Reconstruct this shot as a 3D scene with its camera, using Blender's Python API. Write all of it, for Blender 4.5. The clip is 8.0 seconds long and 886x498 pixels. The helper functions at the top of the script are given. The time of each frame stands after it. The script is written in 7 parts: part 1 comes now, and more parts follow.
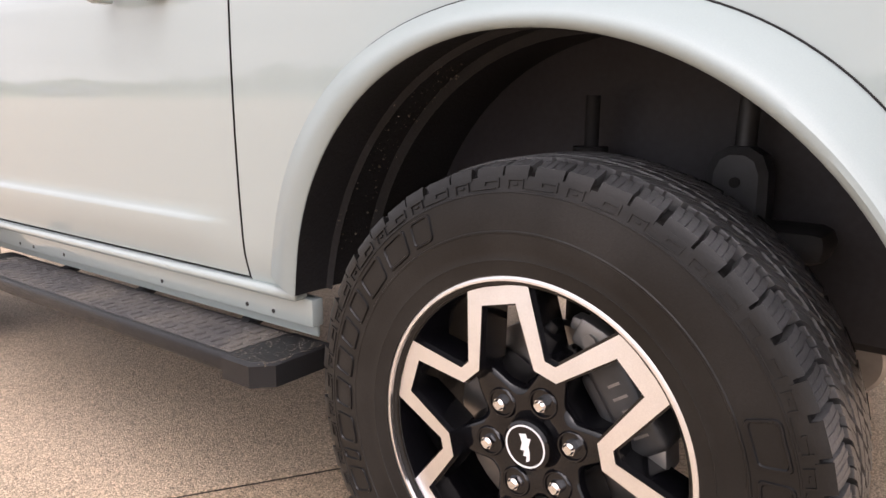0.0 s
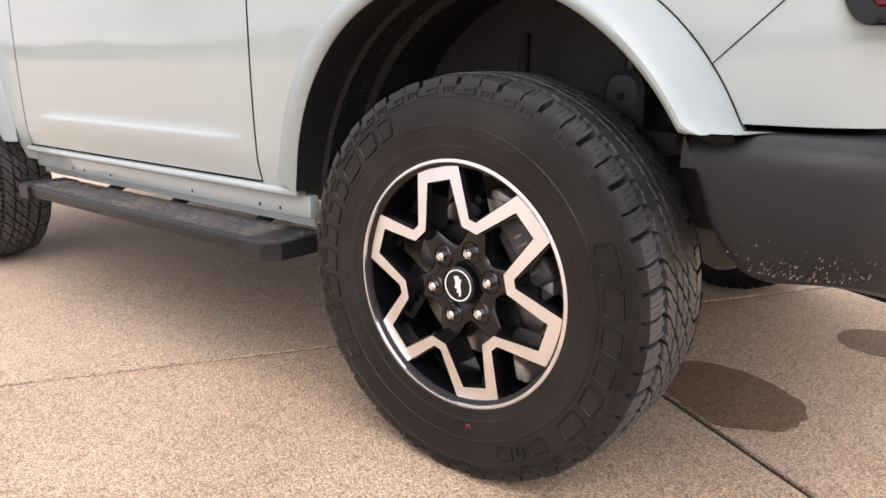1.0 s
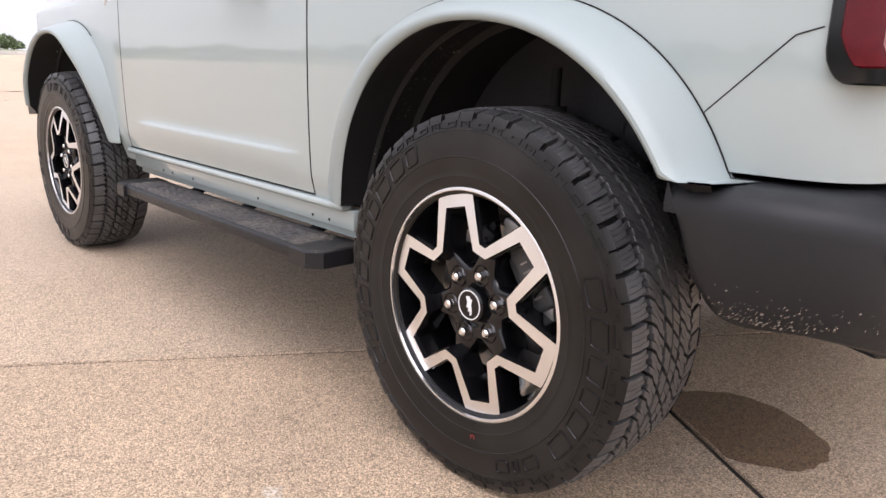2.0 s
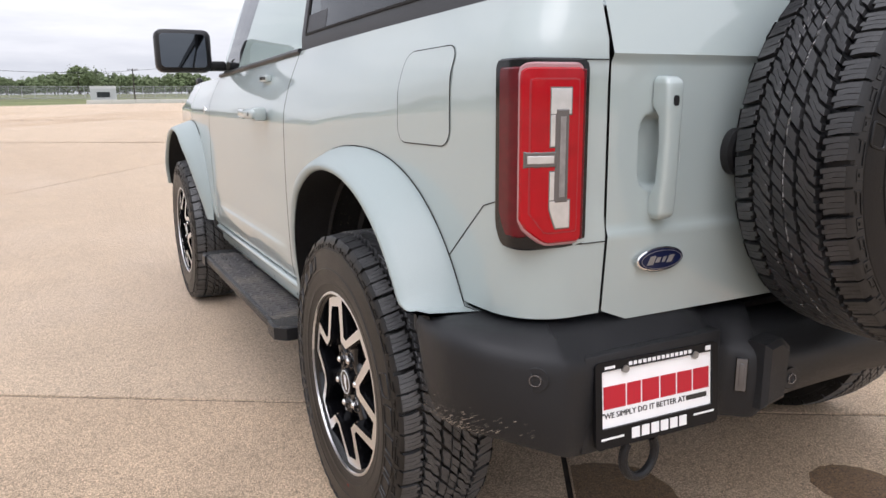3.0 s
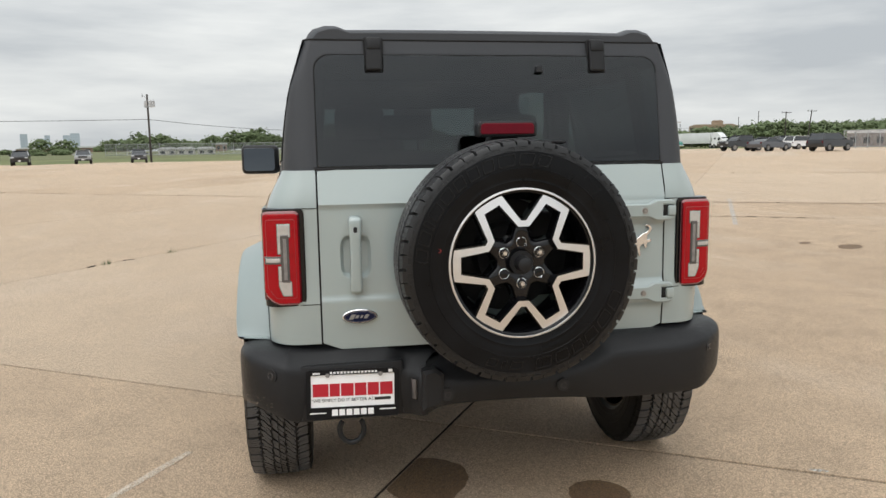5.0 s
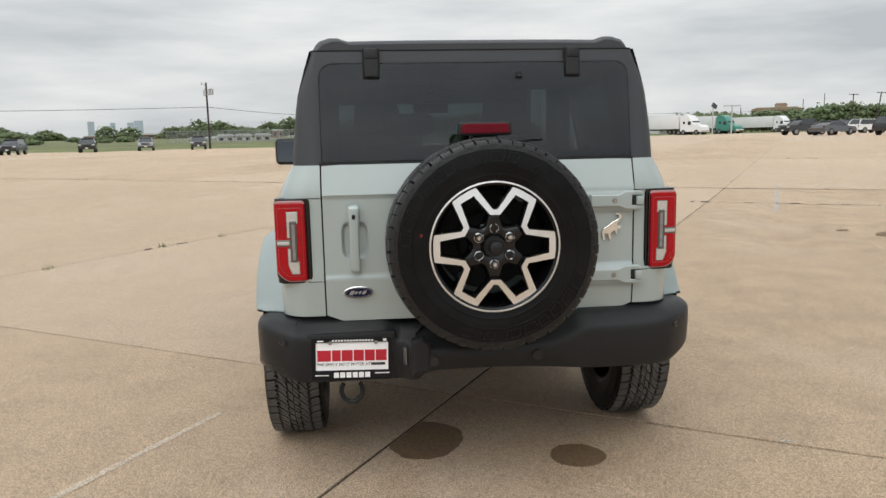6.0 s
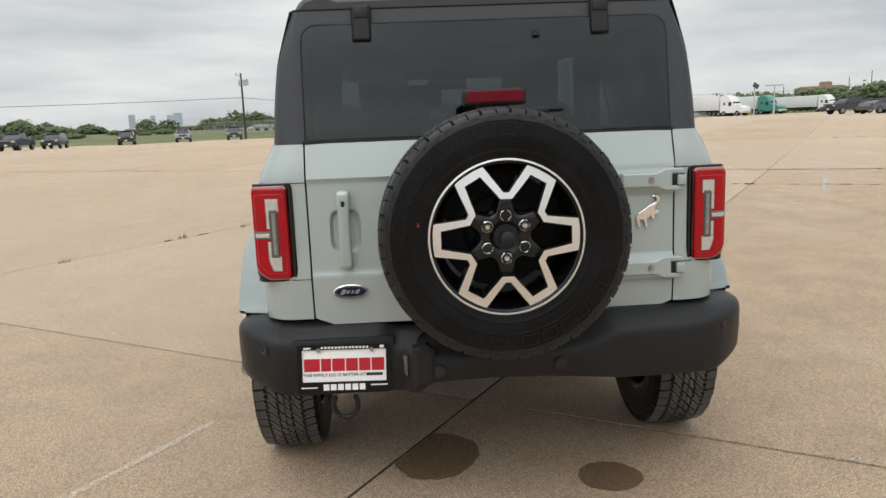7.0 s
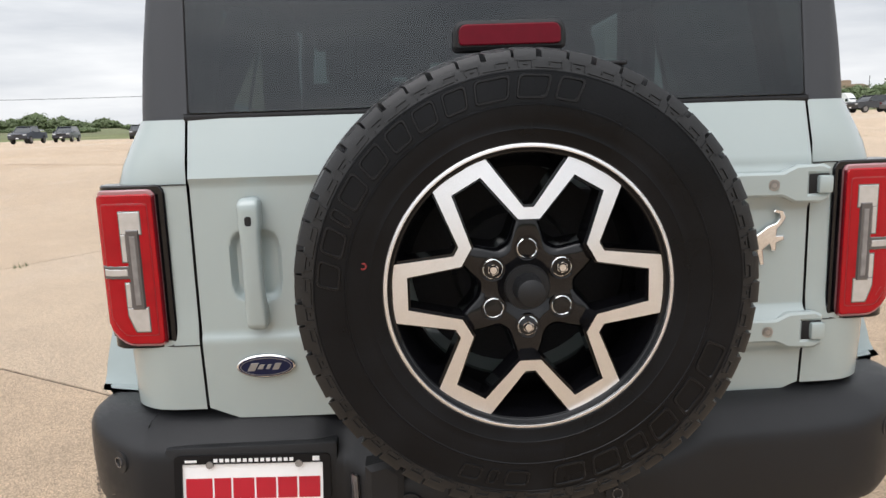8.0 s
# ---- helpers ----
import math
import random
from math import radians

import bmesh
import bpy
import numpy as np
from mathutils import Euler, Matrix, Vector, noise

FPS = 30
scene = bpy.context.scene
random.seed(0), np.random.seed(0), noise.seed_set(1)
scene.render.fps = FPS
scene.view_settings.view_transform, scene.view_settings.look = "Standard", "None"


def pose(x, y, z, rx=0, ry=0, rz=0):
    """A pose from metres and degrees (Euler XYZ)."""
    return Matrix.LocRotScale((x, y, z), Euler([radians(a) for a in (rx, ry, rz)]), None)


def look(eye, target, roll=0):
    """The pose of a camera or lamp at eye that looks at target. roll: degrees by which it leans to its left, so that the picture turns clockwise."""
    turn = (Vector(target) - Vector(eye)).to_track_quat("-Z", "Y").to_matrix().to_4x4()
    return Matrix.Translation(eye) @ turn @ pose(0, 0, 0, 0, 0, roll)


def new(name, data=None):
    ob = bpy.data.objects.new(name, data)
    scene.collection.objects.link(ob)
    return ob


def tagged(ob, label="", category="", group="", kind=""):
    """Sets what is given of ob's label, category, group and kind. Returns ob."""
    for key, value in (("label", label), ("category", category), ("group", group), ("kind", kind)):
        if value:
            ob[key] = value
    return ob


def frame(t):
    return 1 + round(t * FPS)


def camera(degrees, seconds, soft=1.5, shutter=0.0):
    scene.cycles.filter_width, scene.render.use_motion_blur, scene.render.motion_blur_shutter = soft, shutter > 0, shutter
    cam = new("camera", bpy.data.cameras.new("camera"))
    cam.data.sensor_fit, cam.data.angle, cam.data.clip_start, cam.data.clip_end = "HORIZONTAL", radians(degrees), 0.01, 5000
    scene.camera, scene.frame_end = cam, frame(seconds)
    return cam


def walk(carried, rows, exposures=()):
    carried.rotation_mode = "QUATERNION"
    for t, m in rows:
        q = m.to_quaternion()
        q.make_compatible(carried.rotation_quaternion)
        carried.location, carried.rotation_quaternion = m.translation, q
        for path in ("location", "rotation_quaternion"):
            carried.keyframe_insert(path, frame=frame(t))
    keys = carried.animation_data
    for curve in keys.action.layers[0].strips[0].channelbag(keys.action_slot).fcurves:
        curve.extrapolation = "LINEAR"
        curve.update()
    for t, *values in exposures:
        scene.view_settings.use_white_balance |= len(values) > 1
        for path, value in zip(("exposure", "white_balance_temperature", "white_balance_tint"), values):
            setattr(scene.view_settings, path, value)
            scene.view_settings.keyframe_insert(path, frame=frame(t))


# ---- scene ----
cam = camera(62.5, 8.0)
PATH = [
    (0, (-1.722, -0.466, 0.859), (-0.16, 0.713, 0.447), 0.2),
    (0.5, (-1.85, -0.683, 0.814), (-0.316, 0.513, 0.346), -0.3),
    (1, (-1.968, -0.801, 0.793), (-0.451, 0.407, 0.303), 0.4),
    (1.2, (-1.978, -0.825, 0.792), (-0.481, 0.405, 0.297), 0.7),
    (2.3, (-1.839, -1.141, 0.929), (-0.61, 0.363, 0.453), 1.5),
    (2.5, (-1.743, -1.292, 0.992), (-0.599, 0.28, 0.527), 0.9),
    (3, (-1.523, -1.715, 1.121), (-0.614, 0.018, 0.709), -0.5),
    (3.5, (-1.263, -2.118, 1.226), (-0.569, -0.272, 0.892), -0.7),
    (4, (-1.048, -2.552, 1.328), (-0.508, -0.648, 1.034), -0.5),
    (4.5, (-0.818, -2.886, 1.35), (-0.402, -0.949, 1.077), -0.6),
    (4.7, (-0.739, -2.994, 1.36), (-0.35, -1.051, 1.094), -0.8),
    (5.8, (-0.48, -3.518, 1.401), (-0.257, -1.553, 1.103), -1.0),
    (6, (-0.451, -3.541, 1.412), (-0.25, -1.575, 1.106), -1.2),
    (6.5, (-0.413, -3.473, 1.404), (-0.259, -1.505, 1.081), -1.8),
    (7, (-0.304, -3.134, 1.358), (-0.203, -1.166, 1.02), -2.3),
    (7.5, (-0.237, -2.63, 1.323), (-0.177, -0.662, 0.974), -2.5),
    (8, (-0.176, -2.13, 1.289), (-0.11, -0.161, 0.943), -1.9),
]
walk(cam, [(t, look(eye, target, roll)) for t, eye, target, roll in PATH], [(0.0, 0.90, 6600, 26), (1.2, 0.87, 6550, 26), (2.5, 0.53, 6150, 22), (3.5, 0.24, 6250, 17), (4.5, 0.04, 6400, 12), (7.0, -0.04, 6400, 12), (8.0, 0.28, 6300, 15)])

# world, sun, exposure
SUN_FROM = Vector((-9, -14, 28)).normalized()
world = bpy.data.worlds.new("overcast_sky")
scene.world = world
world.use_nodes = True


def build_world():
    nt = world.node_tree
    n, l = nt.nodes, nt.links
    n.clear()
    out = n.new("ShaderNodeOutputWorld")
    bg = n.new("ShaderNodeBackground")
    sky = n.new("ShaderNodeTexSky")
    sky.sky_type, sky.sun_disc = "NISHITA", False
    sky.sun_elevation, sky.sun_rotation = radians(59.3), radians(212.7)
    sky.air_density, sky.dust_density = 1.0, 4.0
    tc = n.new("ShaderNodeTexCoord")
    mp = n.new("ShaderNodeMapping")
    mp.inputs["Scale"].default_value = (1.0, 1.0, 6.0)
    l.new(tc.outputs["Generated"], mp.inputs["Vector"])
    big = n.new("ShaderNodeTexNoise")
    big.inputs["Scale"].default_value, big.inputs["Detail"].default_value = 2.2, 7
    big.inputs["Roughness"].default_value = 0.55
    l.new(mp.outputs["Vector"], big.inputs["Vector"])
    ramp = n.new("ShaderNodeValToRGB")
    ramp.color_ramp.elements[0].position, ramp.color_ramp.elements[0].color = 0.33, (5.4, 5.75, 5.85, 1)
    ramp.color_ramp.elements[1].position, ramp.color_ramp.elements[1].color = 0.66, (9.0, 9.2, 8.8, 1)
    l.new(big.outputs["Fac"], ramp.inputs["Fac"])
    mix = n.new("ShaderNodeMix")
    mix.data_type = "RGBA"
    mix.inputs[0].default_value = 0.93
    l.new(sky.outputs["Color"], mix.inputs[6])
    l.new(ramp.outputs["Color"], mix.inputs[7])
    # an overcast sky is brighter towards the zenith
    sep = n.new("ShaderNodeSeparateXYZ")
    l.new(tc.outputs["Generated"], sep.inputs["Vector"])
    zen = n.new("ShaderNodeMapRange")
    zen.inputs["From Min"].default_value, zen.inputs["From Max"].default_value = 0.12, 1.0
    zen.inputs["To Min"].default_value, zen.inputs["To Max"].default_value = 1.0, 1.45
    l.new(sep.outputs["Z"], zen.inputs["Value"])
    mul = n.new("ShaderNodeVectorMath")
    mul.operation = "MULTIPLY"
    l.new(mix.outputs[2], mul.inputs[0])
    l.new(zen.outputs["Result"], mul.inputs[1])
    # and round the veiled sun
    dot = n.new("ShaderNodeVectorMath")
    dot.operation = "DOT_PRODUCT"
    dot.inputs[1].default_value = SUN_FROM
    l.new(tc.outputs["Generated"], dot.inputs[0])
    high = n.new("ShaderNodeMath")
    high.operation = "MAXIMUM"
    high.inputs[1].default_value = 0.0
    l.new(dot.outputs["Value"], high.inputs[0])
    cube = n.new("ShaderNodeMath")
    cube.operation = "POWER"
    cube.inputs[1].default_value = 3.0
    l.new(high.outputs["Value"], cube.inputs[0])
    glow = n.new("ShaderNodeMath")
    glow.operation = "MULTIPLY_ADD"
    glow.inputs[1].default_value, glow.inputs[2].default_value = 1.0, 1.0
    l.new(cube.outputs["Value"], glow.inputs[0])
    lit = n.new("ShaderNodeVectorMath")
    lit.operation = "MULTIPLY"
    l.new(mul.outputs["Vector"], lit.inputs[0])
    l.new(glow.outputs["Value"], lit.inputs[1])
    l.new(lit.outputs["Vector"], bg.inputs["Color"])
    bg.inputs["Strength"].default_value = 0.1
    l.new(bg.outputs["Background"], out.inputs["Surface"])


build_world()
sun_data = bpy.data.lights.new("sun", "SUN")
sun_data.energy, sun_data.angle, sun_data.color = 0.55, radians(48), (1.0, 0.97, 0.93)
sun = new("sun", sun_data)
sun.matrix_world = look(SUN_FROM * 30, (0, 0, 0))

# materials
def material(name, color, rough=0.5, metal=0.0, vary=0.0, scale=4.0, fine=0.0, fine_scale=80.0, bump=0.0, coat=0.0, coat_rough=0.04, spec=0.5, tint=None, random_vary=0.0, rough_vary=0.0):
    """A surface with colour variation at two scales and fine relief, in world metres."""
    m = bpy.data.materials.new(name)
    m.use_nodes = True
    n, l = m.node_tree.nodes, m.node_tree.links
    p = n["Principled BSDF"]
    p.inputs["Roughness"].default_value, p.inputs["Metallic"].default_value = rough, metal
    p.inputs["Specular IOR Level"].default_value = spec
    p.inputs["Coat Weight"].default_value, p.inputs["Coat Roughness"].default_value = coat, coat_rough
    p.inputs["Base Color"].default_value = (*color, 1)
    if not (vary or fine or bump or random_vary or rough_vary):
        return m
    geo = n.new("ShaderNodeNewGeometry")
    big = n.new("ShaderNodeTexNoise")
    big.inputs["Scale"].default_value, big.inputs["Detail"].default_value = scale, 5
    l.new(geo.outputs["Position"], big.inputs["Vector"])
    small = n.new("ShaderNodeTexNoise")
    small.inputs["Scale"].default_value, small.inputs["Detail"].default_value = fine_scale, 3
    l.new(geo.outputs["Position"], small.inputs["Vector"])

    def shifted(source, amount, before):
        """before times (1 + amount * (source - 0.5) * 2)."""
        a = n.new("ShaderNodeMapRange")
        a.inputs["From Min"].default_value, a.inputs["From Max"].default_value = 0.25, 0.75
        a.inputs["To Min"].default_value, a.inputs["To Max"].default_value = 1 - amount, 1 + amount
        l.new(source, a.inputs["Value"])
        x = n.new("ShaderNodeVectorMath")
        x.operation = "MULTIPLY"
        if before is None:
            x.inputs[0].default_value = color
        else:
            l.new(before, x.inputs[0])
        l.new(a.outputs["Result"], x.inputs[1])
        return x.outputs["Vector"]

    col = None
    if vary:
        if tint:
            mx = n.new("ShaderNodeMix")
            mx.data_type = "RGBA"
            mx.inputs[6].default_value, mx.inputs[7].default_value = (*color, 1), (*tint, 1)
            rg = n.new("ShaderNodeMapRange")
            rg.inputs["From Min"].default_value, rg.inputs["From Max"].default_value = 0.4, 0.7
            l.new(big.outputs["Fac"], rg.inputs["Value"])
            l.new(rg.outputs["Result"], mx.inputs[0])
            col = mx.outputs[2]
        col = shifted(big.outputs["Fac"], vary, col)
    if fine:
        col = shifted(small.outputs["Fac"], fine, col)
    if random_vary:
        info = n.new("ShaderNodeObjectInfo")
        col = shifted(info.outputs["Random"], random_vary, col)
    if col is not None:
        l.new(col, p.inputs["Base Color"])
    if rough_vary:
        rv = n.new("ShaderNodeMapRange")
        rv.inputs["From Min"].default_value, rv.inputs["From Max"].default_value = 0.3, 0.7
        rv.inputs["To Min"].default_value, rv.inputs["To Max"].default_value = rough - rough_vary, rough + rough_vary
        l.new(big.outputs["Fac"], rv.inputs["Value"])
        l.new(rv.outputs["Result"], p.inputs["Roughness"])
    if bump:
        b = n.new("ShaderNodeBump")
        b.inputs["Strength"].default_value, b.inputs["Distance"].default_value = min(1.0, bump), 0.002
        l.new(small.outputs["Fac"], b.inputs["Height"])
        l.new(b.outputs["Normal"], p.inputs["Normal"])
    return m


def glass_material(name, through_color, rough=0.0, boost=1.0):
    """Thin tinted pane: dimmed view through, with real mirror gloss on top."""
    m = bpy.data.materials.new(name)
    m.use_nodes = True
    n, l = m.node_tree.nodes, m.node_tree.links
    n.clear()
    out = n.new("ShaderNodeOutputMaterial")
    tr = n.new("ShaderNodeBsdfTransparent")
    tr.inputs["Color"].default_value = (*through_color, 1)
    gl = n.new("ShaderNodeBsdfGlossy")
    gl.inputs["Roughness"].default_value = rough
    gl.inputs["Color"].default_value = (0.95, 0.97, 1.0, 1)
    fr = n.new("ShaderNodeFresnel")
    fr.inputs["IOR"].default_value = 1.52
    mul = n.new("ShaderNodeMath")
    mul.operation, mul.use_clamp = "MULTIPLY", True
    mul.inputs[1].default_value = boost
    mx = n.new("ShaderNodeMixShader")
    l.new(fr.outputs["Fac"], mul.inputs[0])
    l.new(mul.outputs["Value"], mx.inputs["Fac"])
    l.new(tr.outputs["BSDF"], mx.inputs[1])
    l.new(gl.outputs["BSDF"], mx.inputs[2])
    l.new(mx.outputs["Shader"], out.inputs["Surface"])
    return m


def concrete_material(name, base, dark, pebble, stain=0.5, rough=0.72):
    """Worn outdoor concrete: broad stains, blotches, sand grain and exposed pebbles."""
    m = bpy.data.materials.new(name)
    m.use_nodes = True
    n, l = m.node_tree.nodes, m.node_tree.links
    p = n["Principled BSDF"]
    p.inputs["Roughness"].default_value = rough
    p.inputs["Specular IOR Level"].default_value = 0.48
    geo = n.new("ShaderNodeNewGeometry")
    info = n.new("ShaderNodeObjectInfo")

    def noise_at(scale, detail, rough=0.5, stretch=None):
        x = n.new("ShaderNodeTexNoise")
        x.inputs["Scale"].default_value, x.inputs["Detail"].default_value, x.inputs["Roughness"].default_value = scale, detail, rough
        if stretch:
            mp = n.new("ShaderNodeMapping")
            mp.inputs["Scale"].default_value = stretch
            mp.inputs["Rotation"].default_value = (0, 0, radians(32))
            l.new(geo.outputs["Position"], mp.inputs["Vector"])
            l.new(mp.outputs["Vector"], x.inputs["Vector"])
        else:
            l.new(geo.outputs["Position"], x.inputs["Vector"])
        return x.outputs["Fac"]

    def ranged(v, a, b, c=0.0, d=1.0):
        x = n.new("ShaderNodeMapRange")
        for k, val in zip(("From Min", "From Max", "To Min", "To Max"), (a, b, c, d)):
            x.inputs[k].default_value = val
        l.new(v, x.inputs["Value"])
        return x.outputs["Result"]

    def mixed(fac, a, b):
        x = n.new("ShaderNodeMix")
        x.data_type = "RGBA"
        for slot, v in ((6, a), (7, b)):
            if isinstance(v, tuple):
                x.inputs[slot].default_value = (*v, 1)
            else:
                l.new(v, x.inputs[slot])
        l.new(fac, x.inputs[0])
        return x.outputs[2]

    def scaled(col, fac):
        x = n.new("ShaderNodeVectorMath")
        x.operation = "MULTIPLY"
        l.new(col, x.inputs[0])
        l.new(fac, x.inputs[1])
        return x.outputs["Vector"]

    col = mixed(ranged(noise_at(0.22, 6, 0.6, (1, 0.35, 1)), 0.38, 0.68, 0, stain), base, dark)
    col = scaled(col, ranged(noise_at(2.3, 5, 0.6), 0.3, 0.7, 0.87, 1.11))
    col = scaled(col, ranged(info.outputs["Random"], 0, 1, 0.93, 1.07))
    tone = n.new("ShaderNodeMath")
    tone.operation = "MULTIPLY"
    l.new(info.outputs["Random"], tone.inputs[0])
    l.new(geo.outputs["Random Per Island"], tone.inputs[1])
    col = mixed(ranged(tone.outputs["Value"], 0.05, 0.6, 0.0, 0.75), col, (base[0] * 0.97, base[1] * 1.08, base[2] * 1.22))
    pale = ranged(noise_at(0.55, 5, 0.65, (1, 0.5, 1)), 0.52, 0.70, 0, 0.75)
    col = mixed(pale, col, (base[0] * 1.08, base[1] * 1.16, base[2] * 1.30))
    col = scaled(col, ranged(noise_at(40, 3, 0.6), 0.3, 0.7, 0.92, 1.08))
    grain = noise_at(130, 4, 0.75)
    col = scaled(col, ranged(grain, 0.32, 0.68, 0.80, 1.20))
    sand = n.new("ShaderNodeTexVoronoi")
    sand.inputs["Scale"].default_value = 290
    l.new(geo.outputs["Position"], sand.inputs["Vector"])
    tint = n.new("ShaderNodeSeparateColor")
    l.new(sand.outputs["Color"], tint.inputs["Color"])
    col = scaled(col, ranged(tint.outputs["Red"], 0.0, 1.0, 0.46, 1.54))
    vor = n.new("ShaderNodeTexVoronoi")
    vor.inputs["Scale"].default_value = 210
    l.new(geo.outputs["Position"], vor.inputs["Vector"])
    spread = noise_at(38, 2)
    peb = n.new("ShaderNodeMath")
    peb.operation = "MULTIPLY"
    l.new(ranged(vor.outputs["Distance"], 0.22, 0.32, 1, 0), peb.inputs[0])
    l.new(ranged(spread, 0.42, 0.58, 0.15, 0.9), peb.inputs[1])
    col = mixed(peb.outputs["Value"], col, pebble)
    speck = ranged(noise_at(95, 1, 0.5), 0.66, 0.72, 0, 0.55)
    col = mixed(speck, col, (base[0] * 1.35, base[1] * 1.4, base[2] * 1.5))
    l.new(col, p.inputs["Base Color"])
    b = n.new("ShaderNodeBump")
    b.inputs["Strength"].default_value, b.inputs["Distance"].default_value = 0.9, 0.004
    height = n.new("ShaderNodeMath")
    height.operation = "SUBTRACT"
    l.new(grain, height.inputs[0])
    l.new(sand.outputs["Distance"], height.inputs[1])
    l.new(height.outputs["Value"], b.inputs["Height"])
    l.new(b.outputs["Normal"], p.inputs["Normal"])
    return m


PAINT = material("pale_grey_green_paint", (0.340, 0.398, 0.390), rough=0.38, vary=0.015, scale=1.5, coat=1.0, coat_rough=0.03, spec=0.45)
PAINT.node_tree.nodes["Principled BSDF"].inputs["Coat IOR"].default_value = 1.62
FLARE_PAINT = material("moulded_grey_green_flare", (0.278, 0.328, 0.324), rough=0.42, vary=0.02, scale=2.5, fine=0.03, fine_scale=500, coat=0.35, coat_rough=0.14, spec=0.35)
FRAME_BLACK = material("plate_frame_black", (0.006, 0.006, 0.007), rough=0.35, spec=0.2, vary=0.1, scale=20)
PLASTIC = material("black_textured_plastic", (0.0150, 0.0153, 0.0166), rough=0.37, vary=0.14, scale=6, fine=0.18, fine_scale=900, bump=0.35, spec=0.27, rough_vary=0.06)
HARDTOP = material("grey_textured_hardtop", (0.038, 0.041, 0.047), rough=0.5, vary=0.06, scale=3, fine=0.1, fine_scale=700, bump=0.3, spec=0.45)
RUBBER = material("tyre_rubber", (0.0026, 0.0030, 0.0040), rough=0.30, vary=0.25, scale=7, fine=0.25, fine_scale=350, bump=0.15, spec=0.20, tint=(0.0054, 0.0060, 0.0074), rough_vary=0.07)
# tread and shoulder paler than the wall: the light they catch is painted in
TREAD_RUBBER = material("lit_tread_rubber", (0.0190, 0.0194, 0.0208), rough=0.42, vary=0.3, scale=9, fine=0.3, fine_scale=260, bump=0.3, spec=0.60, tint=(0.030, 0.0304, 0.032))
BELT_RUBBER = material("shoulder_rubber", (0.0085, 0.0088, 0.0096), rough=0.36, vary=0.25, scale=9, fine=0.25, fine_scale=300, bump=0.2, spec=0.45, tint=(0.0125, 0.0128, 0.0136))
# the same rubber for the road wheels, brightened in colour for stronger light
ROAD_RUBBER = material("lit_road_rubber", (0.0085, 0.0083, 0.0082), rough=0.36, vary=0.25, scale=7, fine=0.25, fine_scale=350, bump=0.15, spec=0.30, tint=(0.0150, 0.0142, 0.0136), rough_vary=0.07)
ROAD_TREAD = material("lit_road_tread", (0.046, 0.0468, 0.0490), rough=0.40, vary=0.3, scale=9, fine=0.3, fine_scale=260, bump=0.3, spec=0.8, tint=(0.068, 0.0685, 0.070))
MARK_RUBBER = material("raised_mark_rubber", (0.0055, 0.0056, 0.0062), rough=0.32, vary=0.2, scale=20, spec=0.32)
RED_DOT = material("red_factory_dot", (0.22, 0.02, 0.02), rough=0.6)
GLOSS_BLACK = material("gloss_black_rim_paint", (0.004, 0.004, 0.005), rough=0.10, coat=0.0, spec=0.45, vary=0.1, scale=10)
MACHINED = material("machined_aluminium", (0.84, 0.84, 0.85), rough=0.34, metal=1.0, vary=0.03, scale=30, fine=0.05, fine_scale=500)
CHROME = material("chrome", (0.82, 0.82, 0.83), rough=0.08, metal=1.0)
STEEL = material("dull_steel", (0.35, 0.33, 0.31), rough=0.38, metal=1.0, vary=0.2, scale=25)
CAST = material("cast_aluminium", (0.30, 0.29, 0.28), rough=0.5, metal=0.8, vary=0.15, scale=40)
DARK = material("dark_underbody", (0.013, 0.013, 0.0145), rough=0.75, vary=0.3, scale=8, fine=0.2, fine_scale=120, bump=0.3)
LINER = material("wheel_well_liner", (0.0085, 0.0088, 0.0105), rough=0.7, vary=0.3, scale=7, fine=0.4, fine_scale=150, bump=0.6)
LINER_BACK = material("dusty_inner_panel", (0.029, 0.029, 0.036), rough=0.55, vary=0.25, scale=5, fine=0.15, fine_scale=90, bump=0.2)
CALIPER = material("grey_caliper", (0.055, 0.058, 0.062), rough=0.45, metal=0.3, vary=0.2, scale=30)
SEAM = material("panel_gap_black", (0.005, 0.005, 0.005), rough=0.8)
RED = material("red_lamp_lens", (0.40, 0.002, 0.008), rough=0.22, spec=0.18, coat=0.38, vary=0.3, scale=16, tint=(0.24, 0.001, 0.005))
RED_RIB = material("red_lens_rib", (0.27, 0.003, 0.010), rough=0.3, coat=0.4)
RED_BRAKE = material("brake_lamp_lens", (0.13, 0.003, 0.012), rough=0.3, spec=0.18, vary=0.1, scale=60)
RED_DEEP = material("deep_red_lamp_lens", (0.09, 0.002, 0.006), rough=0.25, spec=0.25, coat=0.25, vary=0.15, scale=60)
CLEAR_LAMP = material("silver_lamp_reflector", (0.62, 0.62, 0.62), rough=0.22, metal=0.6, vary=0.1, scale=60)
LAMP_GREY = material("smoked_lamp_bar", (0.075, 0.07, 0.07), rough=0.2, coat=1.0)
LAMP_CORE = material("grey_light_strip", (0.20, 0.19, 0.185), rough=0.25, coat=0.6, vary=0.3, scale=50)
LENS_EDGE = material("clear_lens_edge", (0.36, 0.17, 0.18), rough=0.12, coat=0.8)
WHITE = material("white_plate_enamel", (0.86, 0.86, 0.86), rough=0.35, vary=0.02, scale=20, coat=0.3)
WHITE_PRINT = material("white_print", (0.78, 0.78, 0.78), rough=0.4)
RED_PRINT = material("red_print", (0.44, 0.006, 0.020), rough=0.4)
BLACK_PRINT = material("black_print", (0.02, 0.02, 0.02), rough=0.4)
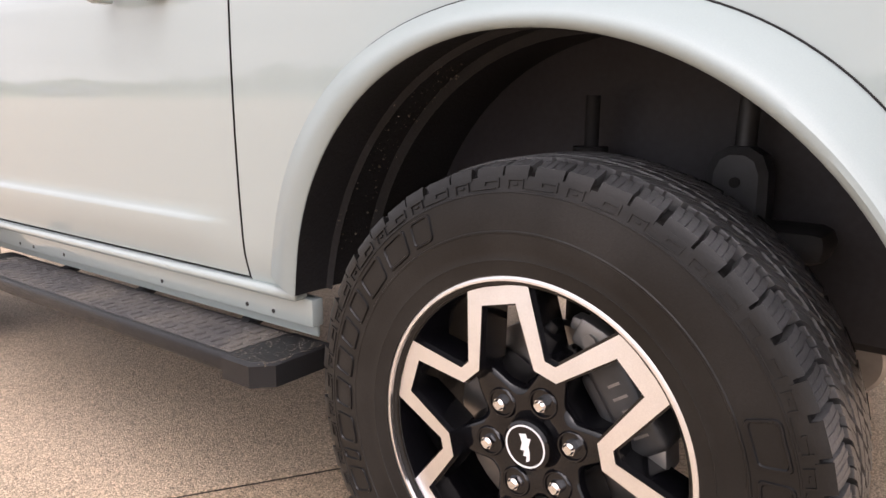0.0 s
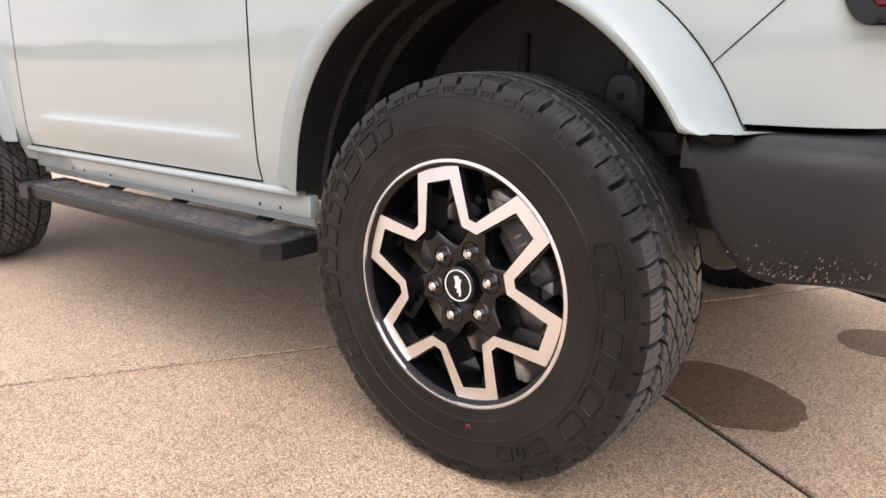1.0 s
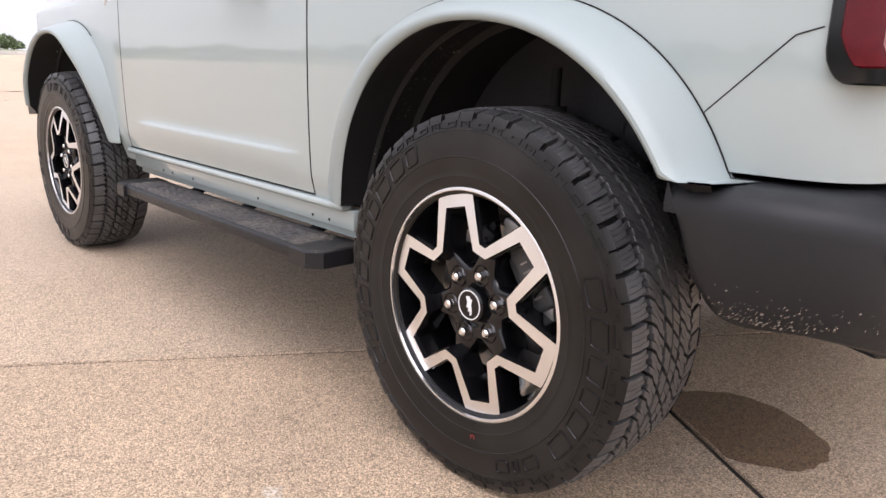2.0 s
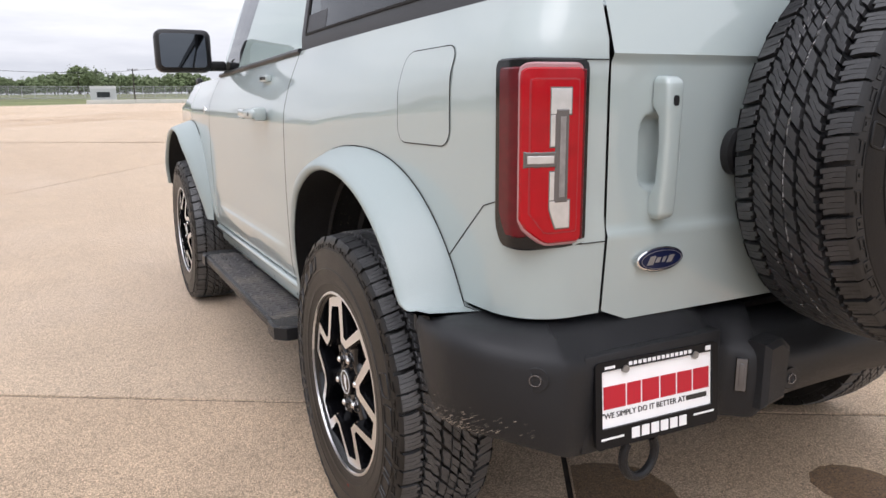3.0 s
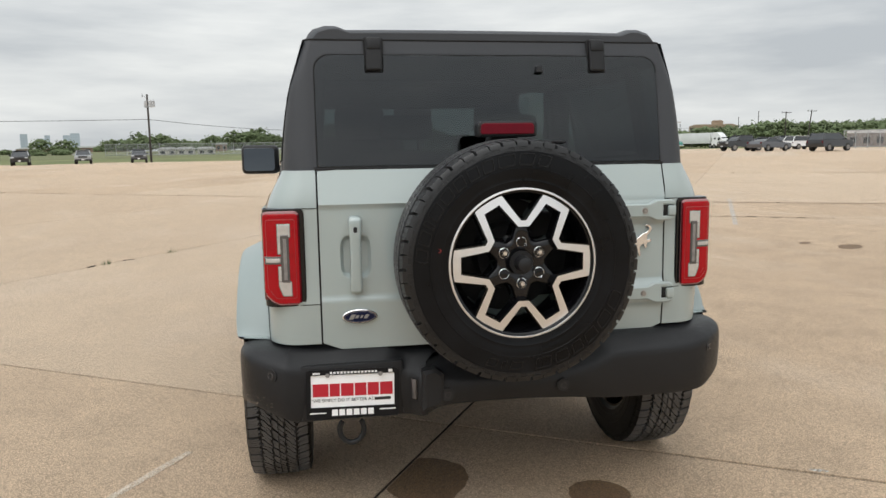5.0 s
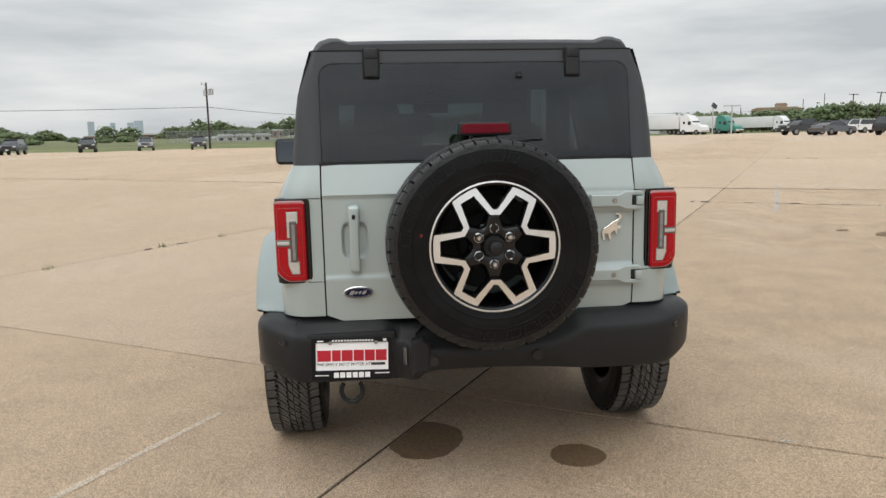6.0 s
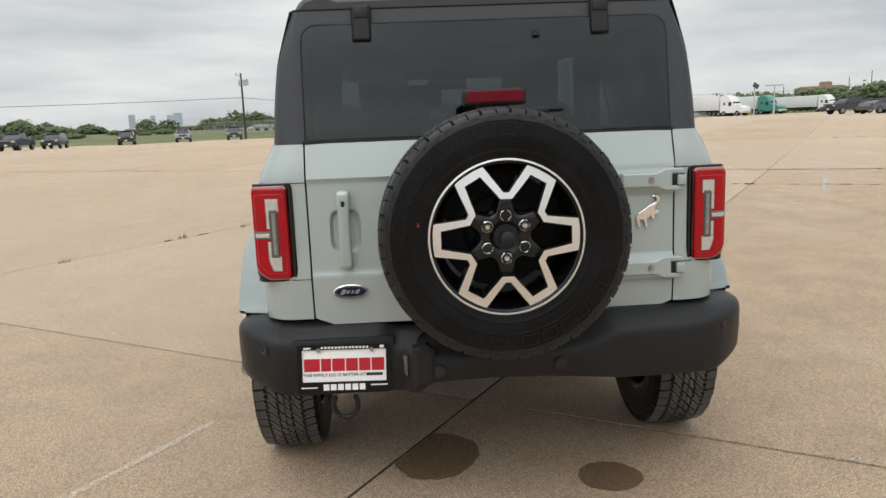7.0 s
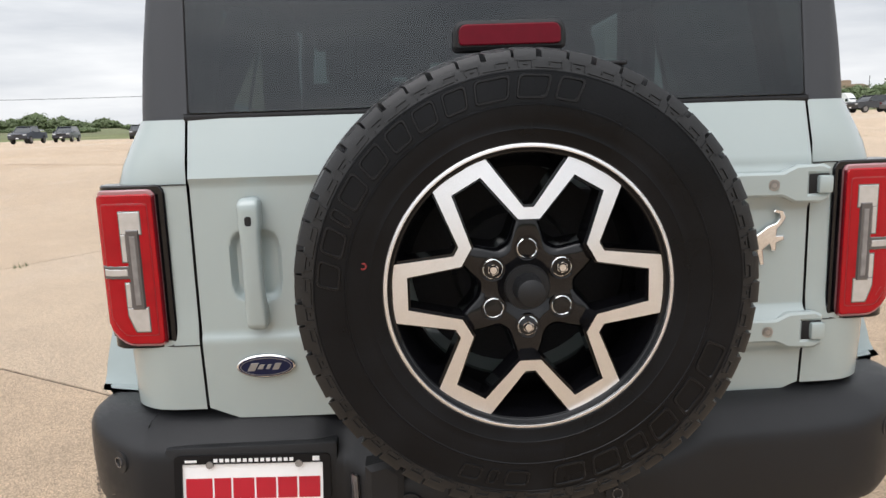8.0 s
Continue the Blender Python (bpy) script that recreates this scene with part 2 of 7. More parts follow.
NAVY = material("navy_badge_enamel", (0.006, 0.010, 0.040), rough=0.2, coat=0.15, spec=0.2)
CLOTH = material("dark_seat_cloth", (0.012, 0.012, 0.013), rough=0.85, vary=0.2, scale=12, fine=0.2, fine_scale=300)
DUSTY = material("dusty_tread_plastic", (0.062, 0.058, 0.058), rough=0.68, vary=0.3, scale=9, fine=0.35, fine_scale=260, bump=0.5, tint=(0.085, 0.075, 0.065))
DIRT = material("dried_dirt", (0.17, 0.14, 0.11), rough=0.95, vary=0.2, scale=40, fine=0.3, fine_scale=300)
TINT_SIDE = glass_material("tinted_side_glass", (0.11, 0.12, 0.12), boost=1.1)
TINT = glass_material("tinted_rear_glass", (0.21, 0.25, 0.25), boost=1.12)
CLEAR = glass_material("clear_window_glass", (0.72, 0.78, 0.75), boost=1.3)
MIRROR = material("mirror_glass", (0.085, 0.095, 0.105), rough=0.02, metal=1.0)
CONCRETE = concrete_material("tan_concrete", (0.515, 0.379, 0.254), (0.405, 0.288, 0.187), (0.21, 0.15, 0.10), 0.65)
JOINT = material("joint_filler", (0.028, 0.022, 0.018), rough=0.95, vary=0.3, scale=9, tint=(0.075, 0.056, 0.040))
WET = concrete_material("wet_concrete", (0.175, 0.100, 0.046), (0.125, 0.070, 0.031), (0.07, 0.042, 0.022), 0.6, 0.66)


def worn_paint(name, color, cover, scale=70, low=0.42, high=0.58):
    """Road paint worn through in flakes."""
    m = bpy.data.materials.new(name)
    m.use_nodes = True
    n, l = m.node_tree.nodes, m.node_tree.links
    p = n["Principled BSDF"]
    p.inputs["Base Color"].default_value, p.inputs["Roughness"].default_value = (*color, 1), 0.8
    geo = n.new("ShaderNodeNewGeometry")
    x = n.new("ShaderNodeTexNoise")
    x.inputs["Scale"].default_value, x.inputs["Detail"].default_value = scale, 5
    l.new(geo.outputs["Position"], x.inputs["Vector"])
    r = n.new("ShaderNodeMapRange")
    r.inputs["From Min"].default_value, r.inputs["From Max"].default_value, r.inputs["To Max"].default_value = low, high, cover
    l.new(x.outputs["Fac"], r.inputs["Value"])
    l.new(r.outputs["Result"], p.inputs["Alpha"])
    return m


ROAD_PAINT = worn_paint("worn_white_road_paint", (0.62, 0.60, 0.56), 0.95)
TREAD_LINE = worn_paint("thin_tread_line", (0.34, 0.34, 0.34), 0.6)
FADED_PAINT = worn_paint("faded_road_paint", (0.60, 0.52, 0.42), 0.85, 130, 0.38, 0.56)

# building tools
def finish(name, verts, faces, mats, parent=None, smooth=40, label="", slots=None, matrix=None):
    """One mesh object from vertices and faces, smooth but for edges sharper than the angle."""
    me = bpy.data.meshes.new(name)
    me.from_pydata([tuple(v) for v in verts], [], faces)
    mats = mats if isinstance(mats, (list, tuple)) else [mats]
    for m in mats:
        me.materials.append(m)
    if slots:
        me.polygons.foreach_set("material_index", slots)
    if smooth:
        me.polygons.foreach_set("use_smooth", [True] * len(me.polygons))
        me.set_sharp_from_angle(angle=radians(smooth))
    me.update()
    ob = new(name, me)
    if matrix is not None:
        ob.matrix_world = matrix
    if parent is not None:
        ob.parent = parent
    if label:
        tagged(ob, label=label)
    return ob


def part(name, bm, mats, parent=None, label="", smooth=33, matrix=None):
    """Link a bmesh as one mesh object under a thing or under a part."""
    bmesh.ops.recalc_face_normals(bm, faces=bm.faces)
    bm.verts.index_update()
    verts = [v.co.copy() for v in bm.verts]
    faces = [[v.index for v in f.verts] for f in bm.faces]
    slots = [f.material_index for f in bm.faces]
    bm.free()
    return finish(name, verts, faces, mats, parent, smooth, label, slots, matrix)


def thing(name, label, category, group="", at=(0, 0, 0), turn=0.0):
    ob = new(name)
    ob.empty_display_size = 0.2
    ob.matrix_world = pose(*at, 0, 0, turn)
    return tagged(ob, label=label, category=category, group=group)


def box(bm, c, s, bevel=0.0, m=None, slot=0, seg=2):
    """A box with centre c and size s, edges rounded by bevel."""
    mat = Matrix.Translation(c) @ Matrix.Diagonal((*s, 1))
    if m is not None:
        mat = m @ mat
    made = bmesh.ops.create_cube(bm, size=1.0, matrix=mat)["verts"]
    faces = {f for v in made for f in v.link_faces}
    if bevel:
        edges = list({e for v in made for e in v.link_edges})
        res = bmesh.ops.bevel(bm, geom=edges, offset=bevel, segments=seg, profile=0.5, affect="EDGES", clamp_overlap=True)
        faces = {f for f in faces if f.is_valid} | set(res["faces"])
    for f in faces:
        f.material_index = slot
    return faces


def rod(bm, a, b, r, r2=None, n=12, slot=0, caps=True):
    a, b = Vector(a), Vector(b)
    d = b - a
    m = Matrix.Translation((a + b) / 2) @ d.to_track_quat("Z", "Y").to_matrix().to_4x4()
    made = bmesh.ops.create_cone(bm, cap_ends=caps, segments=n, radius1=r, radius2=r if r2 is None else r2, depth=d.length, matrix=m)["verts"]
    for f in {f for v in made for f in v.link_faces}:
        f.material_index = slot


def tube(bm, pts, r, n=8, slot=0, closed=False):
    """A round bar along points."""
    pts = [Vector(p) for p in pts]
    rings = []
    for i, p in enumerate(pts):
        a = pts[i - 1] if (i or closed) else pts[i]
        b = pts[(i + 1) % len(pts)] if (i < len(pts) - 1 or closed) else pts[i]
        q = (b - a).to_track_quat("Z", "Y")
        rings.append([bm.verts.new(p + q @ Vector((r * math.cos(t), r * math.sin(t), 0))) for t in [2 * math.pi * k / n for k in range(n)]])
    span = range(len(rings) if closed else len(rings) - 1)
    for i in span:
        A, B = rings[i], rings[(i + 1) % len(rings)]
        for k in range(n):
            bm.faces.new((A[k], A[(k + 1) % n], B[(k + 1) % n], B[k])).material_index = slot
    if not closed:
        bm.faces.new(rings[0][::-1]).material_index = slot
        bm.faces.new(rings[-1]).material_index = slot


def prism(bm, outline, depth, m=None, inset=0.0, slot=0, rise=None):
    """An outline in the xy plane, raised along z by depth; inset chamfers the top edge by that much."""
    m = m or Matrix.Identity(4)
    c = sum((Vector((x, y)) for x, y in outline), Vector((0, 0))) / len(outline)
    n = len(outline)

    def ring(z, k):
        out = []
        for i, (x, y) in enumerate(outline):
            p = Vector((x, y))
            if k:
                a, b = Vector(outline[i - 1]), Vector(outline[(i + 1) % n])
                d1, d2 = (p - a).normalized(), (b - p).normalized()
                nrm = Vector((-(d1.y + d2.y), d1.x + d2.x))
                if nrm.length > 1e-6:
                    nrm.normalize()
                    nrm /= max(0.5, abs(nrm.dot(Vector((-d1.y, d1.x)))))
                p = p + nrm * k * side
            out.append(bm.verts.new(m @ Vector((p.x, p.y, z))))
        return out

    area = sum(outline[i][0] * outline[(i + 1) % n][1] - outline[(i + 1) % n][0] * outline[i][1] for i in range(n))
    side = 1 if area > 0 else -1
    rings = [ring(0, 0), ring(depth - (inset * 0.7 if inset else 0), 0)]
    if inset:
        rings.append(ring(depth, inset))
    for A, B in zip(rings, rings[1:]):
        for i in range(n):
            bm.faces.new((A[i], A[(i + 1) % n], B[(i + 1) % n], B[i])).material_index = slot
    bm.faces.new(rings[-1]).material_index = slot
    bm.faces.new(rings[0][::-1]).material_index = slot


def frame_prism(bm, outer, inner, depth, m=None, slot=0):
    """A flat ring between two outlines with equal numbers of points, raised by depth."""
    m = m or Matrix.Identity(4)
    n = len(outer)
    R = [[bm.verts.new(m @ Vector((x, y, z))) for x, y in o] for o, z in ((outer, 0), (outer, depth), (inner, depth), (inner, 0))]
    for A, B in zip(R, R[1:] + R[:1]):
        for i in range(n):
            bm.faces.new((A[i], A[(i + 1) % n], B[(i + 1) % n], B[i])).material_index = slot


def rounded(x0, y0, x1, y1, r, seg=5, radii=None):
    """A rectangle with round corners, anticlockwise from the lower left; radii: one for each corner."""
    r4 = radii or (r, r, r, r)
    out = []
    for (cx, cy, a0), q in zip(((x0, y0, 180), (x1, y0, 270), (x1, y1, 0), (x0, y1, 90)), r4):
        ox, oy = (q if cx == x0 else -q), (q if cy == y0 else -q)
        for k in range(seg + 1):
            a = radians(a0 + 90 * k / seg)
            out.append((cx + ox + q * math.cos(a), cy + oy + q * math.sin(a)))
    return out


def ellipse(cx, cy, a, b, n=28):
    return [(cx + a * math.cos(2 * math.pi * k / n), cy + b * math.sin(2 * math.pi * k / n)) for k in range(n)]


def lathe(profile, n=64, axis="X"):
    """Rings of (along the axis, radius), turned round the axis. Returns verts, faces."""
    verts, faces = [], []
    for u, r in profile:
        for k in range(n):
            a = 2 * math.pi * k / n
            verts.append((u, r * math.cos(a), r * math.sin(a)))
    for i in range(len(profile) - 1):
        for k in range(n):
            a, b = i * n + k, i * n + (k + 1) % n
            faces.append((a, b, b + n, a + n))
    return verts, faces


def spread(points, x):
    """Straight interpolation in a short table of pairs."""
    if x <= points[0][0]:
        return points[0][1]
    for (a, p), (b, q) in zip(points, points[1:]):
        if x <= b:
            return p + (q - p) * (x - a) / (b - a)
    return points[-1][1]


def smooth_spread(points, x):
    """As spread, with eased joints."""
    return (spread(points, x - 0.02) + 2 * spread(points, x) + spread(points, x + 0.02)) / 4


def steps(a, b, n):
    return [a + (b - a) * k / n for k in range(n + 1)]


def grid_faces(rows, keep=None):
    """Quads between rows of points; keep(i, j, centre) chooses. Returns verts, faces."""
    verts, faces, index = [], [], {}

    def vid(i, j):
        if (i, j) not in index:
            index[i, j] = len(verts)
            verts.append(rows[i][j])
        return index[i, j]

    for i in range(len(rows) - 1):
        for j in range(len(rows[0]) - 1):
            c = (Vector(rows[i][j]) + Vector(rows[i + 1][j]) + Vector(rows[i + 1][j + 1]) + Vector(rows[i][j + 1])) / 4
            if keep is None or keep(c):
                faces.append((vid(i, j), vid(i + 1, j), vid(i + 1, j + 1), vid(i, j + 1)))
    return verts, faces


def mirrored(verts, faces):
    return [(-v[0], v[1], v[2]) for v in verts], [tuple(reversed(f)) for f in faces]


def joined(*sets):
    verts, faces = [], []
    for v, f in sets:
        k = len(verts)
        verts += list(v)
        faces += [tuple(i + k for i in q) for q in f]
    return verts, faces


def lettering(name, text, size, mat, m, parent, depth=0.0006):
    """Readable words in the built-in font, as a mesh."""
    cu = bpy.data.curves.new(name, "FONT")
    cu.body, cu.size, cu.extrude, cu.align_x, cu.align_y = text, size, depth, "CENTER", "CENTER"
    cu.resolution_u = 2
    tmp = new(name + "_curve", cu)
    dg = bpy.context.evaluated_depsgraph_get()
    me = bpy.data.meshes.new_from_object(tmp.evaluated_get(dg))
    bpy.data.objects.remove(tmp)
    bpy.data.curves.remove(cu)
    me.name = name
    me.materials.clear()
    me.materials.append(mat)
    ob = new(name, me)
    ob.matrix_world = m
    ob.parent = parent
    return ob

# the off-road vehicle: rear axle at y = 0, front towards +y
HUB_Z, BASE, TRACK = 0.388, 2.57, 0.81
suv = thing("suv", "pale grey-green two-door off-road vehicle with grey hard top, parked on concrete", "car")


def belt(y):
    return spread([(-0.66, 1.308), (1.85, 1.225), (2.1, 1.213), (3.0, 1.192), (3.18, 1.165), (3.35, 1.085)], y)


def side_x(y, z):
    """Half width of the body at y and z; the shoulder climbs towards the tail lamps."""
    shoulder = spread([(-0.45, 1.165), (0.4, 1.06)], y)
    if z > 1.0:
        z = 1.0 + (z - 1.0) * 0.06 / (shoulder - 1.0) if z < shoulder else 1.06 + (z - shoulder) * 0.25 / (1.31 - shoulder)
    x = smooth_spread([(0.45, 0.815), (0.50, 0.838), (0.56, 0.852), (0.66, 0.8565), (0.76, 0.8588), (0.85, 0.8595), (0.94, 0.8590), (1.0, 0.8578), (1.055, 0.8565), (1.09, 0.8515), (1.18, 0.832), (1.31, 0.788)], z)
    ledge = spread([(0.54, 0.0), (0.585, 0.0060), (0.610, 0.0075), (0.622, 0.0)], z) * spread([(0.735, 0), (0.80, 1), (1.78, 1), (1.85, 0)], y)
    taper = smooth_spread([(-0.60, 0.940), (-0.40, 0.957), (0.0, 0.985), (0.4, 1.0), (2.0, 1.0), (2.6, 0.975), (3.35, 0.90)], y)
    return (x + ledge) * taper


def rear_y(z):
    return spread([(0.69, -0.655), (0.86, -0.668), (0.874, -0.662), (1.176, -0.660), (1.192, -0.668), (1.31, -0.630)], z)


CORNER = 0.125


def body_point(kind, s, z, off=0.0):
    """A point of the left half of the body shell: along the side, round the corner, or across the rear."""
    lift = z if z <= 1.06 else 1.06 + (z - 1.06) * ((belt(s) if kind == "side" else 1.308) - 1.06) / 0.25
    if kind == "side":
        return Vector((-(side_x(s, z) + off), s, lift))
    w = side_x(-0.53, z)
    top = rear_y(z)
    depth = -0.53 - top
    round_x = min(CORNER, w - 0.664)
    if kind == "corner":
        a = radians(s)
        return Vector((-(w - round_x + (round_x + off) * math.cos(a) ** 0.9), -0.53 - (depth + off) * math.sin(a), lift))
    k = min(1.0, abs(s) / (w - round_x)) ** 2
    return Vector((s, top - off - 0.012 * (1 - k), lift))


LEVELS = [0.45, 0.475, 0.505, 0.511, 0.54, 0.56, 0.585, 0.606, 0.611, 0.617, 0.623, 0.65, 0.68, 0.709, 0.74, 0.78, 0.82, 0.86, 0.90, 0.95, 1.0, 1.03, 1.055, 1.075, 1.10, 1.14, 1.18, 1.22, 1.26, 1.29, 1.31]
SIDE_Y = [3.35 - 0.055 * k for k in range(25)] + [1.98, 1.968, 1.962] + steps(1.90, 0.72, 22) + [0.70, 0.675, 0.669] + steps(0.64, -0.53, 30)
STATIONS = [("side", y) for y in SIDE_Y] + [("corner", a) for a in (12, 24, 36, 48, 60, 72, 84, 90)] + [("rear", x) for x in (-0.66, -0.640, -0.6325, -0.6265, -0.60)]


def arch_out(t, y0, grow=0.0):
    """Outer edge of a wheel-arch flare; t from 0 at the front foot to 1 at the rear foot."""
    return arch(t, y0, 0.572 + grow, 0.545 + grow, 0.608 + grow, 2.3)


def arch(t, y0, front, rear, high, power):
    a = math.pi * t
    c, s = math.cos(a), math.sin(a)
    w = front if c > 0 else rear
    return (y0 + 0.03 + w * math.copysign(abs(c) ** (2 / power), c), HUB_Z + high * abs(s) ** (2 / power))


def in_arch(y, z, y0, shrink):
    dy = y - y0 - 0.03
    w = (0.572 if dy > 0 else 0.545) - shrink
    return z > HUB_Z - 1 and (abs(dy) / w) ** 2.3 + (max(0.0, z - HUB_Z) / (0.608 - shrink)) ** 2.3 < 1


def in_door(c):
    return 0.672 < c.y < 1.965 and c.z > 0.508


def keep_body(c):
    if in_arch(c.y, c.z, 0, 0.028) or in_arch(c.y, c.z, BASE, 0.028):
        return False
    if c.y < -0.3 and c.z < 0.715 or c.y > 2.7 and c.z < 0.6:
        return False
    if 0.66 < c.y < 1.975 and c.z > 0.5:
        return not (in_door(c) or 0.669 < c.y < 0.675 or 1.962 < c.y < 1.968 or c.z < 0.511)
    return c.x < -0.632 or c.y > -0.55


rows = [[body_point(k, s, z) for z in LEVELS] for k, s in STATIONS]
half = grid_faces(rows, keep_body)
finish("body_shell", *joined(half, mirrored(*half)), PAINT, suv, smooth=32, label="glossy pale grey-green painted body")
door_half = grid_faces(rows, lambda c: in_door(c) and not (0.669 < c.y < 0.675 or 1.962 < c.y < 1.968) and c.z > 0.511)
finish("door", *door_half, PAINT, suv, smooth=32)
finish("door", *mirrored(*door_half), PAINT, suv, smooth=32)
inner_rows = [[body_point(k, s, z, -0.022) for z in LEVELS[1:]] for k, s in STATIONS]
inner = grid_faces(inner_rows, lambda c: not (in_arch(c.y, c.z, 0, 0.02) or in_arch(c.y, c.z, BASE, 0.02) or c.y < -0.3 and c.z < 0.72 or c.y < -0.35 and c.z > 1.12))
finish("inner_shell", *joined(inner, mirrored(*inner)), SEAM, suv, label="black door gaps and inner panels")


# tailgate with creases and a dished handle recess
def gate_y(x, z):
    y = rear_y(z) - 0.012 * (1 - (x / 0.66) ** 2) - 0.001
    d = (abs(x + 0.506) / 0.052) ** 4.0 + (abs(z - 1.012) / 0.075) ** 4.0
    e = min(1.0, 1.6 * max(0.0, 1 - d))
    y += 0.017 * e * e * (3 - 2 * e)
    for zz in (1.14, 0.835):
        if x > 0.30:
            e = max(0.0, 1 - abs(z - zz) / 0.052)
            y -= 0.014 * min(1.0, e * 2.2) * min(1.0, (x - 0.30) / 0.05)
    return y


gx = steps(-0.6265, -0.575, 5) + steps(-0.57, -0.445, 32) + steps(-0.43, 0.6265, 84)
gz = [0.687, 0.70, 0.71, 0.73] + steps(0.75, 0.86, 10) + [0.867, 0.874] + steps(0.885, 1.17, 72) + [1.176, 1.184, 1.192, 1.20, 1.22, 1.25, 1.28, 1.30, 1.308]
gate_rows = []
for x in gx:
    foot = 0.687 + max(0.0, abs(x) - 0.565) * 0.4
    gate_rows.append([Vector((x, gate_y(x, max(z, foot)), max(z, foot))) for z in gz])
finish("tailgate", *grid_faces(gate_rows), PAINT, suv, smooth=32, label="painted side-hinged tailgate with dished handle recess")
bm = bmesh.new()
box(bm, (0, -0.575, 0.99), (1.24, 0.06, 0.58), 0.01)
part("tailgate_core", bm, SEAM, suv, label="black tailgate inner frame")

# door handle of the tailgate
bm = bmesh.new()
grip = []
HALF_W = [(0.884, 0.010), (0.886, 0.0150), (0.890, 0.0185), (0.896, 0.0205), (0.930, 0.0210), (0.955, 0.0195), (1.03, 0.0186), (1.080, 0.0195), (1.098, 0.0212), (1.140, 0.0215), (1.147, 0.0190), (1.151, 0.0155), (1.153, 0.010)]
BACK = [(0.884, -0.668), (0.926, -0.668), (0.938, -0.674), (0.955, -0.682), (1.03, -0.686), (1.078, -0.683), (1.090, -0.676), (1.100, -0.668), (1.153, -0.668)]
FRONT = [(0.884, -0.684), (0.886, -0.690), (0.890, -0.695), (0.897, -0.698), (0.93, -0.701), (0.99, -0.7045), (1.08, -0.7060), (1.138, -0.7045), (1.146, -0.701), (1.151, -0.695), (1.153, -0.688)]
for z in sorted({z for z, w in HALF_W} | {z for z, y in BACK} | {z for z, y in FRONT} | set(steps(0.90, 1.14, 18))):
    w, y0, y1 = spread(HALF_W, z), spread(BACK, z), spread(FRONT, z)
    ring = [(-0.507 - w, y0, z)]
    for k in range(11):
        a = math.pi * (1 - k / 10)
        cx, cy = math.cos(a), math.sin(a)
        ring.append((-0.507 + w * math.copysign(abs(cx) ** 0.55, cx), y1 + 0.011 * (1 - abs(cy) ** 0.55), z))
    ring.append((-0.507 + w, y0, z))
    grip.append([bm.verts.new(p) for p in ring])
for p, q in zip(grip, grip[1:]):
    for j in range(len(p)):
        k = (j + 1) % len(p)
        bm.faces.new((p[j], p[k], q[k], q[j]))
bm.faces.new(grip[0][::-1])
bm.faces.new(grip[-1])
pull = part("tailgate_handle", bm, PAINT, suv, smooth=50, label="body-coloured vertical pull handle")
bm = bmesh.new()
prism(bm, rounded(-0.0065, -0.0095, 0.0065, 0.0095, 0.005), 0.003, Matrix.Translation((-0.507, -0.7035, 1.108)) @ pose(0, 0, 0, 90))
part("key_lock", bm, PLASTIC, pull, label="black key lock")

def on_rear(x, y, z):
    """Outlines in x and z, raised towards the rear."""
    return Matrix.Translation((x, y, z)) @ pose(0, 0, 0, 90, 0, 0)


# tailgate hinges
for z in (1.14, 0.835):
    bm = bmesh.new()
    strap = [(0.44, -0.024), (0.558, -0.024), (0.585, -0.037), (0.640, -0.039), (0.656, -0.030), (0.656, -0.020), (0.613, -0.020), (0.613, 0.020), (0.656, 0.020), (0.656, 0.032), (0.640, 0.040), (0.585, 0.038), (0.558, 0.025), (0.44, 0.025)]
    prism(bm, strap, 0.016, on_rear(0, -0.678, z), 0.005)
    h = part("hinge", bm, PAINT, suv, label="body-coloured tailgate hinge")
    bm = bmesh.new()
    rod(bm, (0.54, -0.692, z), (0.54, -0.6965, z), 0.0085, n=18)
    part("hinge_bolt", bm, CAST, h, label="bare metal bolt")
    bm = bmesh.new()
    frame_prism(bm, ellipse(0, 0, 0.0115, 0.0115, 20), ellipse(0, 0, 0.0090, 0.0090, 20), 0.0012, on_rear(0.54, -0.694, z))
    rod(bm, (0.54, -0.6955, z), (0.54, -0.6972, z), 0.005, n=6)
    part("bolt_seat", bm, STEEL, h)
    bm = bmesh.new()
    box(bm, (0.634, -0.682, z), (0.042, 0.02, 0.040), 0.002)
    part("hinge_gap", bm, SEAM, h, label="black hinge gap")
    bm = bmesh.new()
    box(bm, (0.644, -0.691, z - 0.001), (0.030, 0.022, 0.036), 0.005)
    part("hinge_knuckle", bm, PAINT, h)

# rubber buffer behind the spare wheel
bm = bmesh.new()
prism(bm, ellipse(0, 0, 0.036, 0.047, 24), 0.024, Matrix.Translation((-0.312, -0.672, 1.005)) @ pose(0, 0, 0, 90, 0, 0), 0.008)
part("rubber_buffer", bm, PLASTIC, suv, label="black oval rubber buffer")

# oval badge and chrome emblem, as plain shapes


bm = bmesh.new()
prism(bm, ellipse(0, 0, 0.060, 0.0245), 0.006, on_rear(-0.499, -0.674, 0.804), 0.002)
badge = part("oval_badge", bm, CHROME, suv, label="chrome-rimmed navy oval badge")
bm = bmesh.new()
prism(bm, ellipse(0, 0, 0.056, 0.0212), 0.002, on_rear(-0.499, -0.6802, 0.804), 0.001)
part("badge_field", bm, NAVY, badge, label="dark navy enamel field")
bm = bmesh.new()
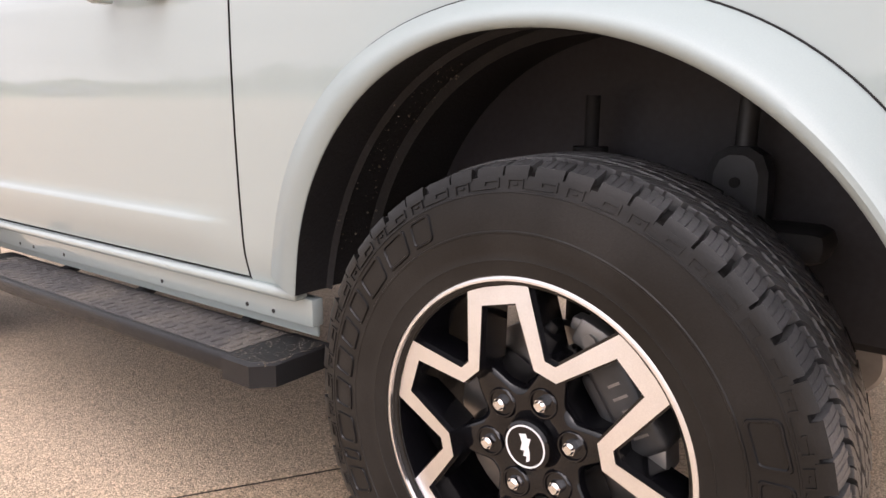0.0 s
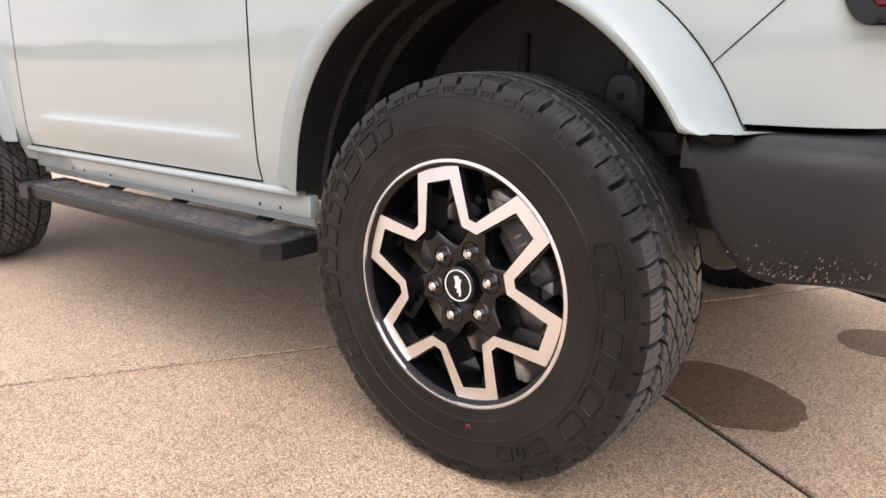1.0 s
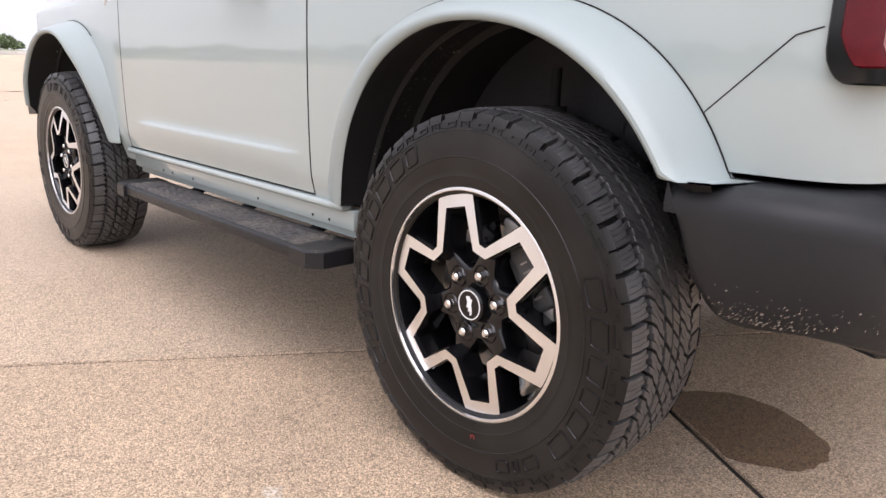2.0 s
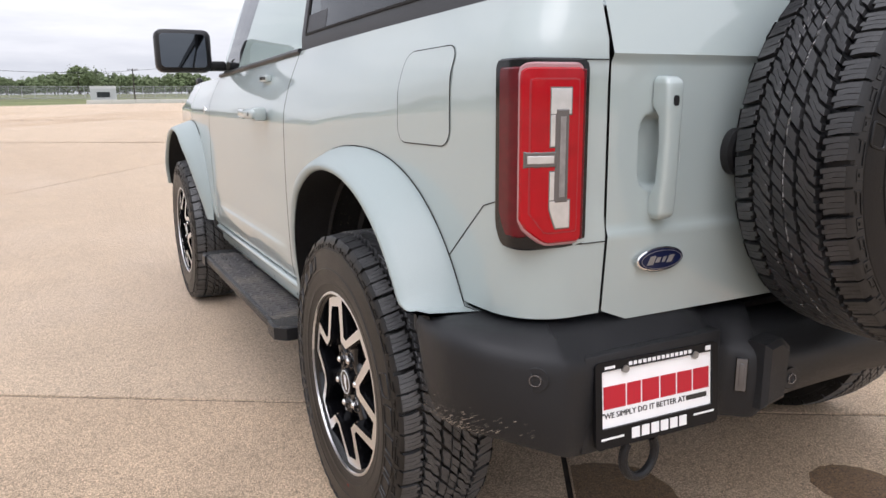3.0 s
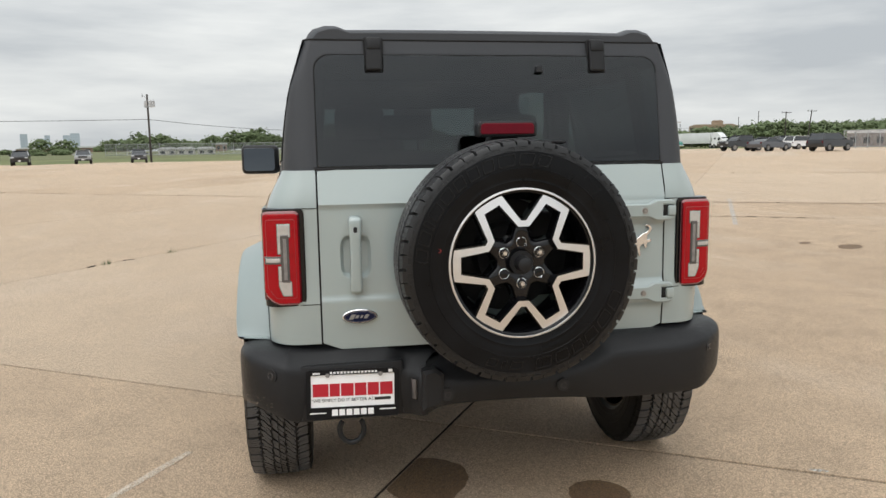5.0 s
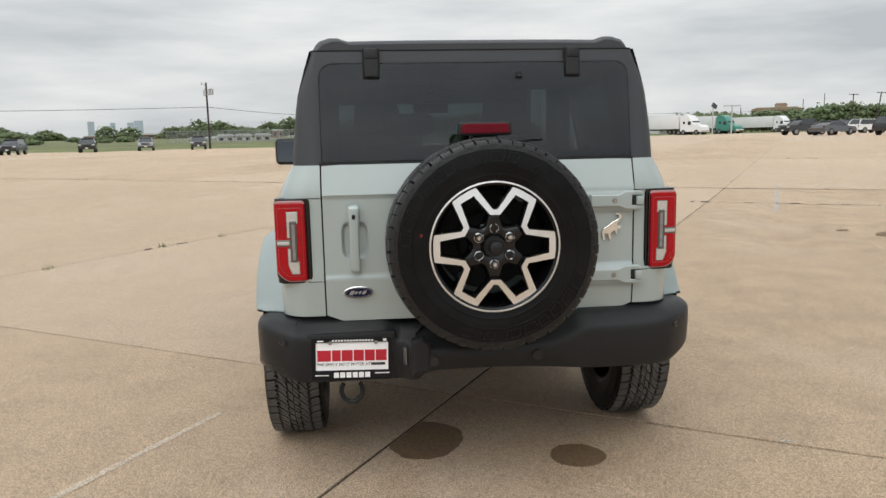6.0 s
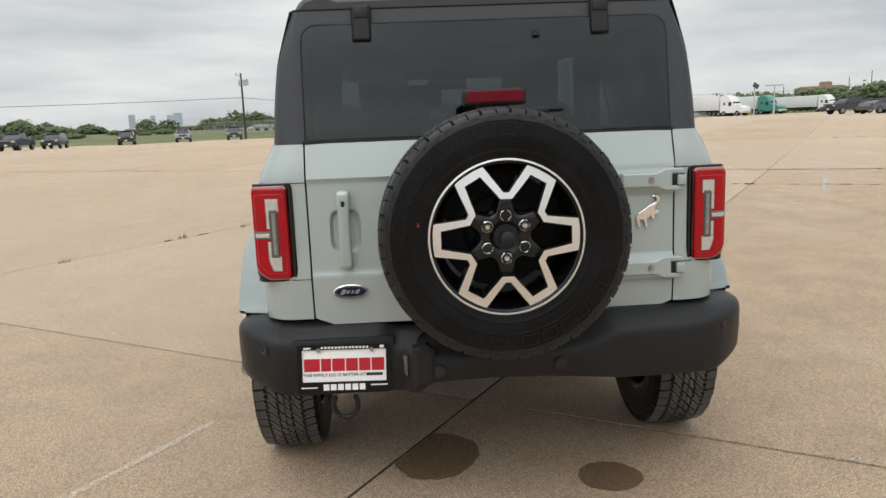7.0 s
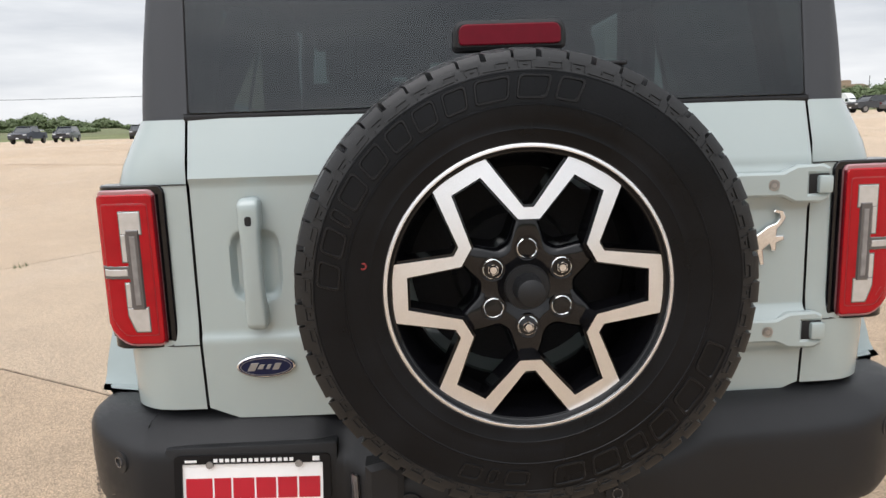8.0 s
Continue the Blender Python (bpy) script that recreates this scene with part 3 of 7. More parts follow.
frame_prism(bm, ellipse(0, 0, 0.0520, 0.0186, 32), ellipse(0, 0, 0.0508, 0.0176, 32), 0.0008, on_rear(-0.499, -0.6822, 0.804))
part("badge_line", bm, CAST, badge, label="thin silver line")
for x, w, h in ((-0.026, 0.009, 0.017), (-0.0095, 0.006, 0.010), (0.006, 0.0045, 0.010), (0.0225, 0.0075, 0.014)):
    bm = bmesh.new()
    prism(bm, [(x - w - h * 0.2, -h * 0.5), (x + w * 0.7 - h * 0.2, -h * 0.5), (x + w + h * 0.2, h * 0.5), (x - w * 0.7 + h * 0.2, h * 0.5)], 0.0012, on_rear(-0.499, -0.6822, 0.804), 0.0004)
    part("badge_bar", bm, CAST, badge, label="plain silver bar")
bm = bmesh.new()
prism(bm, [(-0.056, -0.020), (-0.050, -0.052), (-0.042, -0.054), (-0.043, -0.026), (-0.030, -0.028), (-0.022, -0.058), (-0.014, -0.058), (-0.018, -0.026), (-0.004, -0.014), (0.002, -0.030), (0.010, -0.028), (0.010, -0.012), (0.026, -0.006), (0.024, 0.002), (0.010, 0.002), (0.010, 0.016), (0.020, 0.026), (0.028, 0.040), (0.022, 0.054), (0.006, 0.057), (0.002, 0.052), (0.014, 0.048), (0.016, 0.038), (0.008, 0.028), (-0.008, 0.022), (-0.026, 0.008), (-0.046, -0.004)], 0.006, on_rear(0.548, -0.672, 1.032), 0.0012)
part("chrome_emblem", bm, CHROME, suv, label="chrome leaping emblem as a plain shape")


# wheel-arch flares
def flare_lip(t, y0, front_end, rear_end, lip_front, lip_rear):
    """Body half width, reach and the inner edge of a flare at t along the arch."""
    yo, zo = arch_out(t, y0)
    yi, zi = arch(t, y0, lip_front, lip_rear, 0.552, 2.1)
    end = front_end if t < 0.5 else rear_end
    zo, zi = max(zo, end), max(zi, end)
    door_end = t if y0 == 0 else 1 - t
    proud = smooth_spread([(0.05, 0.22), (0.12, 0.45), (0.20, 0.72), (0.32, 1.0), (0.80, 1.0), (0.95, 0.82)], door_end)
    yi += (0.045 if y0 == 0 else -0.045) * (1 - proud)
    body = side_x(yo, max(0.6, zo))
    return body, (0.944 - body) * proud, yo, zo, yi, zi


def flare(y0, front_end, rear_end, lip_front, lip_rear, flip):
    """A flare swept along the arch between its feet (as heights)."""
    section = [(0.0, -0.08), (0.0, 0.05), (0.03, 0.13), (0.15, 0.30), (0.34, 0.58), (0.52, 0.82), (0.66, 0.95), (0.76, 0.995), (0.86, 1.0), (0.95, 0.975), (1.0, 0.93), (1.008, 0.90), (1.0, 0.87)]
    out = []
    for k in range(73):
        t = 0.06 + 0.89 * k / 72
        body, reach, yo, zo, yi, zi = flare_lip(t, y0, front_end, rear_end, lip_front, lip_rear)
        row = []
        for u, x in section:
            row.append(Vector((-(body + reach * x), yo + (yi - yo) * u, zo + (zi - zo) * u)))
        out.append(row)
    v, f = grid_faces(out)
    for end in (0, 72):
        base = len(v)
        v += out[end]
        f.append(tuple(range(base, base + len(section))))
    return mirrored(v, f) if flip else (v, f)


for flip in (False, True):
    finish("rear_fender_flare", *flare(0, 0.505, 0.699, 0.450, 0.518, flip), FLARE_PAINT, suv, smooth=35, label="body-coloured rear wheel-arch flare")
    for y0, low_f, low_r in ((0, 0.505, 0.699), (BASE, 0.60, 0.512)):
        bm = bmesh.new()
        ring = [arch_out((0.34 + 0.61 * k / 60) if y0 == 0 else (0.06 + 0.60 * k / 60), y0, 0.0012) for k in range(61)]
        pts = [(y, max(z, low_f if i < 30 else low_r)) for i, (y, z) in enumerate(ring)]
        tube(bm, [((1 if flip else -1) * (side_x(y, max(0.6, z)) + 0.0015), y, z) for y, z in pts], 0.0014, 5)
        part("flare_seam", bm, SEAM, suv)
    finish("front_fender_flare", *flare(BASE, 0.60, 0.512, 0.518, 0.450, flip), FLARE_PAINT, suv, smooth=35, label="body-coloured front wheel-arch flare")


# wheel wells
def well(y0, flip):
    out = []
    for k in range(41):
        t = 0.060 + (0.890 if y0 == 0 else 0.885) * k / 40
        y, z = arch(min(1, max(0, t)), y0, 0.468 if y0 == 0 else 0.530, 0.530 if y0 == 0 else 0.468, 0.562, 2.1)
        rib = [-0.016, -0.014, -0.004, -0.014, -0.016, -0.016, 0.0, 0.0, -0.016, -0.016]
        xs = [0.83, 0.80, 0.793, 0.786, 0.78, 0.70, 0.692, 0.684, 0.676, 0.50]
        cy, cz = y0 + 0.03, HUB_Z
        ends = (0.505, 0.699, 0.450, 0.518) if y0 == 0 else (0.60, 0.512, 0.518, 0.450)
        body, reach, _, _, yi, zi = flare_lip(t, y0, *ends)
        row = [Vector((-(body + reach * 0.885), cy + (yi - cy) * 1.004, cz + (zi - cz) * 1.004))]
        for x, q in zip(xs, rib):
            d = Vector((y - cy, z - cz))
            d = d * (1 - q / max(0.2, d.length))
            row.append(Vector((-x, cy + d.x, cz + d.y)))
        out.append(row)
    v, f = grid_faces(out)
    # inner panel: a shallow dish that closes the well
    cy, cz = y0 + 0.03, HUB_Z + 0.12
    dish = [[Vector((-(0.50 + 0.030 * (1 - k) ** 2), cy + (r[-1].y - cy) * k, cz + (r[-1].z - cz) * k)) for k in (1.0, 0.92, 0.80, 0.62, 0.40, 0.0)] for r in out]
    pv, pf = grid_faces(dish)
    if flip:
        return mirrored(v, f), mirrored(pv, pf)
    return (v, f), (pv, pf)


for y0 in (0, BASE):
    for flip in (False, True):
        liner, panel = well(y0, flip)
        ob = finish("wheel_well", *liner, LINER, suv, smooth=30, label="black plastic wheel-well liner")
        finish("inner_panel", *panel, LINER_BACK, ob, smooth=60, label="dusty dark inner panel")
# dried specks on the felt liner
bm = bmesh.new()
rng = random.Random(15)
for k in range(170):
    t = rng.uniform(0.10, 0.36)
    y, z = arch(t, 0, 0.468, 0.530, 0.562, 2.1)
    d = Vector((y - 0.03, z - HUB_Z))
    d *= 1 + 0.010 / d.length
    r = 0.0004 + 0.0011 * rng.random() ** 4
    box(bm, (-rng.uniform(0.70, 0.80), 0.03 + d.x, HUB_Z + d.y), (2 * r, 2 * r, 2 * r), 0.0)
tagged(part("dirt_specks", bm, DIRT, suv, smooth=0), label="pale dirt specks on the wheel-well liner", kind="stuff")

# sill below the door, with drain holes
for sx in (-1, 1):
    bm = bmesh.new()
    box(bm, (sx * 0.836, 1.26, 0.494), (0.036, 1.46, 0.020), 0.008, seg=3)
    box(bm, (sx * 0.815, 1.24, 0.460), (0.030, 1.46, 0.056), 0.006)
    box(bm, (sx * 0.806, 1.24, 0.424), (0.006, 1.44, 0.030), 0.001)
    sill = part("sill", bm, PAINT, suv, label="body-coloured sill with pinch weld")
    for y in (0.62, 0.70, 1.0, 1.45, 1.62, 1.7):
        bm = bmesh.new()
        rod(bm, (sx * 0.826, y, 0.447), (sx * 0.8312, y, 0.447), 0.0045, n=10)
        part("drain_plug", bm, PLASTIC, sill)

# running boards
for sx in (-1, 1):
    bm = bmesh.new()
    box(bm, (sx * 0.872, 1.155, 0.376), (0.165, 1.24, 0.038), 0.010, seg=3)
    board = part("running_board", bm, PLASTIC, suv, label="black plastic running board with dusty tread")
    for yc, hl in ((0.555, 0.055), (1.80, 0.05)):
        bm = bmesh.new()
        prism(bm, [(sx * 0.79, yc - hl), (sx * 0.93, yc - hl), (sx * 0.963, yc - hl * 0.4 if yc < 1 else yc - hl), (sx * 0.963, yc + hl if yc < 1 else yc + hl * 0.3), (sx * 0.93, yc + hl), (sx * 0.79, yc + hl)], 0.046, pose(0, 0, 0.352), 0.008)
        part("end_cap", bm, PLASTIC, board)
    bm = bmesh.new()
    for row in range(3):
        for k in range(20):
            y = 0.640 + k * 0.057
            for half_y in (0, 1):
                box(bm, (sx * (0.825 + row * 0.044 + 0.008 * half_y), y + half_y * 0.028, 0.3955), (0.030, 0.020, 0.007), 0.002, seg=1)
    box(bm, (sx * 0.872, 1.19, 0.3935), (0.137, 1.15, 0.004), 0.0)
    part("step_tread", bm, DUSTY, board, label="ribbed tread with dust")
    for y in (0.75, 1.15, 1.52):
        bm = bmesh.new()
        rod(bm, (sx * 0.70, y, 0.43), (sx * 0.85, y, 0.36), 0.018, n=8)
        part("step_bracket", bm, DARK, board)
bm = bmesh.new()
rng = random.Random(4)
for k in range(260):
    u = rng.random() ** 1.6
    box(bm, (-0.955 + 0.15 * rng.random(), 0.50 + 0.17 * u, 0.3985), (0.0006 + 0.003 * rng.random() ** 3, 0.0006 + 0.004 * rng.random() ** 3, 0.0008), 0.0, pose(0, 0, 0))
tagged(part("dried_dirt", bm, DIRT, suv, smooth=0), label="dried dirt crumbs on the step end", kind="stuff")

# rear bumper: a section swept along its plan
PLAN = [(-0.905, -0.402, 0.665), (-0.911, -0.428, 0.614), (-0.915, -0.446, 0.572), (-0.918, -0.462, 0.543), (-0.921, -0.489, 0.511), (-0.923, -0.515, 0.494), (-0.921, -0.55, 0.489), (-0.914, -0.585, 0.492), (-0.889, -0.635, 0.493), (-0.851, -0.673, 0.484), (-0.808, -0.703, 0.472), (-0.757, -0.731, 0.456), (-0.722, -0.722, 0.442), (-0.6, -0.717, 0.442), (-0.40, -0.719, 0.443), (-0.352, -0.720, 0.444), (-0.338, -0.724, 0.444), (-0.306, -0.762, 0.446), (-0.285, -0.770, 0.450), (-0.25, -0.772, 0.478), (-0.2, -0.774, 0.487), (0.0, -0.776, 0.489), (0.12, -0.776, 0.486), (0.27, -0.772, 0.476), (0.40, -0.762, 0.458), (0.60, -0.746, 0.452), (0.757, -0.731, 0.452), (0.808, -0.703, 0.462), (0.851, -0.673, 0.484), (0.889, -0.635, 0.493), (0.914, -0.585, 0.492), (0.921, -0.55, 0.489), (0.923, -0.515, 0.494), (0.921, -0.489, 0.511), (0.918, -0.462, 0.543), (0.915, -0.446, 0.572), (0.911, -0.428, 0.614), (0.905, -0.402, 0.665)]
rows = []
path = []
for a, b in zip(PLAN, PLAN[1:]):
    for k in range(4):
        path.append([p + (q - p) * k / 4 for p, q in zip(a, b)])
path.append(list(PLAN[-1]))
# moulded corners are well rounded
for _ in range(5):
    path = [path[0]] + [[(a + 2 * b + c) / 4 for a, b, c in zip(*t)] for t in zip(path, path[1:], path[2:])] + [path[-1]]
for i, (x, y, low) in enumerate(path):
    a, b = path[max(0, i - 1)], path[min(len(path) - 1, i + 1)]
    t = Vector((b[0] - a[0], b[1] - a[1])).normalized()
    nrm = Vector((t.y, -t.x))
    mid = abs(x)
    dip = 0.060 * max(0.0, 1 - ((x - 0.0) / 0.40) ** 4) if mid < 0.40 else 0.0
    high = 0.698 - dip
    lip = sum(spread([(0.3, 0.646), (0.70, 0.646), (0.88, 0.676), (0.93, 0.688)], mid + q) for q in (-0.04, 0.0, 0.04)) / 3 - dip
    rows.append([Vector((x - nrm.x * d, y - nrm.y * d, z)) for d, z in ((0.16, high + 0.002), (0.085, high), (0.044, (high + lip) / 2 + 0.006), (0.020, lip + 0.006), (0.009, lip - 0.003), (0.003, lip - 0.016), (0.001, lip - 0.034), (0.001, (lip + low) / 2), (0.005, low + 0.03), (0.014, low + 0.008), (0.040, low), (0.14, low + 0.02))])
bumper = finish("rear_bumper", *grid_faces(rows), PLASTIC, suv, smooth=50, label="black textured plastic rear bumper")
# plate box and step pad
bm = bmesh.new()
box(bm, (-0.534, -0.694, 0.552), (0.352, 0.050, 0.196), 0.008)
part("plate_mount", bm, PLASTIC, bumper, label="black plate recess panel")
bm = bmesh.new()
prism(bm, [(-0.016, -0.080), (0.055, -0.066), (0.060, 0.045), (0.030, 0.070), (-0.016, 0.060)], 0.050, on_rear(-0.283, -0.736, 0.562), 0.012)
part("step_pad", bm, PLASTIC, bumper, label="black moulded bumper pad")
bm = bmesh.new()
box(bm, (0, 0, 0), (0.010, 0.008, 0.050), 0.002, pose(-0.3235, -0.7455, 0.553, 0, 0, -46))
box(bm, (0, 0, 0), (0.024, 0.006, 0.074), 0.002, pose(-0.3230, -0.7445, 0.553, 0, 0, -46), 1)
part("side_reflector", bm, [LAMP_GREY, GLOSS_BLACK], bumper, label="small pale reflector")
for x, y, z in ((-0.804, -0.6975, 0.620), (-0.212, -0.7735, 0.535), (0.204, -0.7760, 0.540), (0.804, -0.6945, 0.620)):
    t = pose(x, y, z, 90, 0, 40 * (1 if x > 0.5 else -1 if x < -0.5 else 0))
    bm = bmesh.new()
    prism(bm, ellipse(0, 0, 0.024, 0.024, 24), 0.0055, t, 0.001)
    s = part("parking_sensor", bm, PLASTIC, bumper, label="round flush parking sensor")
    bm = bmesh.new()
    frame_prism(bm, ellipse(0, 0, 0.0115, 0.0115, 20), ellipse(0, 0, 0.0095, 0.0095, 20), 0.0085, t)
    part("sensor_ring", bm, LAMP_GREY, s)
bm = bmesh.new()
rng = random.Random(9)
for k in range(190):
    y = min(-0.475, max(-0.70, rng.gauss(-0.585, 0.052)))
    z = 0.508 + abs(rng.gauss(0.0, 0.020))
    x = spread([(-0.703, 0.808), (-0.673, 0.851), (-0.635, 0.889), (-0.585, 0.914), (-0.53, 0.922), (-0.47, 0.919)], y)
    r = 0.00015 + 0.0006 * rng.random() ** 4
    box(bm, (-x + 0.003, y, z), (0.007, 2 * r, 2 * r), 0.0)
tagged(part("dirt_specks", bm, DIRT, bumper, smooth=0), label="dried mud spatter", kind="stuff")

# dealer plate: names as plain bars
plate_m = on_rear(-0.5335, -0.7225, 0.558) @ pose(0, 0, 0, -6, 0, -1.5)
bm = bmesh.new()
frame_prism(bm, rounded(-0.158, -0.094, 0.158, 0.073, 0.010), rounded(-0.1425, -0.0555, 0.1425, 0.0555, 0.003), 0.008, plate_m)
plate = part("plate_frame", bm, FRAME_BLACK, suv, label="black plastic dealer plate frame")
bm = bmesh.new()
prism(bm, rounded(-0.150, -0.076, 0.150, 0.064, 0.008), 0.003, plate_m)
part("plate", bm, WHITE, plate, label="white dealer plate")


def print_bar(x0, z0, x1, z1, mat, lift=0.0036, name="print_bar"):
    bm = bmesh.new()
    prism(bm, [(x0, z0), (x1, z0), (x1, z1), (x0, z1)], 0.0008, plate_m @ Matrix.Translation((0, 0, lift)))
    part(name, bm, mat, plate, smooth=0)


for k, (a, b) in enumerate(((0, 5.3), (5.7, 9.1), (9.5, 13.8), (14.2, 18.2), (18.6, 22.5), (22.9, 27.2))):
    print_bar(-0.136 + a * 0.01, -0.019, -0.136 + b * 0.01, 0.0245, RED_PRINT)
for k in range(6):
    print_bar(-0.072 + k * 0.0245, -0.084, -0.072 + k * 0.0245 + 0.0195, -0.063, WHITE_PRINT, 0.0084)
for k in range(14):
    print_bar(-0.078 + k * 0.0118, 0.0595, -0.078 + k * 0.0118 + 0.0078, 0.0665, WHITE_PRINT, 0.0084)
print_bar(-0.136, 0.0595, -0.112, 0.0645, WHITE_PRINT, 0.0084)
print_bar(0.122, 0.0590, 0.136, 0.0685, WHITE_PRINT, 0.0084)
print_bar(-0.146, -0.076, -0.092, -0.072, WHITE_PRINT, 0.0084)
print_bar(0.090, -0.070, 0.146, -0.066, WHITE_PRINT, 0.0084)
lettering("plate_slogan", "\"WE SIMPLY DO IT BETTER AT", 0.0158, BLACK_PRINT, plate_m @ Matrix.Translation((-0.034, -0.0325, 0.004)), plate)
print_bar(0.074, -0.037, 0.130, -0.027, BLACK_PRINT, 0.0036)
for x in (-0.086, 0.094):
    bm = bmesh.new()
    rod(bm, plate_m @ Vector((x, 0.054, 0.003)), plate_m @ Vector((x, 0.054, 0.011)), 0.0075, n=12)
    part("plate_screw", bm, CAST, plate, label="round plate screw")

# towing loop
bm = bmesh.new()
loop = []
for k in range(25):
    a = radians(-130 + 260 * k / 24)
    out = Vector((math.sin(a), 0, -math.cos(a)))
    mid = Vector((-0.54, -0.690, 0.405)) + Vector((0.042 * out.x, 0, 0.048 * out.z))
    loop.append([bm.verts.new(mid + (out * math.cos(w) + Vector((0, 1, 0)) * math.sin(w)) * 0.0095) for w in steps(0, 2 * math.pi * 9 / 10, 9)])
for p, q in zip(loop, loop[1:]):
    for j in range(10):
        bm.faces.new((p[j], p[(j + 1) % 10], q[(j + 1) % 10], q[j]))
part("towing_loop", bm, PLASTIC, suv, label="black steel towing loop")


# tail lamps
LAMP_WIDE = 0.190


def lamp_path(p, q, off):
    """p from the outer side round a tight corner to the inner edge, q from bottom to top."""
    z = 0.851 + q * 0.328
    s = p * LAMP_WIDE
    x0, y1, r = 0.806, -0.652, 0.030
    if s < 0.045:
        return Vector((-(x0 + off), -0.577 - s, z))
    if s < 0.092:
        a = (s - 0.045) / 0.047 * math.pi / 2
        return Vector((-(x0 - r + (r + off) * math.cos(a)), y1 + r - (r + off) * math.sin(a), z))
    k = (s - 0.092) / (LAMP_WIDE - 0.092)
    return Vector((-(x0 - r - (x0 - r - 0.680) * k), y1 - 0.006 * k - off, z))


def on_face(e):
    """From 0..1 across the rear face of the lamp to p."""
    return 0.33 + 0.67 * e


def lamp_patch(p0, p1, q0, q1, off, deep, cut=0.0, round_r=0.0, n=14, m=12):
    """A raised patch of the lamp; cut: how far the lower outer corner is bevelled; round_r: radius of the corners."""
    tall = (q1 - q0) * 0.328
    rings = []
    for layer in ((-deep, 0.0), (-0.003, 0.0), (0.0, 0.003)):
        o, shrink = off + layer[0], layer[1]
        g = []
        for i in range(n + 1):
            u = i / n
            col = []
            for j in range(m + 1):
                v = (1 - math.cos(math.pi * j / m)) / 2 if round_r else j / m
                q = q0 + (q1 - q0) * v
                edge = min(v, 1 - v) * tall
                bend = round_r - math.sqrt(max(0.0, round_r ** 2 - (round_r - edge) ** 2)) if edge < round_r else 0.0
                lo = p0 + cut * max(0.0, 1 - (q - q0) / 0.115)
                a, b = lo + (shrink + bend) / LAMP_WIDE, p1 - (shrink + bend) / LAMP_WIDE
                qq = min(max(q, q0 + shrink / 0.33), q1 - shrink / 0.33)
                col.append(lamp_path(a + (b - a) * u, qq, o))
            g.append(col)
        rings.append(g)
    verts, faces = grid_faces(rings[2])

    def border(g):
        return [g[i][0] for i in range(n + 1)] + [g[n][j] for j in range(1, m + 1)] + [g[i][m] for i in range(n - 1, -1, -1)] + [g[0][j] for j in range(m - 1, 0, -1)]

    loops = [border(g) for g in rings]
    k = len(verts)
    c = len(loops[0])
    for lp in loops:
        verts += lp
    for r in range(2):
        for i in range(c):
            faces.append((k + r * c + i, k + r * c + (i + 1) % c, k + (r + 1) * c + (i + 1) % c, k + (r + 1) * c + i))
    return verts, faces


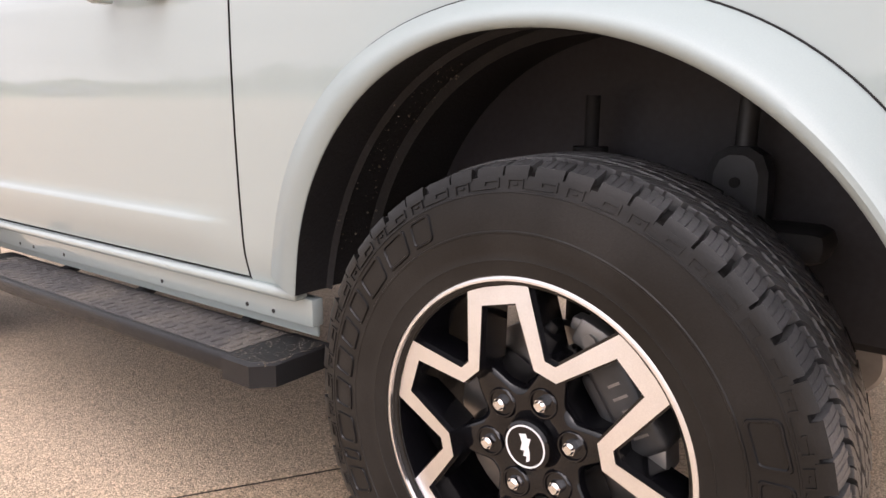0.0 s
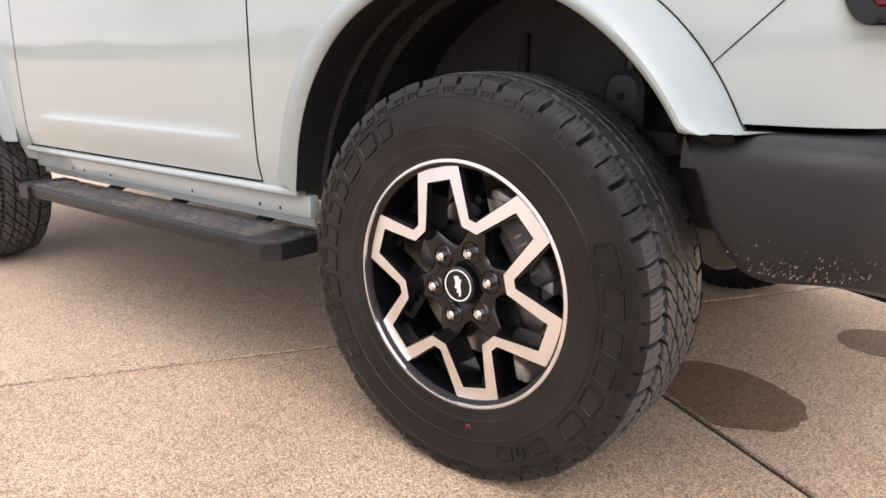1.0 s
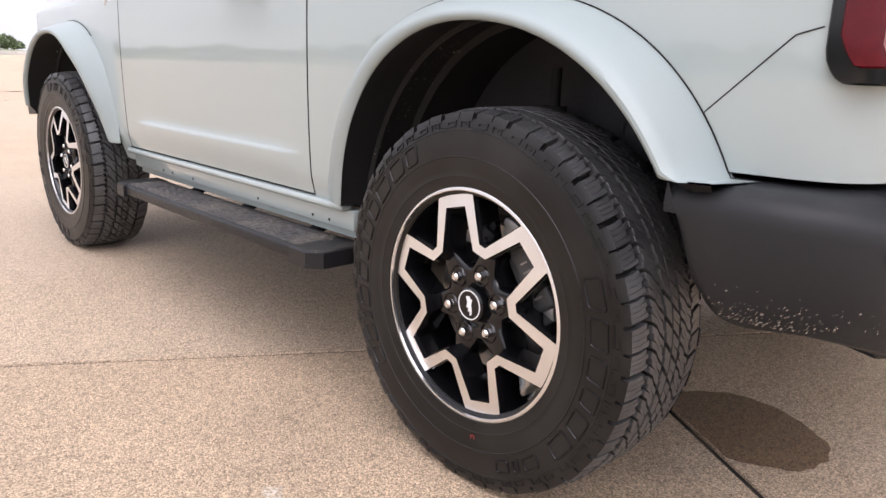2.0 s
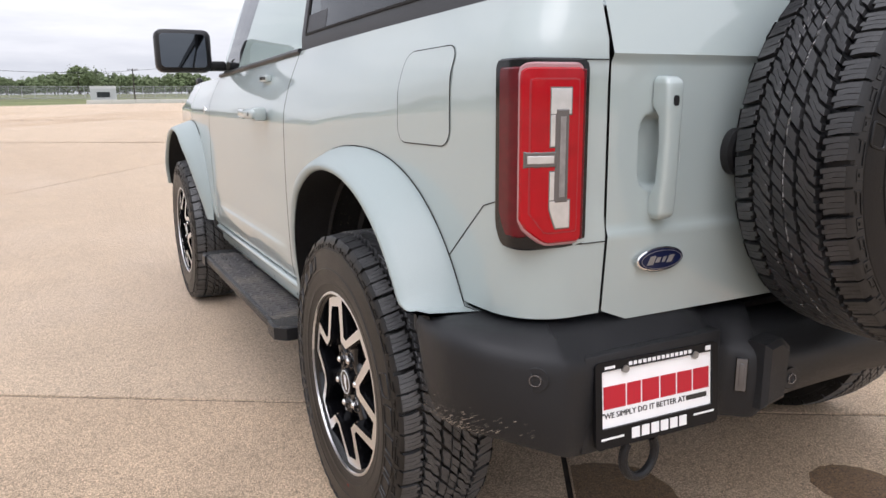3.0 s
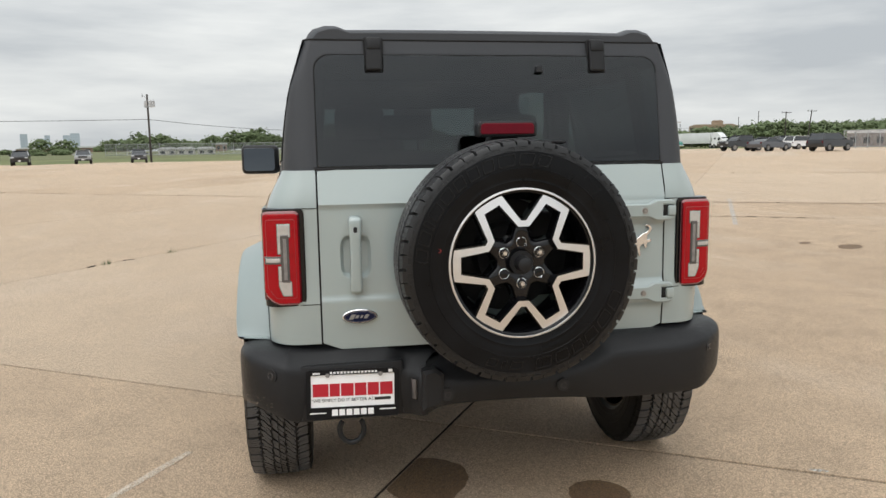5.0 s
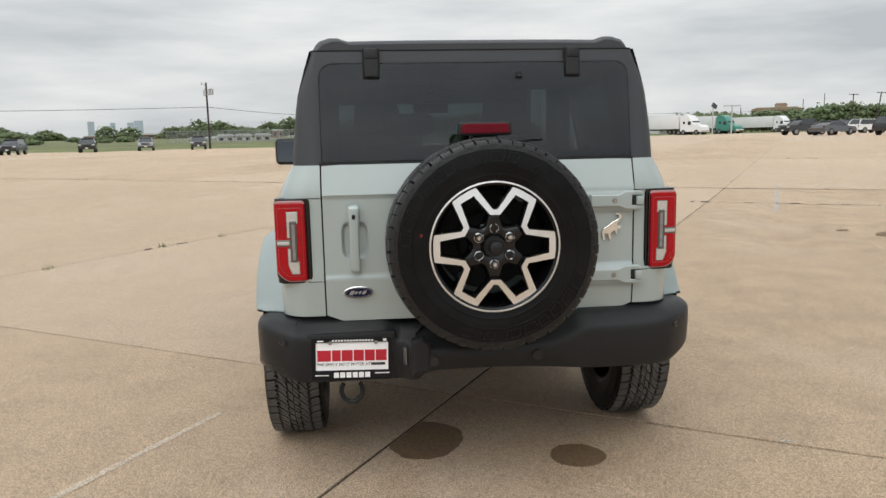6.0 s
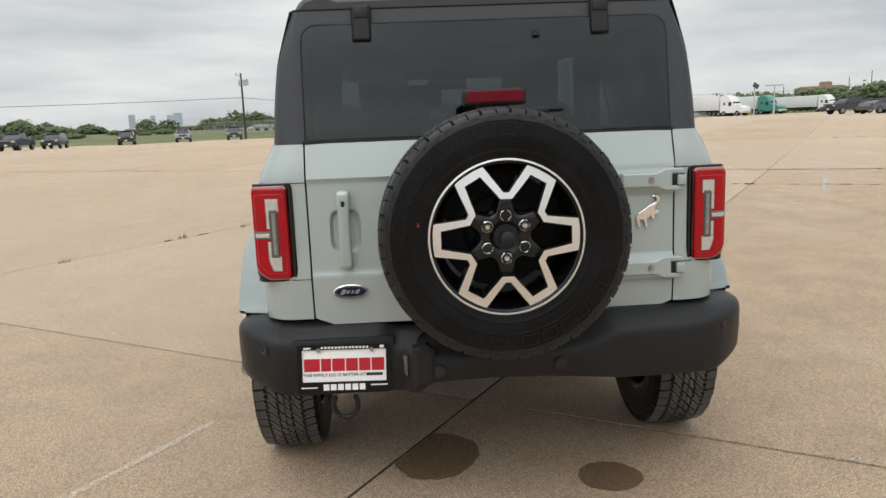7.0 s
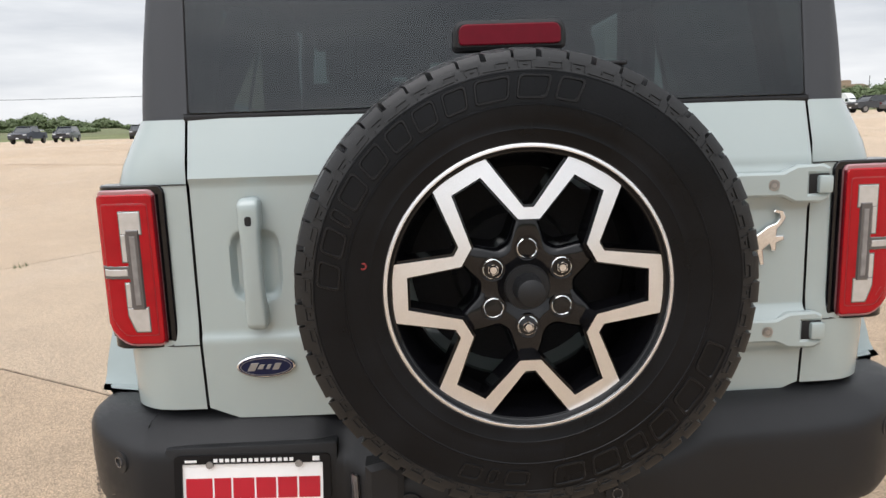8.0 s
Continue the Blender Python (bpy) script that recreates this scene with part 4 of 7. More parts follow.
def tail_lamp(flip):
    f = (lambda vf: mirrored(*vf)) if flip else (lambda vf: vf)

    def face(name, e0, e1, q0, q1, off, mat, label="", n=3, m=4):
        finish(name, *f(lamp_patch(on_face(e0), on_face(e1), q0, q1, off, 0.004, n=n, m=m)), mat, lamp, label=label)

    lamp = finish("tail_lamp", *f(lamp_patch(-0.02, 1.02, -0.010, 1.012, 0.010, 0.06, cut=0.10, round_r=0.018, n=18, m=20)), GLOSS_BLACK, suv, label="tail lamp with red lens in black bezel")
    finish("side_lens", *f(lamp_patch(0.075, 0.40, 0.06, 0.965, 0.0135, 0.01, cut=0.12, round_r=0.008, m=16)), RED_DEEP, lamp, label="deep red side lens")
    finish("lens_cover", *f(lamp_patch(0.325, 0.925, 0.012, 0.988, 0.018, 0.012, cut=0.15, round_r=0.015, n=18, m=20)), LENS_EDGE, lamp, label="clear lens edge")
    finish("red_lens", *f(lamp_patch(0.340, 0.912, 0.028, 0.962, 0.022, 0.008, cut=0.15, round_r=0.012, n=18, m=20)), RED, lamp, label="bright red lens")
    finish("lens_rib", *f(lamp_patch(on_face(0.075), on_face(0.80), 0.075, 0.915, 0.0226, 0.004, cut=0.10, round_r=0.008, n=8, m=12)), RED_RIB, lamp, label="thin dark red inner outline")
    finish("red_field", *f(lamp_patch(on_face(0.090), on_face(0.785), 0.083, 0.907, 0.0230, 0.004, cut=0.09, round_r=0.007, n=8, m=12)), RED, lamp, label="bright red inner lens")
    face("inner_lens", 0.845, 0.90, 0.035, 0.955, 0.0225, RED_DEEP, "deep red lens edge")
    for e0, e1, q0, q1, cut in ((0.29, 0.66, 0.715, 0.862, 0.0), (0.29, 0.40, 0.545, 0.716, 0.0), (0.29, 0.66, 0.105, 0.268, 0.075), (0.29, 0.40, 0.267, 0.425, 0.0)):
        finish("clear_rim", *f(lamp_patch(on_face(e0 - 0.018), on_face(e1 + 0.018), q0 - 0.008, q1 + 0.008, 0.0234, 0.004, cut=cut, n=4, m=6)), LAMP_GREY, lamp)
    for e0, e1, q0, q1, cut in ((0.29, 0.66, 0.715, 0.862, 0.0), (0.29, 0.40, 0.545, 0.725, 0.0), (0.29, 0.66, 0.105, 0.268, 0.075), (0.29, 0.40, 0.260, 0.425, 0.0)):
        finish("clear_lens", *f(lamp_patch(on_face(e0), on_face(e1), q0, q1, 0.0242, 0.004, cut=cut, n=4, m=6)), CLEAR_LAMP, lamp, label="silver reversing lens")
    face("lamp_bar", 0.385, 0.61, 0.250, 0.750, 0.0262, LAMP_GREY, "smoked grey vertical bar")
    face("light_strip", 0.435, 0.56, 0.275, 0.715, 0.0272, LAMP_CORE, "grey light strip", n=2, m=6)
    face("lamp_tick_base", 0.05, 0.42, 0.440, 0.530, 0.0246, LAMP_GREY, n=4, m=2)
    face("lamp_tick", 0.07, 0.385, 0.458, 0.512, 0.0254, CLEAR_LAMP, "small silver tick", n=4, m=2)


tail_lamp(False)
tail_lamp(True)

# panel seams of the left and right rear quarter
for sx in (-1, 1):
    for pts in ([body_point("side", -0.40 - 0.13 * k / 6, 0.79 + 0.125 * k / 6, 0.0005) for k in range(7)] + [body_point("corner", a, 0.915 + 0.0007 * a, 0.0005) for a in (8, 16)],
                [body_point("rear", -0.69 + 0.0096 * k, 1.182, 0.0006) for k in range(7)],
                [body_point("rear", -0.69 + 0.0096 * k, 0.851, 0.0006) for k in range(7)]):
        bm = bmesh.new()
        tube(bm, [(-sx * p.x, p.y, p.z) for p in pts], 0.0012, 5)
        part("panel_seam", bm, SEAM, suv)


# fuel flap on the left flank
def flap(grow, off, n=28):
    out = []
    for i in range(n + 1):
        w = (1 - math.cos(math.pi * i / n)) / 2
        wide = 0.220 + 2 * grow
        y = -0.188 + grow - wide * w
        r = 0.034 + grow
        e = min(w, 1 - w) * wide
        trim = r - math.sqrt(max(0.0, r * r - (r - e) ** 2)) if e < r else 0.0
        lo, hi = 1.020 - grow + trim, 1.226 + grow - trim
        out.append([body_point("side", y, lo + (hi - lo) * j / 10, off) for j in range(11)])
    return grid_faces(out)


finish("fuel_flap_gap", *flap(0.0024, 0.0016), SEAM, suv, label="black gap round the fuel flap")
finish("fuel_flap", *flap(0.0, 0.0019), PAINT, suv, label="body-coloured fuel flap")

# door handle
for sx in (-1, 1):
    bm = bmesh.new()
    box(bm, (sx * 0.905, 0.965, 1.062), (0.024, 0.215, 0.034), 0.010, seg=3)
    box(bm, (sx * 0.885, 0.885, 1.062), (0.045, 0.055, 0.046), 0.008)
    box(bm, (sx * 0.885, 1.055, 1.060), (0.040, 0.035, 0.036), 0.006)
    dh = part("door_handle", bm, PAINT, suv, label="body-coloured door handle")
    bm = bmesh.new()
    rod(bm, (sx * 0.915, 0.90, 1.062), (sx * 0.9185, 0.90, 1.062), 0.007, n=12)
    part("key_lock", bm, PLASTIC, dh)
    bm = bmesh.new()
    box(bm, (sx * 0.830, 0.975, 1.186), (0.020, 0.10, 0.024), 0.006)
    keypad = part("door_keypad", bm, PAINT, suv, label="small door keypad")
    for k in range(5):
        bm = bmesh.new()
        box(bm, (sx * 0.8405, 0.943 + 0.016 * k, 1.186), (0.002, 0.010, 0.011), 0.0)
        part("keypad_button", bm, PLASTIC, keypad)
    bm = bmesh.new()
    tube(bm, [(sx * (side_x(2.06 + 0.05 * k / 8, 1.06) + 0.001), 2.06 + 0.05 * k / 8, 1.058 + 0.020 * math.sin(k * 0.5)) for k in range(9)], 0.003, 6)
    part("fender_emblem", bm, CHROME, suv, label="small silver fender emblem")

# hard top: side walls, rear pillars, roof
ROOF_Z = 1.752


def top_half(z, y):
    """Half width of the hard top; its foot follows the body belt."""
    k = min(1.0, max(0.0, (z - 1.30) / (ROOF_Z - 1.30)))
    foot = smooth_spread([(-0.60, 0.940), (-0.40, 0.957), (0.0, 0.985), (0.4, 1.0), (2.0, 1.0)], y)
    head = smooth_spread([(-0.6, 0.980), (-0.3, 0.990), (0.4, 1.0), (1.9, 1.0)], y)
    return (0.786 - 0.072 * k - 0.044 * k * k) * (foot + (head - foot) * min(1.0, k * 1.6))


def top_rear(z):
    return -0.628 + 0.075 * (z - 1.30) / (ROOF_Z - 1.30)


def top_point(kind, s, z):
    if kind == "side":
        base = belt(s) - 0.004
        zz = base + (z - 1.30) * (ROOF_Z - base) / (ROOF_Z - 1.30)
        return Vector((-top_half(zz, s), s, zz))
    w, y = top_half(z, -0.55), top_rear(z)
    k = min(1.0, max(0.0, (z - 1.30) / 0.30))
    r, ry = 0.082 - 0.050 * k, 0.082 - 0.030 * k
    if kind == "corner":
        a = radians(s)
        return Vector((-(w - r + r * math.cos(a)), y + ry - ry * math.sin(a), z))
    s = max(s, -(w - r))
    return Vector((s, y - 0.001 * (1 - (s / 0.7) ** 2), z))


TOP_LEVELS = [1.30, 1.306, 1.318, 1.332, 1.345] + steps(1.40, 1.68, 8) + [1.70, 1.712, 1.73, 1.745, 1.752]
TOP_ST = [("side", y) for y in steps(1.45, 0.70, 10) + [0.66, 0.64, 0.615] + steps(0.55, -0.38, 16) + [-0.415, -0.45, -0.50, -0.545]] + [("corner", a) for a in (15, 30, 45, 60, 75, 90)] + [("rear", x) for x in (-0.66, -0.635, -0.62, -0.55, -0.45, -0.3, -0.15, 0.0)]
rows = [[top_point(k, s, z) for z in TOP_LEVELS] for k, s in TOP_ST]


def keep_top(c):
    if c.y > 0.66:
        return c.z > 1.705
    if c.x > -0.63 and c.y < -0.3:
        return c.z > 1.700
    return not (-0.415 < c.y < 0.615 and 1.345 < c.z < 1.68 and c.x < -0.5)


half = grid_faces(rows, keep_top)
finish("hard_top", *joined(half, mirrored(*half)), HARDTOP, suv, smooth=32, label="dark grey textured removable hard top")
# seams of the hard top: along the belt and down the rear corner
for sx in (1, -1):
    for stations, name in (([top_point(k, s, 1.30) for k, s in TOP_ST if k == "corner" or (k == "side" and s < 0.62)], "belt_seam"), ([top_point("side", -0.495, z) for z in TOP_LEVELS], "corner_seam")):
        bm = bmesh.new()
        tube(bm, [(sx * p.x, p.y, p.z) for p in stations], 0.0034 if name == "belt_seam" else 0.0016, 6)
        part(name, bm, SEAM, suv, label="thin black hard-top seam")
# roof with raised side rails
rx = [0.668, 0.665, 0.655, 0.640, 0.60, 0.565, 0.545, 0.525, 0.40, 0.2, 0.0]
rz = [-0.004, 0.010, 0.026, 0.041, 0.053, 0.053, 0.046, 0.040, 0.042, 0.043, 0.043]
ry = steps(1.42, -0.44, 24) + [-0.48, -0.51, -0.53, -0.545, -0.552]
rows = []
for y in ry:
    drop = spread([(-0.56, 0.030), (-0.54, 0.014), (-0.50, 0.004), (-0.46, 0), (1.2, 0), (1.42, 0.02)], y)
    w = smooth_spread([(-0.56, 0.965), (-0.3, 0.985), (0.4, 1.0), (1.45, 1.0)], y) * spread([(-0.56, 0.975), (-0.50, 1.0)], y)
    line = [Vector((-x * w, y, ROOF_Z + 0.006 + max(z - drop, -0.004))) for x, z in zip(rx, rz)]
    rows.append(line + [Vector((-p.x, p.y, p.z)) for p in reversed(line[:-1])])
v, f = grid_faces(rows)
base = len(v)
v += rows[-1]
f.append(tuple(range(base, base + len(rows[-1]))))
finish("roof", v, f, HARDTOP, suv, smooth=32, label="dark grey roof panel with raised rails")
bm = bmesh.new()
box(bm, (0, 0.44, ROOF_Z), (1.30, 1.94, 0.010), 0.002)
part("roof_gap", bm, SEAM, suv, label="black roof seam")
bm = bmesh.new()
edge = [top_point(k, s, 1.752) for k, s in TOP_ST if k != "side"]
edge += [Vector((-p.x, p.y, p.z)) for p in reversed(edge[:-1])]
tube(bm, edge, 0.0032, 6)
part("roof_gap", bm, SEAM, suv, label="black roof seam")

# rear glass with black seal
tilt = math.degrees(math.atan2(0.075, ROOF_Z - 1.30))
gm = Matrix.Translation((0, -0.632, 1.318)) @ pose(0, 0, 0, 90 - tilt, 0, 0)
glass_line = rounded(-0.622, 0.0, 0.622, 0.385, 0.05, 6, (0.008, 0.008, 0.055, 0.055))
bm = bmesh.new()
prism(bm, glass_line, 0.004, gm, 0.001)
part("rear_glass", bm, TINT, suv, label="dark tinted rear glass", smooth=0)
bm = bmesh.new()
outer = rounded(-0.634, -0.012, 0.634, 0.397, 0.01, 6, (0.006, 0.006, 0.018, 0.018))
frame_prism(bm, outer, rounded(-0.6205, 0.0015, 0.6205, 0.3835, 0.05, 6, (0.008, 0.008, 0.054, 0.054)), 0.003, gm @ Matrix.Translation((0, 0, -0.004)))
part("glass_seal", bm, SEAM, suv, label="black rubber seal")
bm = bmesh.new()
frame_prism(bm, rounded(-0.6365, 0.0, 0.6365, 0.3985, 0.01, 6, (0.006, 0.006, 0.018, 0.018)), rounded(-0.6265, 0.0, 0.6265, 0.3895, 0.05, 6, (0.002, 0.002, 0.056, 0.056)), 0.0035, gm @ Matrix.Translation((0, 0, -0.003)))
part("glass_surround", bm, HARDTOP, suv, label="grey surround of the rear glass")
bm = bmesh.new()
box(bm, (0, -0.628, 1.311), (1.27, 0.014, 0.014), 0.004)
part("waist_seal", bm, PLASTIC, suv, label="black waist seal")
for x in (-0.418, 0.392):
    hm = gm @ Matrix.Translation((x, 0.385, 0.0))
    bm = bmesh.new()
    prism(bm, rounded(-0.034, -0.062, 0.034, 0.062, 0.008), 0.004, hm, 0.001)
    part("hinge_gasket", bm, SEAM, suv, label="thin black hinge gasket")
    bm = bmesh.new()
    prism(bm, rounded(-0.028, -0.056, 0.028, 0.060, 0.008), 0.020, hm, 0.005)
    box(bm, (0, 0.036, 0.018), (0.050, 0.040, 0.012), 0.004, hm)
    part("glass_hinge", bm, PLASTIC, suv, label="black rear glass hinge")
bm = bmesh.new()
prism(bm, rounded(-0.011, -0.011, 0.011, 0.011, 0.003), 0.016, gm @ Matrix.Translation((0.172, 0.335, 0.003)), 0.003)
box(bm, (0.0, -0.009, 0.012), (0.026, 0.007, 0.016), 0.002, gm @ Matrix.Translation((0.172, 0.335, 0.003)))
part("glass_bump_stop", bm, PLASTIC, suv, label="small black stop")
bm = bmesh.new()
rod(bm, (0.10, -0.640, 1.395), (0.255, -0.637, 1.392), 0.006, 0.004, 8)
box(bm, (0.14, -0.645, 1.388), (0.12, 0.018, 0.014), 0.005)
part("wiper", bm, PLASTIC, suv, label="black rear wiper")

# side windows and frames
for sx in (-1, 1):
    out = [[top_point("side", y, z) for z in steps(1.347, 1.678, 6)] for y in steps(0.613, -0.413, 10)]
    out = [[Vector((p.x * -sx * 0.999, p.y, p.z)) for p in r] for r in out]
    finish("quarter_window", *grid_faces(out), TINT_SIDE, suv, label="tinted rear quarter window")
    bm = bmesh.new()
    loop = [top_point("side", y, 1.347) for y in steps(0.613, -0.413, 8)] + [top_point("side", -0.413, z) for z in steps(1.40, 1.678, 5)] + [top_point("side", y, 1.678) for y in steps(-0.35, 0.613, 8)] + [top_point("side", 0.613, z) for z in steps(1.62, 1.40, 4)]
    tube(bm, [(-sx * p.x, p.y, p.z) for p in loop], 0.005, 5, closed=True)
    part("window_seal", bm, SEAM, suv)
    out = [[top_point("side", y, z) for z in steps(1.302, 1.70, 6)] for y in steps(1.86, 0.665, 10)]
    out = [[Vector((-sx * p.x, min(p.y, 1.88 - (p.z - 1.22) * 0.95 + 0.02) if p.y > 1.2 else p.y, p.z)) for p in r] for r in out]
    finish("door_window", *grid_faces(out), CLEAR, suv, label="clear frameless door window")
    bm = bmesh.new()
    tube(bm, [(sx * 0.745, 2.02, 1.20), (sx * 0.735, 1.88, 1.30), (sx * 0.695, 1.62, 1.55), (sx * 0.645, 1.40, 1.735)], 0.030, 8)
    part("windscreen_pillar", bm, HARDTOP, suv, label="dark windscreen pillar")
    bm = bmesh.new()
    tube(bm, [(sx * 0.655, 1.40, 1.728), (sx * 0.655, 0.66, 1.728)], 0.015, 6)
    part("window_header", bm, PLASTIC, suv, label="black window header strip")
    bm = bmesh.new()
    tube(bm, [(sx * (top_half(1.30, y) + 0.006), y, belt(y)) for y in steps(1.95, 0.66, 8)], 0.010, 6)
    part("waist_seal", bm, PLASTIC, suv, label="black waist seal")

# windscreen, bonnet and front
v = [(-0.715, 2.02, 1.215), (0.715, 2.02, 1.215), (0.645, 1.43, 1.735), (-0.645, 1.43, 1.735)]
finish("windscreen", v, [(0, 1, 2, 3)], CLEAR, suv, label="clear windscreen")
rows = []
for y in steps(2.02, 3.33, 12):
    w = side_x(y, 1.31) - 0.002
    z = belt(y)
    rows.append([Vector((-w * c, y, z + 0.05 * (1 - c * c) - (0.02 if abs(c) > 0.86 and abs(c) < 0.93 else 0))) for c in (1, 0.93, 0.86, 0.6, 0.3, 0, -0.3, -0.6, -0.86, -0.93, -1)])
finish("bonnet", *grid_faces(rows), PAINT, suv, smooth=32, label="painted bonnet")
bm = bmesh.new()
box(bm, (0, 3.28, 0.865), (1.52, 0.12, 0.40), 0.03)
part("grille", bm, PLASTIC, suv, label="dark front grille")
bm = bmesh.new()
box(bm, (0, 3.42, 0.66), (1.50, 0.20, 0.20), 0.03)
for sx in (-1, 1):
    prism(bm, [(3.10, 0.590), (3.36, 0.54), (3.40, 0.70), (3.08, 0.655)], 0.10, Matrix.Translation((sx * 0.80 - 0.05, 0, 0)) @ Matrix(((0, 0, 1, 0), (1, 0, 0, 0), (0, 1, 0, 0), (0, 0, 0, 1))), 0.012)
part("front_bumper", bm, PLASTIC, suv, label="black front bumper")
bm = bmesh.new()
box(bm, (-0.715, 2.98, 1.215), (0.030, 0.075, 0.042), 0.012)
part("trail_sight", bm, PLASTIC, suv, label="black trail sight on the fender")

# door mirrors
for sx in (-1, 1):
    bm = bmesh.new()
    box(bm, (sx * 0.972, 1.845, 1.325), (0.242, 0.095, 0.188), 0.034, seg=4)
    box(bm, (sx * 0.86, 1.87, 1.262), (0.16, 0.050, 0.045), 0.014)
    mirror = part("door_mirror", bm, PLASTIC, suv, label="black door mirror")
    bm = bmesh.new()
    prism(bm, rounded(-0.098, -0.074, 0.098, 0.074, 0.020), 0.003, on_rear(sx * 0.978, 1.7905, 1.325) @ pose(0, 0, 0, -5), 0.001)
    part("mirror_glass", bm, MIRROR, mirror, label="mirror glass")

# high brake lamp on its stalk above the spare wheel
bm = bmesh.new()
prism(bm, rounded(-0.101, -0.026, 0.101, 0.026, 0.014, radii=(0.010, 0.010, 0.020, 0.020)), 0.050, on_rear(0.0, -0.742, 1.436), 0.006)
box(bm, (0.0, -0.72, 1.385), (0.10, 0.10, 0.06), 0.014)
box(bm, (-0.03, -0.70, 1.34), (0.20, 0.06, 0.05), 0.014)
brake = part("brake_lamp", bm, PLASTIC, suv, label="high brake lamp on black bracket")
bm = bmesh.new()
prism(bm, rounded(-0.091, -0.018, 0.091, 0.018, 0.008, radii=(0.007, 0.007, 0.014, 0.014)), 0.006, on_rear(0.0, -0.790, 1.437), 0.002)
part("red_lens", bm, RED_BRAKE, brake, label="deep red brake lens")


